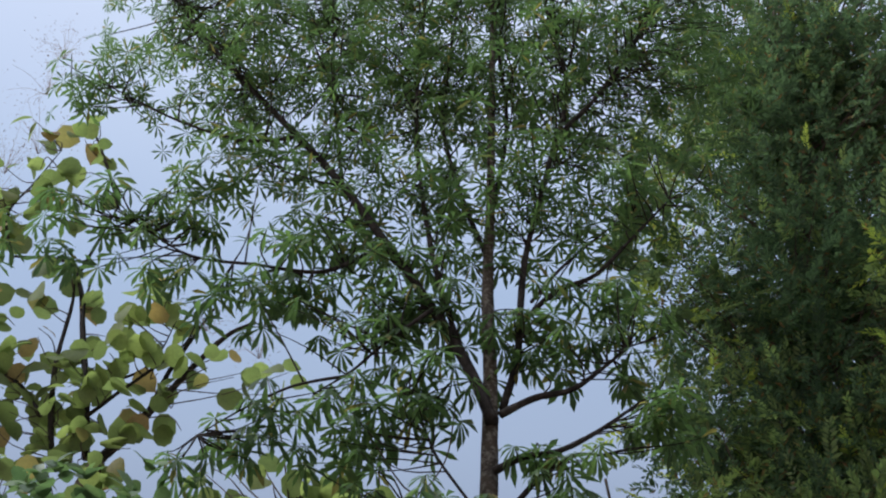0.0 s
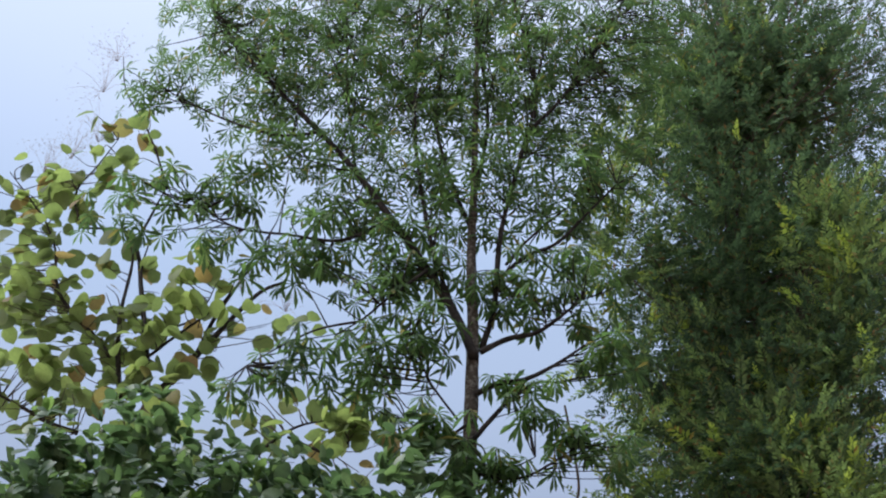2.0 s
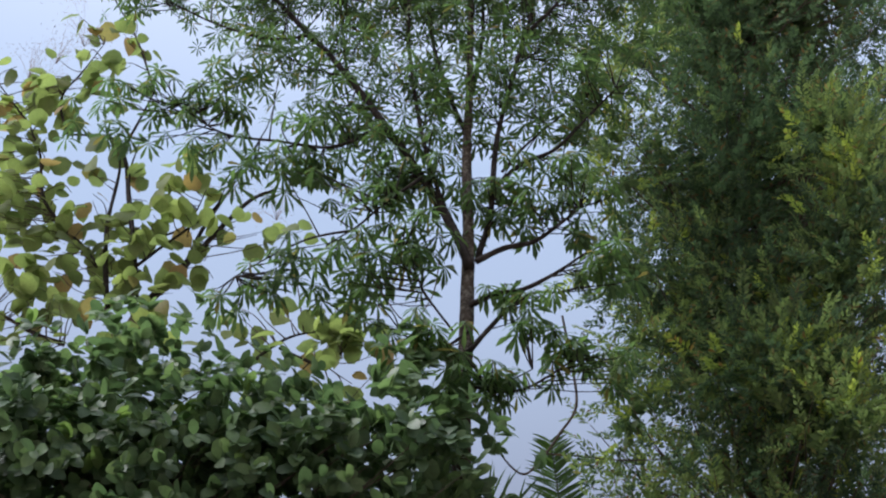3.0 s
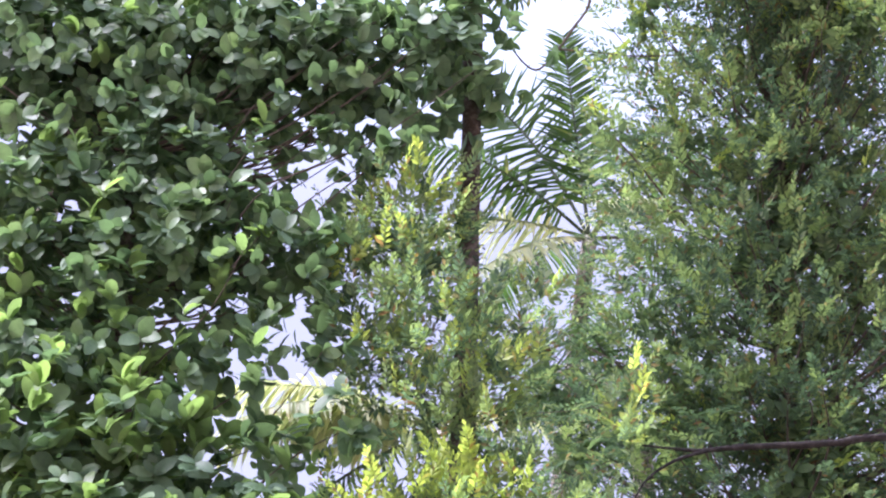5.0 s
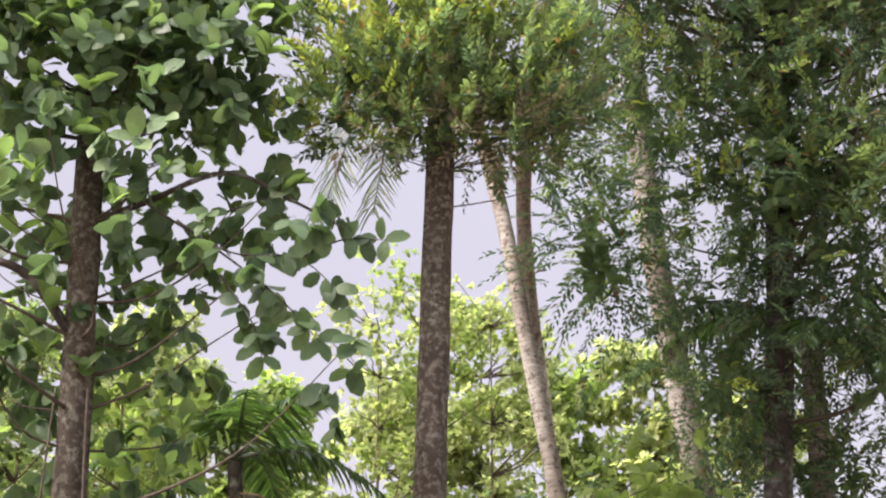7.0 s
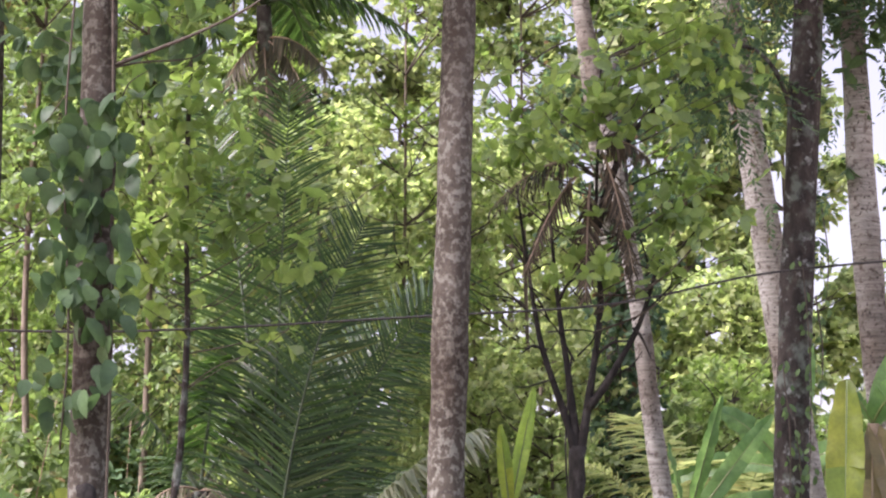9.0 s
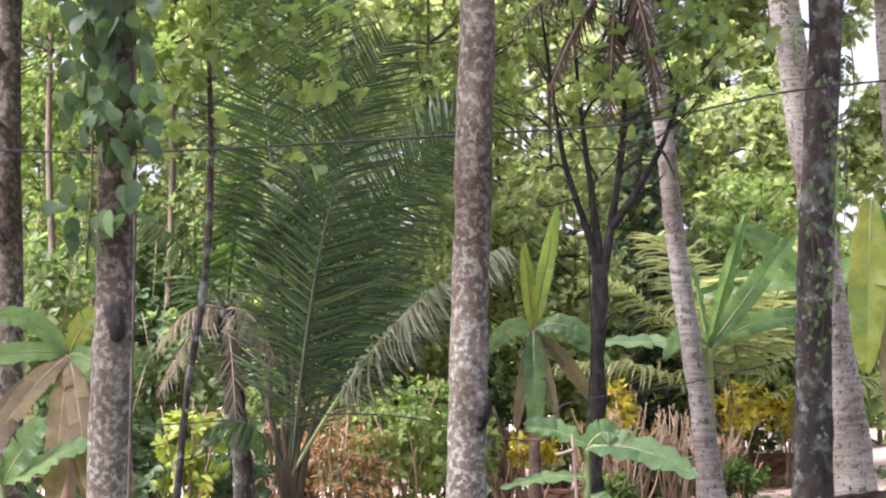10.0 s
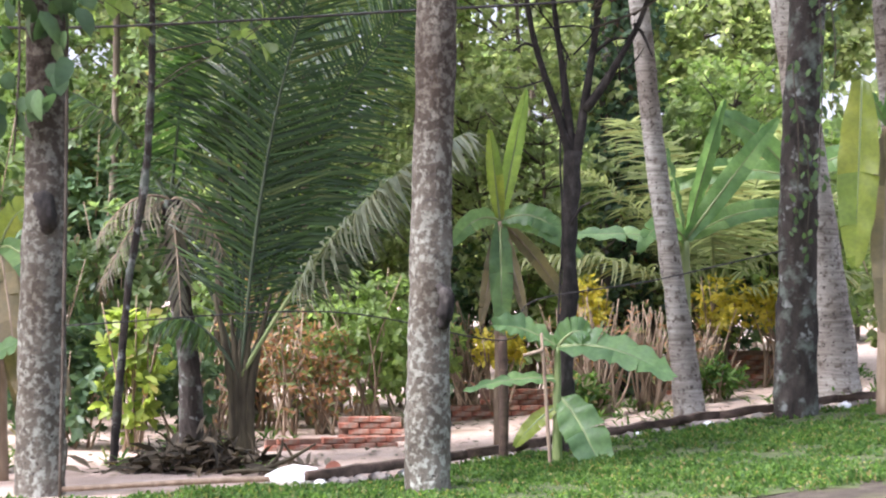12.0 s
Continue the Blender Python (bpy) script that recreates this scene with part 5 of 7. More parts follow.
def all_palms():
    # tall palm behind the bush
    top = (2.35, 23.0, 18.1)
    F = (0, -1, 0.3)
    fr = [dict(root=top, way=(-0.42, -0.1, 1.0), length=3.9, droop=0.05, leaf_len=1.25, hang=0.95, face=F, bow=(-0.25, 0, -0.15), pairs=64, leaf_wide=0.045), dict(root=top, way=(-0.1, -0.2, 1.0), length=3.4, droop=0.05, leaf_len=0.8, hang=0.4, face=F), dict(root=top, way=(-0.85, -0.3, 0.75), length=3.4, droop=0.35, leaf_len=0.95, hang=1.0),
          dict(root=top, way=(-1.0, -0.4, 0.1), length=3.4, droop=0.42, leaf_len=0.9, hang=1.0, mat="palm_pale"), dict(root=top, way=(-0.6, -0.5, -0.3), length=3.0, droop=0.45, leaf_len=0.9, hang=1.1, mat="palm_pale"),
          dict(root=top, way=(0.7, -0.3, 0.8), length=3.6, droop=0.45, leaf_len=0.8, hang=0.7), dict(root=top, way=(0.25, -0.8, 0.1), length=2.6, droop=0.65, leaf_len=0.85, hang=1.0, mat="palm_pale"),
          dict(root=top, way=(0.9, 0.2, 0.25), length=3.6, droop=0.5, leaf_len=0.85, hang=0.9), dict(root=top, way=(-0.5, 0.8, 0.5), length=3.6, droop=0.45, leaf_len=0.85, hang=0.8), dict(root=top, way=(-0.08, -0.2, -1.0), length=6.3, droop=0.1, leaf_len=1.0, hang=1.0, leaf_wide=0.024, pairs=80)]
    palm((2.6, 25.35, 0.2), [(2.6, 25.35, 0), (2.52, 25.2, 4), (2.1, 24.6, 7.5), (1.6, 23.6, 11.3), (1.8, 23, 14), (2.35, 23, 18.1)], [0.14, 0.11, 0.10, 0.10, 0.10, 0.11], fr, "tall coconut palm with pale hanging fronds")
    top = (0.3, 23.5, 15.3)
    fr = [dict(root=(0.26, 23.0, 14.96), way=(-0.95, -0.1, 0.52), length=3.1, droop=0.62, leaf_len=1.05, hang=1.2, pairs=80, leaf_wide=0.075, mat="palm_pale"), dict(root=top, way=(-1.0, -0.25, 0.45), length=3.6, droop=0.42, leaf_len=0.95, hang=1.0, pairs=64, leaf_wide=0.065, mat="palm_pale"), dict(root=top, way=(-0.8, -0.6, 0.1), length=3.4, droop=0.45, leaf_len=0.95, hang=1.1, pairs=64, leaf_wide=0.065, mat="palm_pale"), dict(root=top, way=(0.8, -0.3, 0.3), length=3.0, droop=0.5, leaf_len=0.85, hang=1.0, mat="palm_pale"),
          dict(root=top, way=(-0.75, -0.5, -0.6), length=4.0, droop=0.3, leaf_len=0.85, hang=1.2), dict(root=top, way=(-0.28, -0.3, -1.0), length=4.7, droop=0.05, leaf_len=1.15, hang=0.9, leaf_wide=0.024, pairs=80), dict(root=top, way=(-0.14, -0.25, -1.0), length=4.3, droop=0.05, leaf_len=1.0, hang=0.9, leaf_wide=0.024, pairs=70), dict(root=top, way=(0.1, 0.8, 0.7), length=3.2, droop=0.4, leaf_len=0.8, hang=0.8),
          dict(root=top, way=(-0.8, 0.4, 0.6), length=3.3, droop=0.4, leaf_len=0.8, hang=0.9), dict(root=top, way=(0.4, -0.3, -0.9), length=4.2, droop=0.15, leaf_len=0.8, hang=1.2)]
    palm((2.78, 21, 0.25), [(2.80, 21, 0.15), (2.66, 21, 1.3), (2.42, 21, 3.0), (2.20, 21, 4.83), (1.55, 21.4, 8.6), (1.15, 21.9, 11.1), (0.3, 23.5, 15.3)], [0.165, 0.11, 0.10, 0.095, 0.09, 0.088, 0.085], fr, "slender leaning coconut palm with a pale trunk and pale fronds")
    # stout palm beside the feathery tree, crown hidden in the foliage
    top = (2.75, 22, 14.5)
    palm((4.4, 21.8, 0.45), [(4.42, 21.8, 0.3), (4.15, 21.9, 2.6), (3.61, 22, 6.5), (3.27, 22, 8.6), (2.95, 22, 10.9), (2.75, 22, 14.5)], [0.24, 0.18, 0.165, 0.155, 0.15, 0.13],
         ring_of_fronds(top, 6, 2.4, 0.7, (0.3, 1.1), (0.35, 0.6), hang=0.9), "leaning coconut palm with a stout ringed trunk")
    # a bunch of dead fronds caught in the forked tree
    bunch = thing("dead_frond_bunch", (1.66, 18.86, 5.2), "dark bunch of withered palm fronds caught in the forked tree", "dead fronds")
    straw = Soup()
    for root, way, ln, leaf in (((1.62, 18.84, 5.45), (-0.9, -0.2, 0.0), 1.0, 0.5), ((1.5, 18.8, 5.3), (-0.5, -0.3, -0.5), 0.8, 0.42), ((1.72, 18.84, 5.5), (0.2, -0.3, -0.6), 0.85, 0.4), ((1.7, 18.84, 5.3), (0.35, -0.2, -0.9), 0.8, 0.36), ((1.6, 18.84, 5.2), (-0.1, -0.3, -1.0), 0.75, 0.36), ((1.68, 18.84, 5.6), (0.5, -0.2, 0.1), 0.5, 0.35)):
        rib, leaves = frond_soup(root, way, ln, 0.55, leaf, pairs=44, hang=1.5, rachis=0.016, leaf_wide=0.018)
        part("midrib", rib, "dry_stem", bunch)
        straw.join(leaves)
    part("straw", straw, "litter", bunch, "tangled blackish-brown dead leaflets", kind="stuff")
    # far trunk at the edge of the garden
    palm((4.99, 21.0, 0.5), [(4.99, 21.0, 0.4), (4.84, 21.0, 2.6), (4.65, 21.0, 5.4), (4.55, 21.0, 9)], [0.2, 0.16, 0.15, 0.12], ring_of_fronds((4.55, 21.0, 9), 7, 2.2, 0.6, (0, 0.9), (0.4, 0.6), hang=0.9), "ringed coconut palm at the verge")
    # withered hanging crown beyond
    top = (-1.9, 24.0, 8.35)
    fr = [dict(root=(-1.9, 24.0, 7.9), way=(w, -0.4, z), length=0.9, droop=0.7, leaf_len=0.5, hang=1.7, mat="palm_dead", rachis=0.016, leaf_wide=0.022, pairs=50) for w, z in ((-0.5, -0.4), (0.1, -0.7), (0.5, -0.3), (0.8, 0.1))]
    fr += ring_of_fronds(top, 9, 2.1, 0.65, (0.3, 1.4), (0.3, 0.6), hang=0.8)
    palm((-1.7, 24.2, 0.0), [(-1.7, 24.2, -0.1), (-1.75, 24.1, 4), (-1.9, 24, 8.3)], [0.14, 0.10, 0.09], fr, "coconut palm with a bunch of withered brown fronds", bark="bark_dark")


def pale_palm():
    b = (3.55, 24.4, float(ground_z(3.55, 24.4)))
    root = (3.5, 24.2, 1.3)
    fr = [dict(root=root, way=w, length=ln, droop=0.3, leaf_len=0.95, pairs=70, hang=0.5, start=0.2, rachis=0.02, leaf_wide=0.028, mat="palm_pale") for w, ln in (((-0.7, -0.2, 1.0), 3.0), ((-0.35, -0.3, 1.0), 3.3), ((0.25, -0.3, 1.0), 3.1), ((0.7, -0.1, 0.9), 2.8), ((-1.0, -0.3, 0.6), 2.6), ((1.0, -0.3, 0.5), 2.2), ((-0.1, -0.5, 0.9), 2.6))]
    ob = palm(b, None, None, fr, "young pale green palm in the sunlit garden", name="young_pale_palm", group="")
    s = Soup()
    tube(s, [(3.55, 24.4, 0.2), (3.53, 24.3, 0.8), (3.5, 24.2, 1.4)], [0.10, 0.08, 0.04], 9, 0.08, 4)
    part("leaf_base", s, "bark_brown", ob)


def young_palm():
    b = (-1.45, 19.5, 0.0)
    root = (-1.45, 19.45, 0.75)
    F = (0, -1, 0.15)
    fr = [
        dict(root=root, way=(0.10, -0.05, 1.0), face=F, length=4.3, droop=0.0, bow=(0.12, 0, -0.02), leaf_len=1.15, pairs=120, hang=0.25, side_tilt=-0.25, start=0.10, rachis=0.018, leaf_wide=0.021),
        dict(root=root, way=(0.18, 0.10, 1.0), face=F, length=4.5, droop=0.0, bow=(0.26, 0.1, -0.12), leaf_len=1.1, pairs=110, hang=0.55, side_tilt=-0.25, start=0.25, rachis=0.018, leaf_wide=0.021),
        dict(root=root, way=(-0.05, 0.12, 1.0), face=F, length=6.0, droop=0.0, bow=(-0.10, 0.1, 0), leaf_len=1.0, pairs=96, hang=0.35, start=0.34, rachis=0.026, leaf_wide=0.028),
        dict(root=root, way=(0.58, -0.10, 1.0), length=3.3, droop=0.10, bow=(0.12, 0, -0.1), leaf_len=1.0, pairs=105, hang=1.0, start=0.3, rachis=0.022, leaf_wide=0.03, mat="palm_grey"),
        dict(root=root, way=(0.40, 0.4, 0.9), length=3.4, droop=0.3, leaf_len=0.95, pairs=50, hang=0.8, start=0.3, rachis=0.024, leaf_wide=0.028),
        dict(root=root, way=(-0.35, 0.3, 1.0), length=3.2, droop=0.3, leaf_len=0.9, pairs=46, hang=0.7, start=0.35, rachis=0.022, leaf_wide=0.028),
        dict(root=root, way=(0.03, 0.02, 1.0), face=F, length=5.6, droop=0.0, bow=(0.0, 0, 0), leaf_len=1.05, pairs=105, hang=0.35, side_tilt=0.2, start=0.2, rachis=0.016, leaf_wide=0.021),
        dict(root=root, way=(0.26, 0.05, 1.0), face=F, length=3.9, droop=0.0, bow=(0.2, 0, -0.05), leaf_len=0.95, pairs=90, hang=0.4, side_tilt=0.2, start=0.22, rachis=0.018, leaf_wide=0.021),
        dict(root=root, way=(-0.5, -0.1, 0.9), length=1.6, droop=0.6, leaf_len=0.5, pairs=26, hang=1.0, start=0.3, rachis=0.02, leaf_wide=0.03),
    ]
    ob = palm(b, None, None, fr, "young coconut palm with tall upright dark green fronds", name="young_coconut_palm", group="")
    for k, (dx, top) in enumerate(((-0.11, 1.5), (-0.04, 1.3), (0.05, 1.4), (0.13, 1.5), (0.0, 1.1))):
        s = Soup()
        tube(s, [(-1.45 + dx * 0.7, 19.5 + 0.03 * (k % 2), -0.08), (-1.45 + dx * 0.6, 19.48, 0.4), (-1.45 + dx, 19.46, 0.9), (-1.45 + dx * 2.1, 19.45, top)], [0.055, 0.048, 0.036, 0.014], 8, 0.08, 5)
        part("leaf_base", s, "husk", ob)


def hanging_vine():
    vine = thing("hanging_vine", (2.0, 19.0, 18.0), "thin bare vine hanging between the tree crowns", "vine")
    v = Soup()
    tube(v, [(1.95, 18.9, 20.4), (2.05, 19, 19.6), (2.07, 19, 18.9), (1.85, 19, 18.45), (1.65, 19, 18.1), (1.35, 18.8, 17.6), (1.0, 18.2, 17.5), (0.62, 17.1, 17.4)], [0.016, 0.017, 0.018, 0.017, 0.016, 0.014, 0.012, 0.01], 6, 0.1, 6)
    tube(v, [(1.65, 19, 18.1), (2.0, 19, 18.08), (2.6, 19.1, 18.1), (3.2, 19.3, 18.3)], [0.012, 0.011, 0.01, 0.008], 6, 0.1, 5)
    tube(v, [(0.3, 16.9, 19.4), (0.2, 16.8, 18.6), (-0.1, 16.8, 18.2), (-0.5, 16.8, 18.9), (-0.9, 16.8, 19.6)], [0.008] * 5, 5, 0.1, 5)
    part("vine_stem", v, "twig", vine)


tall_whorled_tree()
hanging_vine()
broad_leaved_tree()
oval_leaved_tree()
feathery_tree()
all_palms()
young_palm()
pale_palm()


# ---- trees and shrubs of the garden behind ----
def leafy_tree(name, base, top, crown, label, mat="back", bark="bark_brown", radius=0.12, leaf=0.2, wide=0.5, bend=0.3, kind=OVAL, per=6, droop=0.2, group="garden trees", category="tree"):
    base = np.array([base[0], base[1], float(ground_z(base[0], base[1]))])
    ob = thing(name, base, label, category, group)
    top = np.asarray(top, float)
    mid = (base + top) / 2 + np.array([bend * rng.uniform(-1, 1), 0.1, 0])
    stem = [base - UP * 0.1, base * 0.7 + mid * 0.3, mid, top]
    s = Soup()
    tube(s, stem, [radius * 1.15, radius, radius * 0.8, radius * 0.25], 10, 0.05, 8)
    part("trunk", s, bark, ob)
    leaves, tw = Soup(), Soup()
    for c, r, n in crown:
        pos, out = cloud(n, c, r)
        rosettes(leaves, kind, pos, unit(out + UP * 0.6), per, leaf, wide, 1.0, droop)
        branches_to(tw, stem, pos[::11], 0.025, 0.005, 4)
    part("crown", leaves, mat, ob, kind="stuff")
    part("twig_work", tw, "twig", ob, kind="stuff")
    return ob


def shrub(name, base, r, h, mat, label, leaf=0.1, wide=0.5, n=120, per=6, stems=9, kind=OVAL, stem_mat="dry_stem", category="shrub", group="garden shrubs", bare=0.15, upright=0.6):
    base = np.array([base[0], base[1], float(ground_z(base[0], base[1]))])
    ob = thing(name, base, label, category, group)
    st, lf = Soup(), Soup()
    ends = base + np.stack([rng.uniform(-r, r, stems), rng.uniform(-r, r, stems) * 0.7, h * rng.uniform(0.6, 1.0, stems)], -1)
    for e in ends:
        foot = base + np.array([rng.uniform(-0.3, 0.3) * r, rng.uniform(-0.3, 0.3) * r, -0.04])
        tube(st, [foot, foot * 0.55 + e * 0.45 + rng.normal(0, 0.04, 3), e], [0.016, 0.012, 0.005], 5, 0.05, 3)
    part("stem_work", st, stem_mat, ob, kind="stuff")
    c = base + UP * h * (0.5 + bare / 2)
    pos, out = spread(n, c, (r, r * 0.8, h * (1 - bare) / 2), 0.45)
    rosettes(lf, kind, pos, unit(out + UP * upright), per, leaf, wide, 1.0, 0.1)
    part("foliage", lf, mat, ob, kind="stuff")
    return ob


def lacy_crown(x, y, low, high, width, clumps, each):
    """Loose clumps of foliage along a slender tree, with gaps between them."""
    out = []
    for k in range(clumps):
        f = (k + rng.random()) / clumps
        w = width * (1.0 - 0.6 * max(0.0, f - 0.55) / 0.45)
        r = rng.uniform(0.28, 0.55)
        out.append(((x + rng.uniform(-w, w), y + rng.uniform(-0.5, 0.5), low + (high - low) * f - 0.2), (r * 1.15, r, r * rng.uniform(0.6, 0.95)), int(each * (r / 0.4) ** 2)))
    return out


def garden_background():
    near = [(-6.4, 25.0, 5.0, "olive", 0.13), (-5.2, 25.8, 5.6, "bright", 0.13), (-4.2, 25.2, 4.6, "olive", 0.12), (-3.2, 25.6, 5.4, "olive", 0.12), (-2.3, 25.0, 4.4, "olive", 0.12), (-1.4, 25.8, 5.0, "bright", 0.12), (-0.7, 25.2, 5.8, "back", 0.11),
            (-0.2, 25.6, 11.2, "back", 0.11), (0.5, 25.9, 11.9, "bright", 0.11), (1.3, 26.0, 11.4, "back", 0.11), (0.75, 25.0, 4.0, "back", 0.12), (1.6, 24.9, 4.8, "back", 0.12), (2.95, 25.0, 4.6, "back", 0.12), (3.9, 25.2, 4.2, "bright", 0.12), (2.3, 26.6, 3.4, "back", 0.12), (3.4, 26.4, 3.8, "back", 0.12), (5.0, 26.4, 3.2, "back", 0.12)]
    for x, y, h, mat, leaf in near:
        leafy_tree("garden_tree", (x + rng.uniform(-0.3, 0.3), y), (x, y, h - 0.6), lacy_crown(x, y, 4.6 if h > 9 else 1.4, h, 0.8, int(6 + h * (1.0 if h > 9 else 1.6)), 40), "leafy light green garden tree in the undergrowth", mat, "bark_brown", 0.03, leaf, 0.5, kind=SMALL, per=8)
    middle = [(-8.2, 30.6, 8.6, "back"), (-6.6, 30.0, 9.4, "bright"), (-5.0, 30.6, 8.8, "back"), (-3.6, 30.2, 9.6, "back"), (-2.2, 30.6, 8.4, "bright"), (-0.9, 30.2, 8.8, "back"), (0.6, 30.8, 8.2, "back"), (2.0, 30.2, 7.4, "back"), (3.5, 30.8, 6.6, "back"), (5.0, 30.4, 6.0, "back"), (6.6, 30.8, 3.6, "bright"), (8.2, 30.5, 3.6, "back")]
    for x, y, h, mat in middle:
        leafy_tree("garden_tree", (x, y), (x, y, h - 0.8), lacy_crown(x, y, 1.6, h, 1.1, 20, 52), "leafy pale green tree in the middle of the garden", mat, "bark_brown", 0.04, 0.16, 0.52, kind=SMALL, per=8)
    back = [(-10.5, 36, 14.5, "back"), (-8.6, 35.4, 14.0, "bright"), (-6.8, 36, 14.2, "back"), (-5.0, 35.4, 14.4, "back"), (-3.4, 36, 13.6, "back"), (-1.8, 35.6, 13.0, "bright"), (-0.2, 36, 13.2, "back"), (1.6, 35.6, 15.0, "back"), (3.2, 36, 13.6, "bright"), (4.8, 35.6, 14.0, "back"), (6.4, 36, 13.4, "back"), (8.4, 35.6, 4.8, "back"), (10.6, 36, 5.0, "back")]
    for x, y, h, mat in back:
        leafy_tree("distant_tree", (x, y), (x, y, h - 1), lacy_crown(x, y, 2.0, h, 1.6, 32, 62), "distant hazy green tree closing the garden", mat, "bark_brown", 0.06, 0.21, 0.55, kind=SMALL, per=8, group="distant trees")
    woods = Soup()
    n = 3000
    pos = np.stack([rng.uniform(-26, 26, n), rng.uniform(44, 52, n), rng.uniform(0.2, 1.0, n)], -1)
    pos[:, 2] = pos[:, 2] * (3.4 + 0.7 * np.sin(pos[:, 0] * 0.7) + 0.5 * np.sin(pos[:, 0] * 1.9 + 1)) + 0.3
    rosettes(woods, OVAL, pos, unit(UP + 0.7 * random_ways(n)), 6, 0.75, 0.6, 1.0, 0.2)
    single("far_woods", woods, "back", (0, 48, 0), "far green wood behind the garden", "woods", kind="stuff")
    # the dark, creeper-clad trunk
    leafy_tree("creeper_clad_tree", (2.55, 25.0), (2.45, 25.0, 8.0), [((2.45, 24.9, 6.6), (0.8, 0.6, 1.4), 130), ((2.52, 24.6, 2.6), (0.36, 0.2, 2.8), 520), ((2.5, 24.6, 5.0), (0.36, 0.2, 1.6), 260), ((2.0, 24.8, 7.3), (0.9, 0.7, 0.8), 120)], "dark thick trunk wrapped in creepers", "fine", "bark_dark", 0.27, 0.10, 0.6, 0.05)


def screen_trees():
    for x, y, h, mat in [(-3.4, 24.6, 9.8, "bright"), (-4.5, 24.4, 10.6, "olive"), (-5.5, 25.0, 11.2, "bright"), (-2.0, 23.2, 7.2, "olive"), (-1.2, 23.4, 6.6, "back")]:
        crown = lacy_crown(x, y, h * 0.5, h, 0.7, 10, 36) + [((x, y, h - 1.0), (0.7, 0.5, 0.8), 60), ((x + 0.3, y, h - 2.6), (0.8, 0.5, 0.7), 100), ((x - 0.3, y, h - 4.0), (0.7, 0.4, 0.6), 60)]
        leafy_tree("garden_tree", (x, y), (x, y, h - 0.5), crown, "thin leafy garden tree before the palms", mat, "bark_brown", 0.05, 0.12, 0.5, kind=SMALL, per=8)


def edge_tree():
    # the boughs left of the trunk are unseen, added to shade the verge
    leafy_tree("verge_tree", (-3.9, 18.4), (-4.0, 18.4, 13.0), [((-4.1, 18.4, 12.5), (1.0, 0.7, 1.5), 90), ((-5.4, 16.7, 6.4), (0.8, 1.3, 1.6), 130), ((-5.5, 16.8, 4.2), (0.9, 1.4, 1.2), 140), ((-5.6, 17.6, 9.0), (1.0, 1.0, 1.4), 80)], "slim grey tree at the end of the verge, with added shading boughs", "oval", "bark_mottled", 0.13, 0.24, 0.55, 0.05)


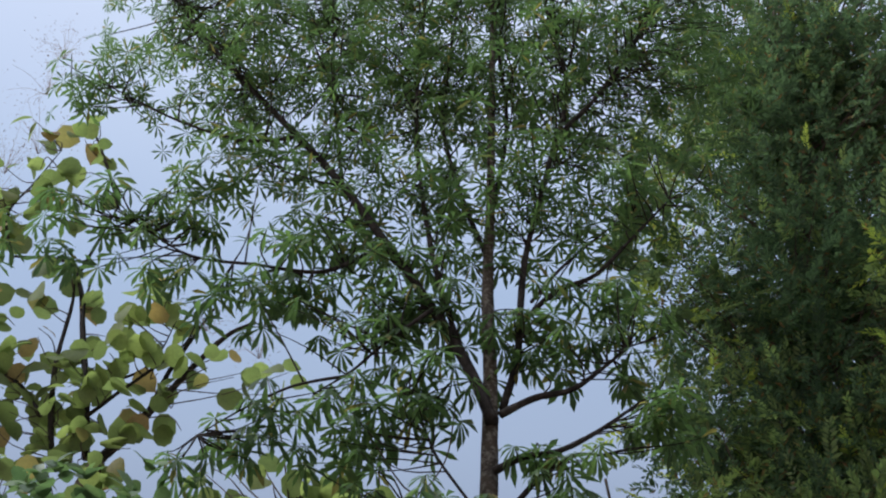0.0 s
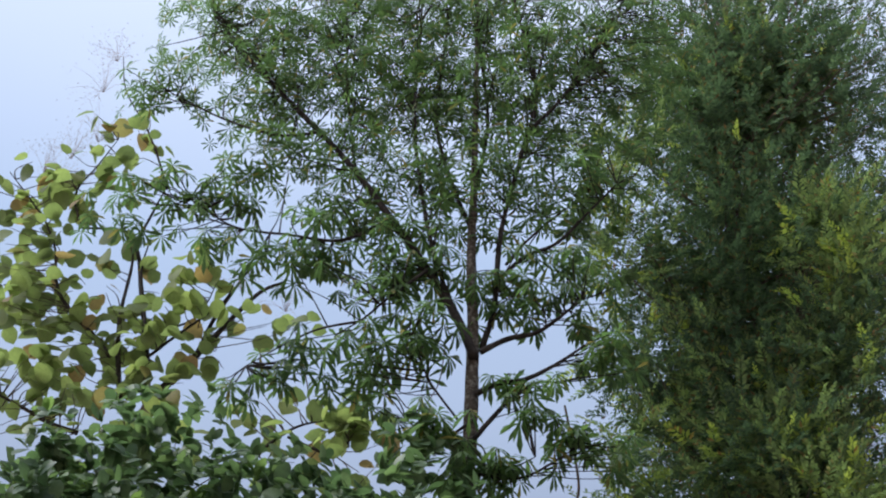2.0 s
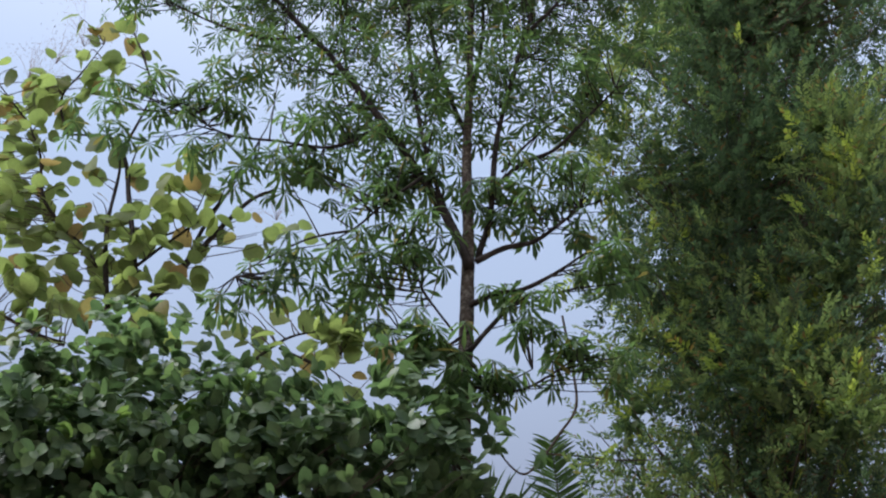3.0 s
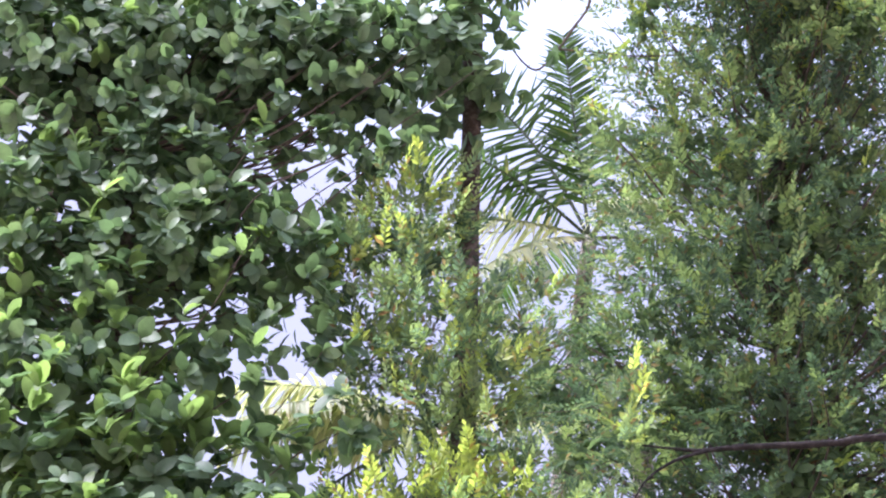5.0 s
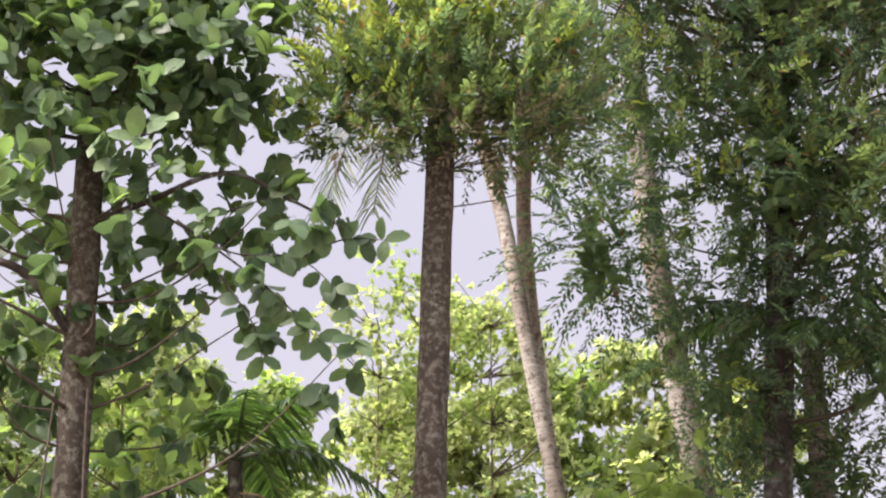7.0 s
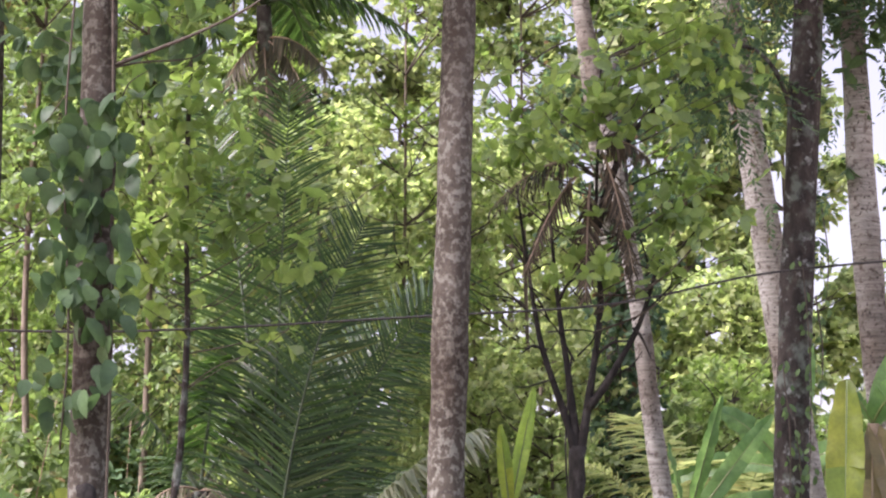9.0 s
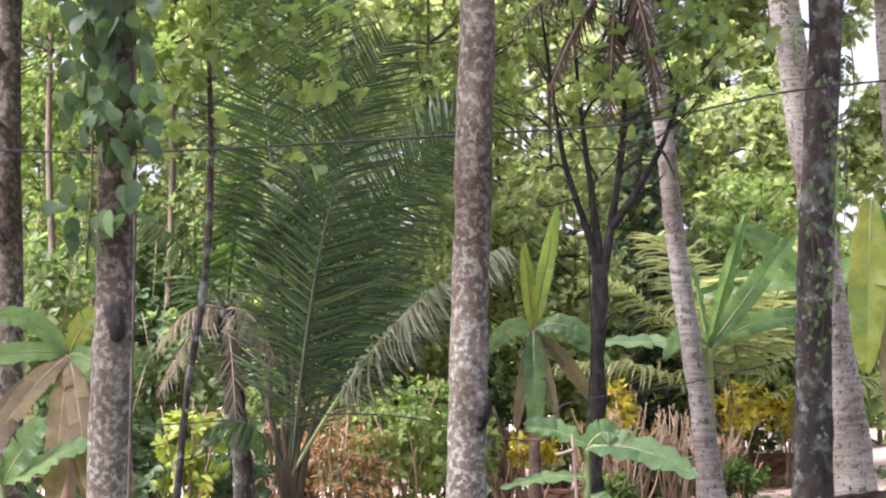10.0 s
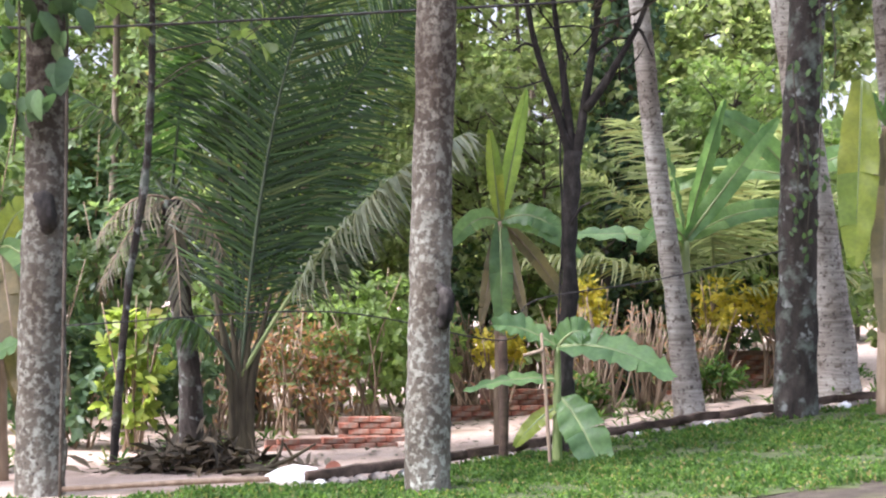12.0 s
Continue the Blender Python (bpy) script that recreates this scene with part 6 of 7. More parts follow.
def forked_tree():
    base = (1.41, 19.0, float(ground_z(1.41, 19.0)))
    ob = thing("forked_tree", base, "slim dark tree forking low, with sparse light green leaves", "tree")
    s = Soup()
    tube(s, [(1.40, 19, 0.0), (1.42, 19, 0.5), (1.41, 19, 0.95), (1.45, 19, 1.5), (1.44, 19, 1.95), (1.49, 19, 2.75)], [0.095, 0.08, 0.07, 0.072, 0.066, 0.08], 12, 0.11, 8)
    part("trunk", s, "bark_limb", ob)
    limbs = [[(1.47, 19, 2.65), (1.34, 19, 3.1), (1.14, 18.95, 3.7), (1.02, 18.9, 4.4), (0.9, 18.8, 5.2)], [(1.48, 19, 2.65), (1.40, 19.05, 3.4), (1.30, 19.1, 4.2), (1.2, 19.1, 5.4)],
             [(1.50, 19, 2.65), (1.60, 18.95, 3.3), (1.70, 18.95, 4.1), (1.66, 18.9, 4.9), (1.72, 18.9, 6.4)], [(1.58, 18.95, 3.1), (1.85, 18.9, 3.5), (2.1, 18.9, 4.0), (2.35, 18.8, 4.9)], [(1.66, 18.9, 4.8), (1.95, 18.8, 5.6), (2.5, 18.7, 6.2)]]
    for pts in limbs:
        b = Soup()
        tube(b, pts, [0.046, 0.032, 0.022, 0.009], 8, 0.08, 6)
        part("limb", b, "bark_limb", ob)
    for foot, tip in [((1.66, 18.95, 3.6), (1.95, 18.85, 3.72)), ((1.15, 18.95, 3.65), (0.95, 18.85, 3.6)), ((1.3, 19.1, 4.1), (1.5, 19.0, 4.35)), ((1.45, 18.95, 2.1), (1.62, 18.85, 2.3)), ((2.0, 18.9, 3.85), (2.15, 18.8, 3.55)), ((1.7, 18.95, 4.3), (1.45, 18.85, 4.75))]:
        b = Soup()
        tube(b, [foot, (np.array(foot) + np.array(tip)) / 2 + np.array([0, 0, 0.05]), tip], [0.018, 0.013, 0.006], 6, 0.1, 4)
        part("side_twig", b, "bark_limb", ob)
    for k in range(26):
        foot = np.array([1.5 + rng.uniform(-0.5, 0.8), 18.9 + rng.uniform(-0.1, 0.1), rng.uniform(3.3, 5.2)])
        tip = foot + np.array([rng.uniform(-0.5, 0.6), rng.uniform(-0.2, 0.1), rng.uniform(-0.1, 0.6)])
        b = Soup()
        tube(b, [foot, (foot + tip) / 2 + rng.normal(0, 0.05, 3), tip], [0.010, 0.008, 0.004], 5, 0.1, 4)
        part("side_twig", b, "bark_limb", ob)
    b = Soup()
    tube(b, [(1.36, 18.9, 0.1), (1.34, 18.88, 1.2), (1.38, 18.88, 2.0), (1.36, 18.9, 2.8), (1.42, 18.9, 3.6)], [0.009] * 5, 5, 0.1, 6)
    part("clinging_root", b, "bark_limb", ob)
    leaves, tw = Soup(), Soup()
    stem = [(1.49, 19, 2.75), (1.6, 18.95, 3.5), (1.68, 18.9, 4.9), (1.72, 18.9, 6.4)]
    for c, r, n in [((1.9, 18.7, 6.0), (1.2, 0.6, 0.9), 90), ((2.5, 18.7, 4.9), (0.7, 0.5, 0.6), 36), ((0.9, 18.7, 5.6), (0.7, 0.5, 0.8), 34), ((1.7, 18.6, 4.4), (0.8, 0.4, 0.5), 24), ((2.6, 18.7, 6.6), (0.8, 0.5, 0.8), 40)]:
        pos, out = spread(n, c, r, 0.6)
        rosettes(leaves, OVAL, pos, unit(out + UP * 0.3), 5, 0.17, 0.55, 1.1, 0.35)
        branches_to(tw, stem, pos[::3], 0.016, 0.004, 4)
    part("crown", leaves, "bright", ob, kind="stuff")
    part("twig_work", tw, "twig", ob, kind="stuff")


def sapling_and_creeper():
    base = (-2.5, 19.0, 0.0)
    ob = thing("thin_sapling", base, "thin crooked sapling with large bright green leaves", "tree")
    s = Soup()
    stem = [(-2.52, 19, -0.05), (-2.47, 19, 0.6), (-2.38, 19, 1.6), (-2.24, 19, 2.5), (-2.18, 19, 3.6), (-2.21, 19, 5.5), (-2.15, 19, 7.6)]
    tube(s, stem, [0.042, 0.036, 0.034, 0.036, 0.03, 0.024, 0.01], 9, 0.12, 9)
    part("trunk", s, "bark_dark", ob)
    lf, tw = Soup(), Soup()
    for c, r, n in [((-2.2, 18.9, 5.8), (0.55, 0.4, 0.9), 60), ((-2.45, 18.8, 4.4), (0.5, 0.4, 0.7), 40), ((-1.75, 18.9, 4.9), (0.5, 0.4, 0.6), 30), ((-2.3, 18.9, 7.3), (0.7, 0.5, 0.8), 60), ((-1.1, 18.6, 4.45), (0.35, 0.3, 0.35), 7), ((-1.35, 18.6, 3.75), (0.3, 0.3, 0.3), 4), ((-1.3, 18.8, 5.3), (0.7, 0.4, 0.5), 14)]:
        pos, out = spread(n, c, r, 0.6)
        rosettes(lf, OVAL, pos, unit(out + UP * 0.3), 4, 0.19, 0.55, 1.0, 0.4)
        branches_to(tw, stem, pos[::3], 0.012, 0.004, 4)
    part("crown", lf, "bright", ob, kind="stuff")
    part("twig_work", tw, "twig", ob, kind="stuff")
    vine = thing("climbing_vine", (-2.6, 16.75, 0.0), "climbing vine with heart-shaped leaves up the grey trunk", "vine")
    v, lf = Soup(), Soup()
    tube(v, [(-2.60, 16.80, 0), (-2.57, 16.80, 1.5), (-2.55, 16.80, 3.2), (-2.58, 16.82, 5), (-2.63, 16.84, 7.0)], [0.014] * 5, 6, 0.1, 8)
    tube(v, [(-2.95, 16.8, 2.6), (-2.90, 16.76, 3.6), (-2.98, 16.78, 5.2), (-2.9, 16.8, 7)], [0.01] * 4, 6, 0.1, 6)
    part("vine_stem", v, "twig", vine)
    second = thing("climbing_vine", (3.72, 20.1, 0.4), "small-leaved creeper hanging on the dark trunk", "vine")
    v2, l2 = Soup(), Soup()
    for dx, dz, ln in [(-0.12, 3.6, 1.5), (0.10, 4.6, 2.0), (0.22, 4.3, 1.1), (-0.02, 3.1, 1.2), (0.3, 5.2, 1.0)]:
        foot = np.array([3.72 + dx, 20.06 - 0.05 * abs(dx), dz])
        line = tube(v2, [foot, foot + np.array([0.05, -0.03, -ln * 0.5]), foot + np.array([0.02, -0.02, -ln])], [0.008, 0.007, 0.004], 5, 0.1, 5)
        k = int(ln * 16)
        at = line[rng.integers(0, len(line), k)] + rng.normal(0, 0.04, (k, 3))
        blades(l2, OVAL, at, unit(random_ways(k) * 0.7 - UP), unit(np.array([0, -1.0, 0.4]) + 0.6 * random_ways(k)), rng.uniform(0.06, 0.12, k), 0.05)
    part("vine_stem", v2, "twig", second)
    part("vine_foliage", l2, "core", second, kind="stuff")
    n = 250
    pos = np.stack([rng.choice([-3.0, -2.62, -2.85, -2.75], n) + rng.normal(0, 0.17, n), 16.72 + rng.normal(0, 0.07, n), rng.uniform(2.9, 5.6, n)], -1)
    keep = rng.random(n) < (pos[:, 2] - 2.2) / 2.6
    pos = pos[keep]
    blades(lf, BROAD, pos, unit(random_ways(len(pos)) * 0.6 - UP * 0.9), unit(np.array([0, -0.8, 0.25]) + 0.7 * random_ways(len(pos))), 0.25 * rng.uniform(0.45, 1.2, len(pos)), 0.15 * rng.uniform(0.7, 1.1, len(pos)))
    part("vine_foliage", lf, "vine", vine, kind="stuff")


# ---- bananas ----
def banana_leaf(root, way, length, width, droop, facing=(0, -1, 0.4), fold=0.25, torn=0.3):
    """A long blade with a thick midrib, split along its side veins."""
    t = np.linspace(0, 1, 19)
    way = unit(way)
    pts = np.asarray(root, float) + way * (t * length)[:, None] - UP * (droop * length * t ** 2)[:, None]
    tan = unit(np.gradient(pts, axis=0))
    side = unit(np.cross(tan, np.asarray(facing, float)))
    nor = np.cross(side, tan)
    w = width * np.clip(np.sin(np.pi * np.clip(t * 0.93 + 0.06, 0, 1)) ** 0.55, 0.06, 1) * 0.5
    leaf, rib = Soup(), Soup()
    for sgn in (-1, 1):
        first, k = 0, 0
        while first < 18:
            last = min(18, first + int(rng.integers(2, 7)) if rng.random() < torn else first + 9)
            idx = np.arange(first, last + 1)
            slip = rng.normal(0, 0.05) * width
            rowsv = []
            for f in (0.0, 0.5, 1.0):
                wave = np.sin(idx * 1.7 + sgn + first) * 0.10 * width * f * f
                rowsv.append(nor[idx] * wave[:, None] + pts[idx] + side[idx] * (sgn * w[idx] * f)[:, None] + nor[idx] * (fold * w[idx] * f * (1.4 - f) + slip * f)[:, None] + tan[idx] * (0.10 * width * f))
            v = np.stack(rowsv, 1)
            n = len(idx)
            i, j = np.meshgrid(np.arange(n - 1), np.arange(2), indexing="ij")
            q = np.stack([i * 3 + j, (i + 1) * 3 + j, (i + 1) * 3 + j + 1, i * 3 + j + 1], -1).reshape(-1, 4)
            leaf.add(v, q)
            first = last
    tube(rib, pts - nor * 0.006, [0.018, 0.014, 0.009, 0.003], 6, 0, 1, curved=False)
    return leaf, rib


def banana(base, height, leaves, label, stem_r=0.07, stem_mat="stalk", lean=(0, 0)):
    base = np.array([base[0], base[1], float(ground_z(base[0], base[1]))])
    ob = thing("banana_plant", base, label, "banana plant", "banana plants")
    top = base + np.array([lean[0], lean[1], height])
    s = Soup()
    tube(s, [base - UP * 0.05, base * 0.5 + top * 0.5, top], [stem_r, stem_r * 0.85, stem_r * 0.5], 10, 0.06, 6)
    part("stalk", s, stem_mat, ob)
    for lf in leaves:
        mat = lf.pop("mat", "banana")
        lf.setdefault("root", (0, 0, 0))
        root = top + np.array(lf.pop("root"))
        blade, rib = banana_leaf(root, **lf)
        b = part("leaf", blade, mat, ob, "yellowing leaf" if mat == "banana_yellow" else ("dry brown leaf" if mat == "banana_dry" else ""))
        r = new("midrib", rib.mesh("midrib", base))
        r.data.materials.append(M["stalk" if mat != "banana_dry" else "dry_stem"])
        r.parent = b


def bananas():
    banana((0.90, 20.2), 2.1, [dict(way=(-0.12, -0.1, 1), length=0.85, width=0.15, droop=0.0, mat="banana_yellow", fold=0.7, torn=0.0), dict(way=(0.20, 0.05, 1), length=1.25, width=0.16, droop=0.0, fold=0.7, torn=0.0, mat="young_banana"),
                               dict(way=(0.0, -0.35, -0.8), length=0.95, width=0.22, droop=0.15, torn=0.1), dict(way=(0.8, -0.3, 0.45), length=0.75, width=0.24, droop=0.7), dict(way=(-0.6, -0.2, 0.35), length=0.55, width=0.2, droop=0.9),
                               dict(way=(-0.18, -0.3, -0.8), length=0.95, width=0.13, droop=0.1, mat="banana_dry", torn=0.8), dict(way=(0.22, -0.3, -0.8), length=0.9, width=0.12, droop=0.1, mat="banana_dry", torn=0.8), dict(way=(0.5, 0.2, -0.4), length=0.9, width=0.16, droop=0.3, mat="banana_dry"), dict(way=(0.5, -0.2, 0.1), length=0.8, width=0.2, droop=0.6)],
           "banana plant with upright young leaves and dry hanging ones", 0.06, "dry_stem")
    banana((1.29, 18.3), 0.98, [dict(way=(-0.85, -0.2, 0.62), length=0.68, width=0.26, droop=0.30, facing=(0, -0.6, 0.8), torn=0.0), dict(way=(0.9, -0.35, 0.18), length=1.0, width=0.34, droop=0.42, facing=(0, -0.7, 0.7), torn=0.2),
                               dict(way=(-1.0, -0.2, 0.12), length=0.8, width=0.17, droop=0.22, facing=(0, -0.5, 0.85), root=(0, 0, -0.27), torn=0.1), dict(way=(0.35, -0.4, -0.35), length=0.62, width=0.36, droop=0.55, root=(0.03, 0, -0.42), torn=0.1),
                               dict(way=(0.5, -0.1, 0.75), length=0.45, width=0.26, droop=0.55, torn=0.1), dict(way=(-0.45, -0.1, -0.2), length=0.4, width=0.15, droop=0.4, root=(0, 0, -0.5), mat="banana_yellow")],
           "young banana plant with broad soft green leaves at the fence", 0.045)
    banana((2.9, 22.2), 1.75, [dict(way=(0.72, -0.1, 1.0), length=1.6, width=0.24, droop=0.03, facing=(0.1, -1, 0.3), torn=0.5), dict(way=(0.30, 0.1, 1.1), length=1.6, width=0.20, droop=0.05, torn=0.4, facing=(0.6, -1, 0.2)), dict(way=(-0.9, -0.2, 0.15), length=1.3, width=0.24, droop=0.12, facing=(0, -0.6, 0.8)),
                              dict(way=(1.0, 0.2, 0.7), length=1.5, width=0.24, droop=0.35, torn=0.7), dict(way=(-0.15, 0.2, 1.0), length=1.1, width=0.16, droop=0.1, facing=(1, -0.6, 0.2)), dict(way=(-0.6, -0.4, 0.9), length=1.0, width=0.22, droop=0.9, torn=0.8)], "tall banana plant with large arching leaves", 0.08)
    banana((4.15, 22.9), 2.3, [dict(way=(-0.7, -0.2, 0.9), length=1.4, width=0.3, droop=0.3), dict(way=(0.15, -0.1, 1.0), length=1.6, width=0.3, droop=0.1), dict(way=(-0.9, 0.1, 0.3), length=1.4, width=0.28, droop=0.4), dict(way=(0.9, -0.2, 0.6), length=1.4, width=0.3, droop=0.4)], "tall banana plant with large arching leaves", 0.08)
    banana((4.33, 19.4), 2.6, [dict(root=(-0.3, -0.3, 0.4), way=(-0.06, -0.1, -1.0), length=1.65, width=0.36, droop=0.0, mat="banana_yellow", torn=0.5, facing=(-0.35, -1, 0.1), fold=0.5), dict(way=(-0.55, -0.3, 1.0), length=0.6, width=0.12, droop=0.3), dict(way=(0.2, -0.4, 0.6), length=1.3, width=0.36, droop=0.8), dict(way=(0.5, 0.1, 1), length=1.5, width=0.4, droop=0.3),
                               dict(way=(-0.1, -0.3, -0.8), length=1.6, width=0.26, droop=0.2, mat="banana_dry", torn=0.9), dict(way=(0.15, -0.3, -0.7), length=1.5, width=0.3, droop=0.2, mat="banana_dry", torn=0.9)], "old banana plant with a yellowing hanging leaf and dry sheaths", 0.11, "dry_stem")
    banana((-3.3, 18.0), 1.9, [dict(way=(-0.6, -0.2, 0.8), length=1.1, width=0.2, droop=0.5), dict(way=(0.35, -0.2, 0.9), length=0.9, width=0.24, droop=0.6, mat="banana_yellow"), dict(way=(-0.9, -0.3, 0.2), length=1.1, width=0.2, droop=0.4),
                              dict(way=(0.15, -0.4, -0.3), length=1.1, width=0.22, droop=0.45, mat="banana_dry", torn=0.9), dict(way=(0.3, -0.4, 0.1), length=1.0, width=0.24, droop=0.8, torn=0.3), dict(way=(-0.35, -0.4, -0.3), length=1.2, width=0.22, droop=0.4, mat="banana_dry", torn=0.9), dict(way=(0.0, -0.45, -0.6), length=1.3, width=0.24, droop=0.3, mat="banana_dry", torn=0.9), dict(way=(0.45, -0.35, -0.5), length=1.1, width=0.2, droop=0.4, mat="banana_dry", torn=0.9), dict(way=(-0.6, -0.35, -0.45), length=1.2, width=0.22, droop=0.3, mat="banana_dry", torn=0.9), dict(way=(0.2, -0.4, -0.8), length=1.4, width=0.2, droop=0.1, mat="banana_dry", torn=0.9)], "ragged banana plant with dry hanging leaves beside the trunk", 0.08, "dry_stem")
    banana((-3.75, 17.4), 0.8, [dict(way=(0.7, -0.2, 0.4), length=0.95, width=0.3, droop=0.1, facing=(0, -0.6, 0.8), torn=0.1), dict(way=(-0.5, -0.2, 0.8), length=0.9, width=0.3, droop=0.4), dict(way=(0.5, -0.2, 0.9), length=0.8, width=0.28, droop=0.2)], "young banana plant with broad green leaves", 0.05)


def stump_palm():
    b = (-1.95, 19.9, 0.0)
    top = (-2.12, 19.9, 2.35)
    fr = [dict(root=top, way=(w, -0.35, z), length=0.75, droop=0.85, leaf_len=0.45, hang=1.6, mat="palm_dead", rachis=0.014, pairs=26, leaf_wide=0.02) for w, z in ((-0.7, 0.3), (-0.4, -0.1), (0.1, -0.3), (0.35, 0.1), (0.7, 0.3))]
    fr += [dict(root=top, way=(w, -0.1, 1.0), length=2.0, droop=0.35, leaf_len=0.6, hang=0.8, rachis=0.02, pairs=36, leaf_wide=0.035) for w in (-0.6, 0.1, 0.5)]
    palm(b, [(-1.92, 19.9, -0.1), (-1.95, 19.9, 0.8), (-2.05, 19.9, 1.6), (-2.12, 19.9, 2.35)], [0.125, 0.10, 0.095, 0.09], fr, "stunted palm with withered grey fronds", name="stunted_palm", group="", bark="bark_dark")


def undergrowth():
    G = "bright green garden bush", "reddish-brown croton shrub with dry leaves", "small yellow-leaved croton shrub in the garden", "tangle of dry stems and withered leaves", "dark green glossy shrub in the undergrowth"
    for x, y, r, h in [(-0.38, 22.7, 0.72, 1.75), (0.1, 23.4, 0.6, 1.45), (-0.9, 23.5, 0.6, 1.8)]:
        shrub("garden_bush", (x, y), r, h, "bright", G[0], 0.10, 0.5, 330, 6)
    for x, y, r, h in [(-1.2, 22.2, 0.5, 1.5), (-1.7, 22.7, 0.45, 1.3), (-0.8, 22.3, 0.4, 1.15), (-1.45, 23.0, 0.5, 1.7)]:
        shrub("croton_shrub", (x, y), r, h, "croton", G[1], 0.085, 0.34, 150, 6, 10, upright=0.6, bare=0.1)
    for x, y, r, h in [(2.0, 23.3, 0.25, 1.5), (3.55, 24.0, 0.40, 1.35), (4.1, 24.2, 0.35, 1.2), (1.05, 23.6, 0.3, 1.0)]:
        shrub("yellow_croton", (x, y), r, h, "yellow", G[2], 0.10, 0.36, 90, 6, 8, bare=0.5)
    for x, y, r, h in [(0.75, 24.6, 0.4, 1.3), (1.35, 24.7, 0.4, 1.3), (1.75, 23.4, 0.35, 1.2), (2.05, 22.5, 0.45, 1.25), (2.6, 22.7, 0.4, 1.15), (3.1, 23.1, 0.35, 0.9), (-1.9, 21.6, 0.4, 0.9), (4.5, 24.9, 0.4, 0.9)]:
        shrub("dry_shrub", (x, y), r, h, "croton", G[3], 0.09, 0.26, 40, 4, 42, upright=1.0, stem_mat="dry_stem")
    for x, y, r, h in [(1.85, 22.3, 0.3, 0.5), (3.35, 22.9, 0.3, 0.5)]:
        shrub("undergrowth_shrub", (x, y), r, h, "grass", "low green weedy shrub among dry stems", 0.12, 0.3, 70, 6, 8, bare=0.1, upright=1.0)
    for x, y, r, h, m in [(-2.55, 20.5, 0.36, 1.5, "tip"), (-3.1, 20.8, 0.5, 1.3, "oval"), (-2.1, 20.9, 0.42, 1.35, "oval"), (-3.6, 21.0, 0.6, 2.2, "oval"), (-2.9, 23.0, 0.8, 2.6, "olive"), (-1.9, 24.2, 0.7, 2.4, "bright"), (-4.4, 22.5, 0.9, 3.4, "olive"), (0.6, 25.0, 0.7, 2.2, "oval"), (1.5, 24.6, 0.6, 1.9, "bright"), (3.2, 25.8, 0.9, 3.0, "back"), (4.9, 25.2, 0.9, 3.2, "bright"),
                          (5.6, 23.4, 0.7, 2.4, "back"), (-0.2, 26.0, 0.9, 3.0, "back"), (2.3, 26.4, 0.8, 3.0, "bright"), (-3.7, 25, 0.9, 3.4, "oval"), (-5.4, 24, 1.0, 3.6, "bright"), (-3.9, 18.6, 0.5, 1.0, "oval"), (-1.0, 25.6, 0.7, 3.2, "oval"), (4.0, 26.5, 0.8, 2.6, "oval")]:
        shrub("undergrowth_shrub", (x, y), r, h, m, G[4] if m == "oval" else "light green leafy shrub in the undergrowth", 0.15, 0.5, int(150 * r * h), 6, 8, bare=0.05)


# ---- the edge of the garden ----
def oriented_box(soup, c, half, turn=0.0, wobble=0.0, tilt=0.0):
    sx = np.array([[-1, -1, -1], [1, -1, -1], [1, 1, -1], [-1, 1, -1], [-1, -1, 1], [1, -1, 1], [1, 1, 1], [-1, 1, 1]], float)
    v = sx * np.asarray(half) + rng.normal(0, wobble, (8, 3))
    ca, sa, ct, st = math.cos(turn), math.sin(turn), math.cos(tilt), math.sin(tilt)
    v = np.stack([v[:, 0] * ct - v[:, 2] * st, v[:, 1], v[:, 0] * st + v[:, 2] * ct], -1)
    v = np.stack([v[:, 0] * ca - v[:, 1] * sa, v[:, 0] * sa + v[:, 1] * ca, v[:, 2]], -1)
    soup.add(v + np.asarray(c), np.array([(0, 3, 2, 1), (4, 5, 6, 7), (0, 1, 5, 4), (1, 2, 6, 5), (2, 3, 7, 6), (3, 0, 4, 7)]))


def beam_mesh(a, b, w, h):
    """A weathered length of squared timber between two places, with uneven, rounded edges."""
    a, b = np.asarray(a, float), np.asarray(b, float)
    n = 14
    t = np.linspace(0, 1, n)
    line = a + (b - a) * t[:, None] + np.stack([np.zeros(n), rng.normal(0, 0.006, n), rng.normal(0, 0.005, n)], -1)
    along = unit(b - a)
    side = unit(np.cross(along, UP))
    prof = np.array([(-1, -.9), (-.93, -1), (.93, -1), (1, -.9), (1, .9), (.93, 1), (-.93, 1), (-1, .9)])
    v = line[:, None] + side * (prof[None, :, 0, None] * w / 2) + UP * (prof[None, :, 1, None] * h / 2) + rng.normal(0, 0.003, (n, 8, 3))
    i, j = np.meshgrid(np.arange(n - 1), np.arange(8), indexing="ij")
    k = (j + 1) % 8
    s = Soup()
    s.add(v, np.stack([i * 8 + j, i * 8 + k, (i + 1) * 8 + k, (i + 1) * 8 + j], -1).reshape(-1, 4), np.array([[7, 6, 5, 4, 3, 2, 1, 0]]), np.array([[(n - 1) * 8 + q for q in range(8)]]))
    return s


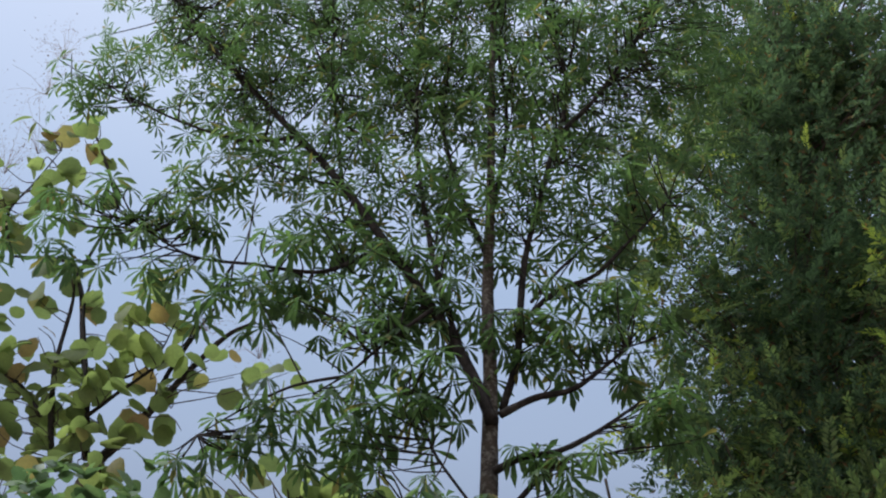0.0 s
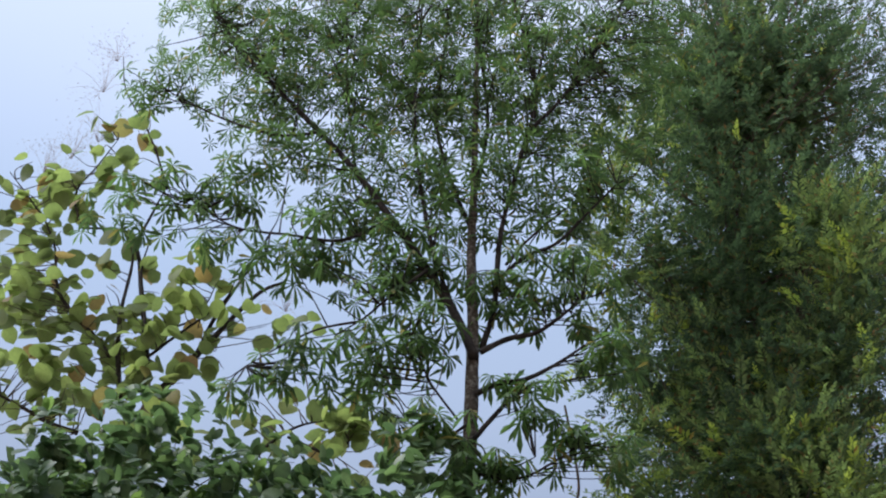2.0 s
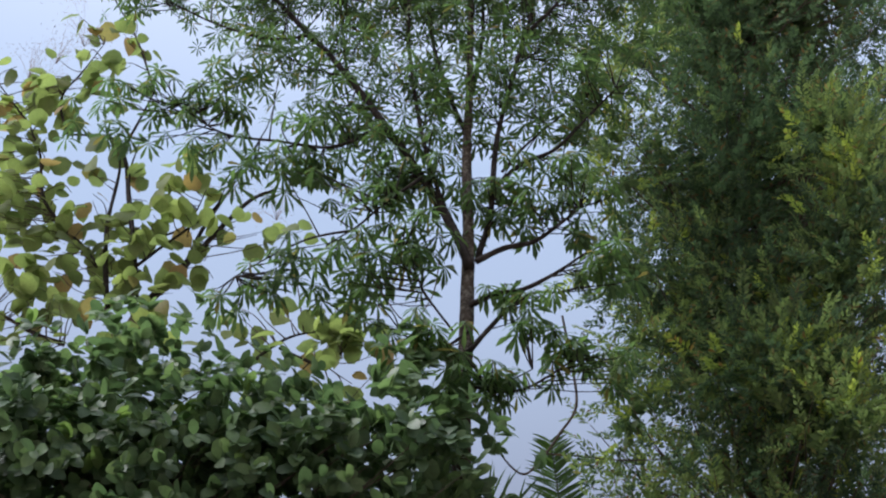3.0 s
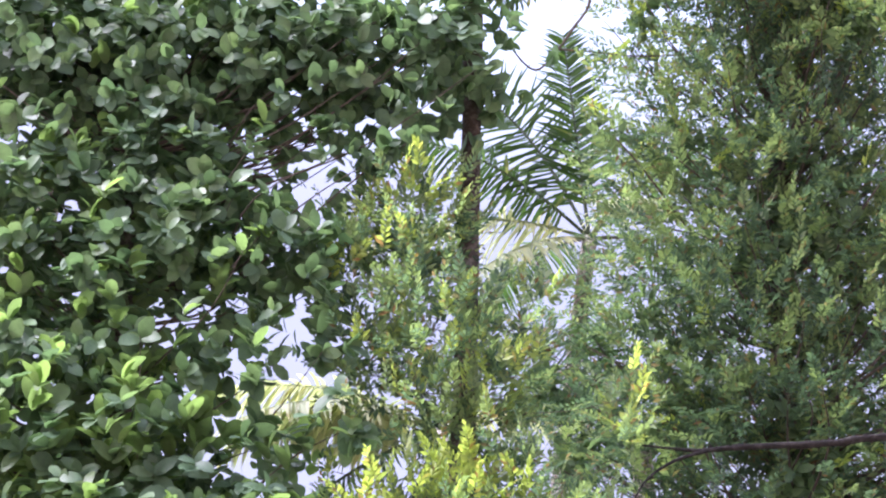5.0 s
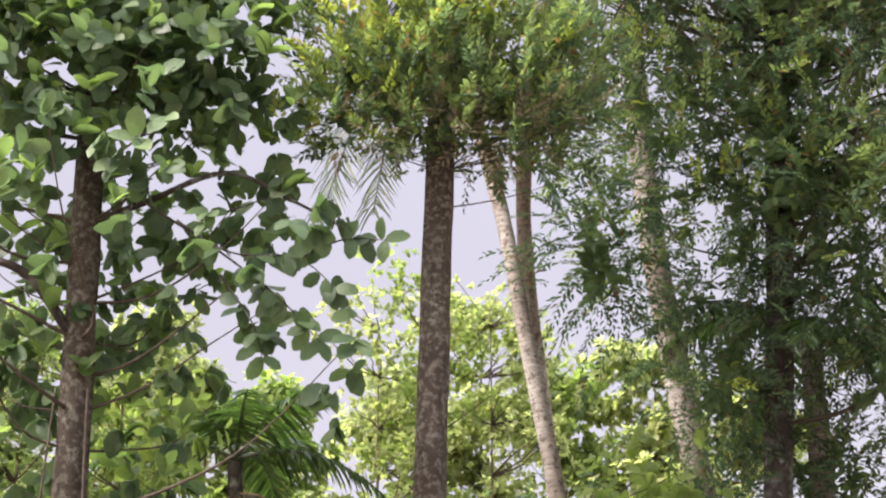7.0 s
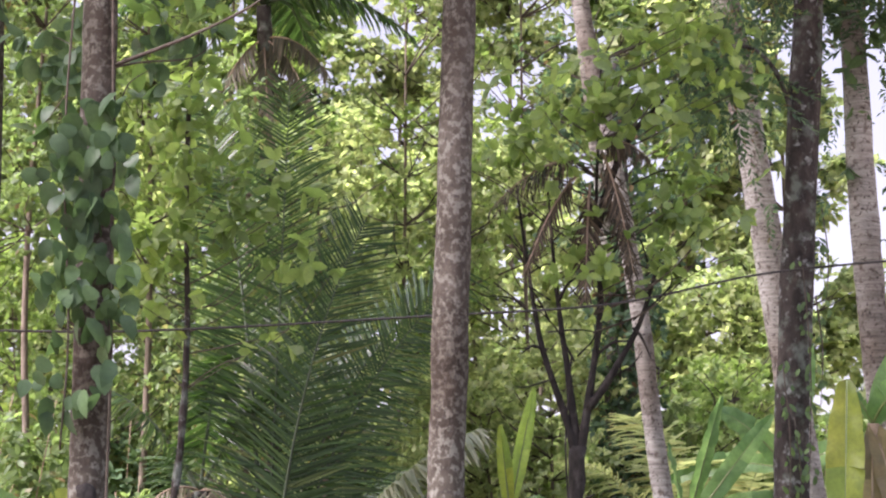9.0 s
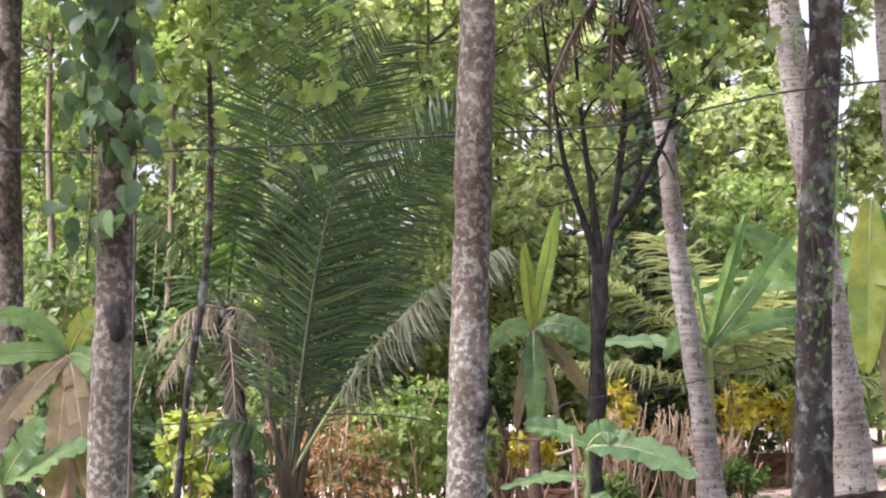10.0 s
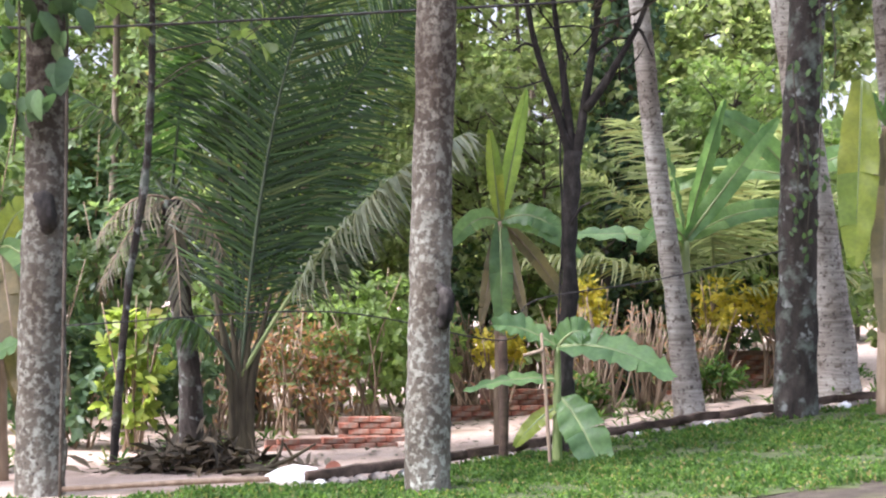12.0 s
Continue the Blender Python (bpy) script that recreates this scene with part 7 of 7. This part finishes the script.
def stone_mesh(c, r, seed_amp=0.18):
    u, v = np.meshgrid(np.linspace(0, 2 * np.pi, 10, endpoint=False), np.linspace(0.12, np.pi - 0.12, 6), indexing="ij")
    p = np.stack([np.cos(u) * np.sin(v), np.sin(u) * np.sin(v), np.cos(v)], -1)
    p = p * (1 + seed_amp * rng.normal(size=(10, 6, 1)) * 0.6)
    w = np.asarray(c) + p * np.asarray(r)
    i, j = np.meshgrid(np.arange(10), np.arange(5), indexing="ij")
    k = (i + 1) % 10
    s = Soup()
    s.add(w, np.stack([i * 6 + j, i * 6 + j + 1, k * 6 + j + 1, k * 6 + j], -1).reshape(-1, 4), np.array([[q * 6 for q in range(10)]]), np.array([[q * 6 + 5 for q in range(10)][::-1]]))
    return s


def garden_edge():
    xs = [-0.75, 0.55, 1.75, 2.95, 4.15, 5.4, 6.6]
    edge = thing("timber_edging", (0, 18.75, 0), "low weathered timber edging along the garden", "edging")
    for a, b in zip(xs[:-1], xs[1:]):
        za, zb = float(ground_z(a, 0)) + 0.105, float(ground_z(b, 0)) + 0.105
        part("beam", beam_mesh((a, float(kerb_y(a)), za), (b - 0.02, float(kerb_y(b)), zb + rng.normal(0, 0.006)), 0.06, 0.075), "timber", edge)
    i = 0
    for x in np.arange(-0.7, 5.6, 0.10):
        x = x + rng.uniform(-0.05, 0.05)
        r = rng.uniform(0.03, 0.07)
        y = float(kerb_y(x)) - rng.uniform(0.0, 0.14)
        z = float(ground_z(x, y))
        single("rubble_stone", stone_mesh((x, y, z + r * 0.45), (r * 1.3, r, r * 0.75)), "rubble" if i % 7 else "white_stone", (x, y, z), "small broken stone under the timber edging", "stone", "edging stones")
        i += 1
    single("white_stone", stone_mesh((-0.84, 17.55, 0.06), (0.27, 0.2, 0.105), 0.08), "white_stone", (-0.84, 17.55, 0), "smooth whitewashed stone at the verge", "stone")
    tile = Soup()
    ang = np.linspace(0, np.pi, 11)
    for sgn, off in ((1, 0.0), (-1, 0.03)):
        tile.add(np.vstack([[(-0.56, 17.75 + off, 0.03)], np.stack([-0.56 + 0.09 * np.cos(ang), np.full(11, 17.75 + off), 0.03 + 0.15 * np.sin(ang)], -1)]), np.array([(0, q, q + 1) if sgn > 0 else (0, q + 1, q) for q in range(1, 11)]))
    tile.add(np.vstack([np.stack([-0.56 + 0.09 * np.cos(ang), np.full(11, 17.75 + o), 0.03 + 0.15 * np.sin(ang)], -1) for o in (0.0, 0.03)]), np.array([(q, q + 11, q + 12, q + 1) for q in range(10)]))
    single("broken_tile", tile, "brick", (-0.56, 17.75, 0), "broken reddish clay tile stuck in the soil", "tile", smooth=False)
    fb = thing("fallen_branch", (-1.0, 18.3, 0), "fallen reddish branch with bare forks", "branch")
    s = Soup()
    tube(s, [(-1.35, 18.3, 0.03), (-1.1, 18.3, 0.08), (-0.9, 18.25, 0.17), (-0.72, 18.2, 0.28)], [0.025, 0.022, 0.018, 0.008], 7, 0.1, 5)
    tube(s, [(-1.1, 18.3, 0.08), (-1.02, 18.28, 0.2), (-1.0, 18.3, 0.32)], [0.018, 0.014, 0.006], 6, 0.1, 4)
    tube(s, [(-1.5, 18.35, 0.02), (-1.3, 18.25, 0.05), (-0.8, 18.1, 0.06), (-0.5, 18.0, 0.05)], [0.02, 0.018, 0.015, 0.008], 6, 0.1, 5)
    part("bare_fork", s, "husk", fb)
    heap = Soup()
    n = 420
    at = np.stack([rng.normal(-1.75, 0.36, n), rng.normal(18.75, 0.16, n), np.zeros(n)], -1)
    at[:, 2] = 0.02 + 0.24 * np.exp(-((at[:, 0] + 1.75) / 0.4) ** 2) * rng.random(n)
    blades(heap, LANCE, at, unit(random_ways(n) * np.array([1, 1, 0.5])), unit(UP + 0.8 * random_ways(n)), rng.uniform(0.12, 0.34, n), rng.uniform(0.03, 0.08, n))
    for k in range(26):
        a = at[k]
        tube(heap, [a, a + np.array([rng.uniform(-0.3, 0.3), rng.uniform(-0.1, 0.1), rng.uniform(0.0, 0.16)])], [0.012, 0.006], 5, 0.1, 3)
    single("debris_heap", heap, "litter", (-1.75, 18.75, 0), "dark heap of rotting fronds and husks under the young palm", "debris", kind="stuff")
    pole = Soup()
    tube(pole, [(-2.6, 16.9, 0.05), (-1.6, 17.25, 0.07), (-0.75, 17.6, 0.06)], [0.022, 0.022, 0.02], 8, 0.04, 5)
    single("bamboo_pole", pole, "dry_stem", (-1.6, 17.25, 0), "pale bamboo pole lying along the verge", "pole")
    post = Soup()
    tube(post, [(0.85, 18.62, -0.1), (0.86, 18.62, 0.5), (0.85, 18.62, 1.15)], [0.042, 0.04, 0.038], 9, 0.05, 6)
    single("fence_post", post, "timber", (0.85, 18.62, 0), "rough round wooden fence post", "post")
    st = Soup()
    tube(st, [(1.22, 18.05, -0.05), (1.19, 18.05, 0.5), (1.14, 18.05, 1.2)], [0.017, 0.016, 0.013], 7, 0.06, 5)
    tube(st, [(1.15, 18.05, 1.06), (1.08, 18.03, 1.04), (0.99, 18.02, 1.02)], [0.018, 0.018, 0.014], 7, 0.06, 3)
    single("support_stick", st, "dry_stem", (1.22, 18.05, 0), "thin stick with a stub beside the young banana", "stick")
    for name, pts, r, lab in [("overhead_wire", [(-4.6, 17.9, 3.72), (-2.6, 17.95, 3.70), (0.08, 18.0, 3.85), (1.8, 18.4, 4.02), (3.5, 19.95, 4.52), (5.6, 20.2, 4.75)], 0.011, "dark slack wire strung between the trees"),
                              ("fence_wire", [(-2.6, 16.85, 1.30), (-0.6, 17.9, 1.38), (0.85, 18.57, 1.12), (1.1, 18.6, 1.45), (2.2, 19.2, 1.62), (3.55, 20.05, 1.9)], 0.006, "thin sagging fence wire")]:
        w = Soup()
        tube(w, pts, [r, r], 6, 0, 8)
        single(name, w, "wire", pts[0], lab, "wire")


def verge_grass():
    n = 80000
    x = rng.uniform(-3.2, 6.2, n)
    f = rng.random(n)
    y0, y1 = road_edge_y(x) + 0.05, kerb_y(x) + 0.02
    y = y0 + (y1 - y0) * f
    lush = np.sin(x * 2.3 + y * 1.7) + 0.8 * np.sin(x * 5.1 - y * 3.9) + 0.7 * np.sin(x * 11.3 + y * 7.1) + 0.6 * np.sin(x * 19.0 - y * 23.0)
    patch = lush + rng.normal(0, 0.6, n) - 1.6 * np.exp(-((f - 0.80) / 0.035) ** 2) - 0.5 * (f > 0.86) - 0.8 * (f < 0.04)
    keep = patch > -0.75
    x, y, lush = x[keep], y[keep], lush[keep]
    pos = np.stack([x, y, ground_z(x, y) + 0.01], -1)
    g = Soup()
    k = len(pos)
    blades(g, SMALL, pos, unit(UP * 0.8 + random_ways(k) * 0.8), unit(UP + random_ways(k)), rng.uniform(0.03, 0.085, k) * np.clip(0.85 + 0.22 * lush, 0.4, 1.5), rng.uniform(0.008, 0.022, k))
    k2 = rng.random(k) < 0.25
    rosettes(g, SMALL, pos[k2] + UP * (0.025 + 0.018 * np.clip(lush[k2], -1, 2))[:, None], unit(UP + 0.5 * random_ways(int(k2.sum()))), 3, 0.038, 0.6, 1.0, 0.0)
    single("grass", g, "grass", (0, 17, 0), "short creeping green grass on the verge", "grass", kind="stuff")
    lit = Soup()
    n = 900
    x, y = rng.uniform(-4, 6, n), rng.uniform(18.2, 26, n)
    ok = y > kerb_y(x) + 0.1
    x, y = x[ok], y[ok]
    pos = np.stack([x, y, ground_z(x, y) + 0.015], -1)
    k = len(pos)
    blades(lit, OVAL, pos, unit(random_ways(k) * np.array([1, 1, 0.15])), unit(UP + 0.3 * random_ways(k)), rng.uniform(0.06, 0.16, k), rng.uniform(0.03, 0.07, k))
    single("leaf_litter", lit, "palm_dead", (0, 22, 0), "dry brown fallen leaves on the soil", "leaf litter", kind="stuff")
    weeds = Soup()
    n = 1100
    x, y = rng.uniform(-4, 6, n), rng.uniform(18.6, 25, n)
    ok = (y > kerb_y(x) + 0.15) & (np.sin(x * 3 + 1) + np.sin(y * 2.2 + x) > 0.1) & ((x < -0.9) | (x > 1.7) | (y > 24.2))
    x, y = x[ok], y[ok]
    pos = np.stack([x, y, ground_z(x, y)], -1)
    rosettes(weeds, LANCE, pos + UP * 0.05, np.repeat(UP[None], len(pos), 0), 6, 0.16, 0.16, 0.8, 0.1)
    single("weeds", weeds, "grass", (0, 21, 0), "scattered low weeds on the garden soil", "weeds", kind="stuff")


garden_background()
screen_trees()
edge_tree()
forked_tree()
sapling_and_creeper()
bananas()
stump_palm()
undergrowth()
garden_edge()
verge_grass()


# ---- low brick walls ----
def rounded_brick(size):
    bm = bmesh.new()
    bmesh.ops.create_cube(bm, size=1.0)
    bmesh.ops.scale(bm, vec=size, verts=bm.verts)
    bmesh.ops.bevel(bm, geom=bm.edges, offset=0.006, segments=1, affect="EDGES")
    me = bpy.data.meshes.new("brick")
    bm.to_mesh(me)
    bm.free()
    me.materials.append(M["brick"])
    return me


BRICKS = [rounded_brick((0.205 + d, 0.098, 0.052)) for d in (0.0, 0.006, -0.006)]


def brick_wall(base, courses, count, turn, label, step_back=0.0):
    """Rough dry-laid courses of red brick with muddy joints."""
    base = np.array(base)
    wall = thing("brick_wall", base, label, "brick wall", "low brick walls")
    ca, sa = math.cos(turn), math.sin(turn)
    core = Soup()
    oriented_box(core, base + np.array([ca, sa, 0]) * (count * 0.215 / 2) + np.array([-sa, ca, 0]) * 0.05 + UP * (courses * 0.03 - 0.03), (count * 0.215 / 2 - 0.01, 0.04, courses * 0.03 + 0.015), turn)
    part("mortar_core", core, "mortar", wall, smooth=False)
    for c in range(courses):
        for k in range(count):
            if c == courses - 1 and rng.random() < 0.22:
                continue
            u = (k + 0.5 + 0.5 * (c % 2)) * 0.215
            if u > count * 0.215:
                continue
            off = rng.normal(0, 0.006) + step_back * c
            b = new("brick", BRICKS[int(rng.integers(3))])
            b.parent = wall
            b.location = (ca * u - sa * off, sa * u + ca * off, 0.026 + c * 0.06)
            b.rotation_euler = (rng.normal(0, 0.02), rng.normal(0, 0.015), turn + rng.normal(0, 0.03))


brick_wall((-1.30, 20.5, 0.0), 2, 6, 0.28, "low edging of reddish brick beside the path")
brick_wall((-0.66, 21.7, 0.0), 4, 3, 0.03, "short stack of weathered red brick")
brick_wall((0.42, 23.6, 0.03), 3, 6, 0.07, "low crumbling red brick wall")
brick_wall((0.85, 24.1, 0.06), 5, 5, 0.05, "low red brick wall under the shrubs")
brick_wall((3.0, 24.5, 0.26), 4, 6, 0.05, "stepped red brick edging with dry soil")
brick_wall((3.3, 25.3, 0.32), 7, 6, 0.05, "red brick terrace wall in the garden")
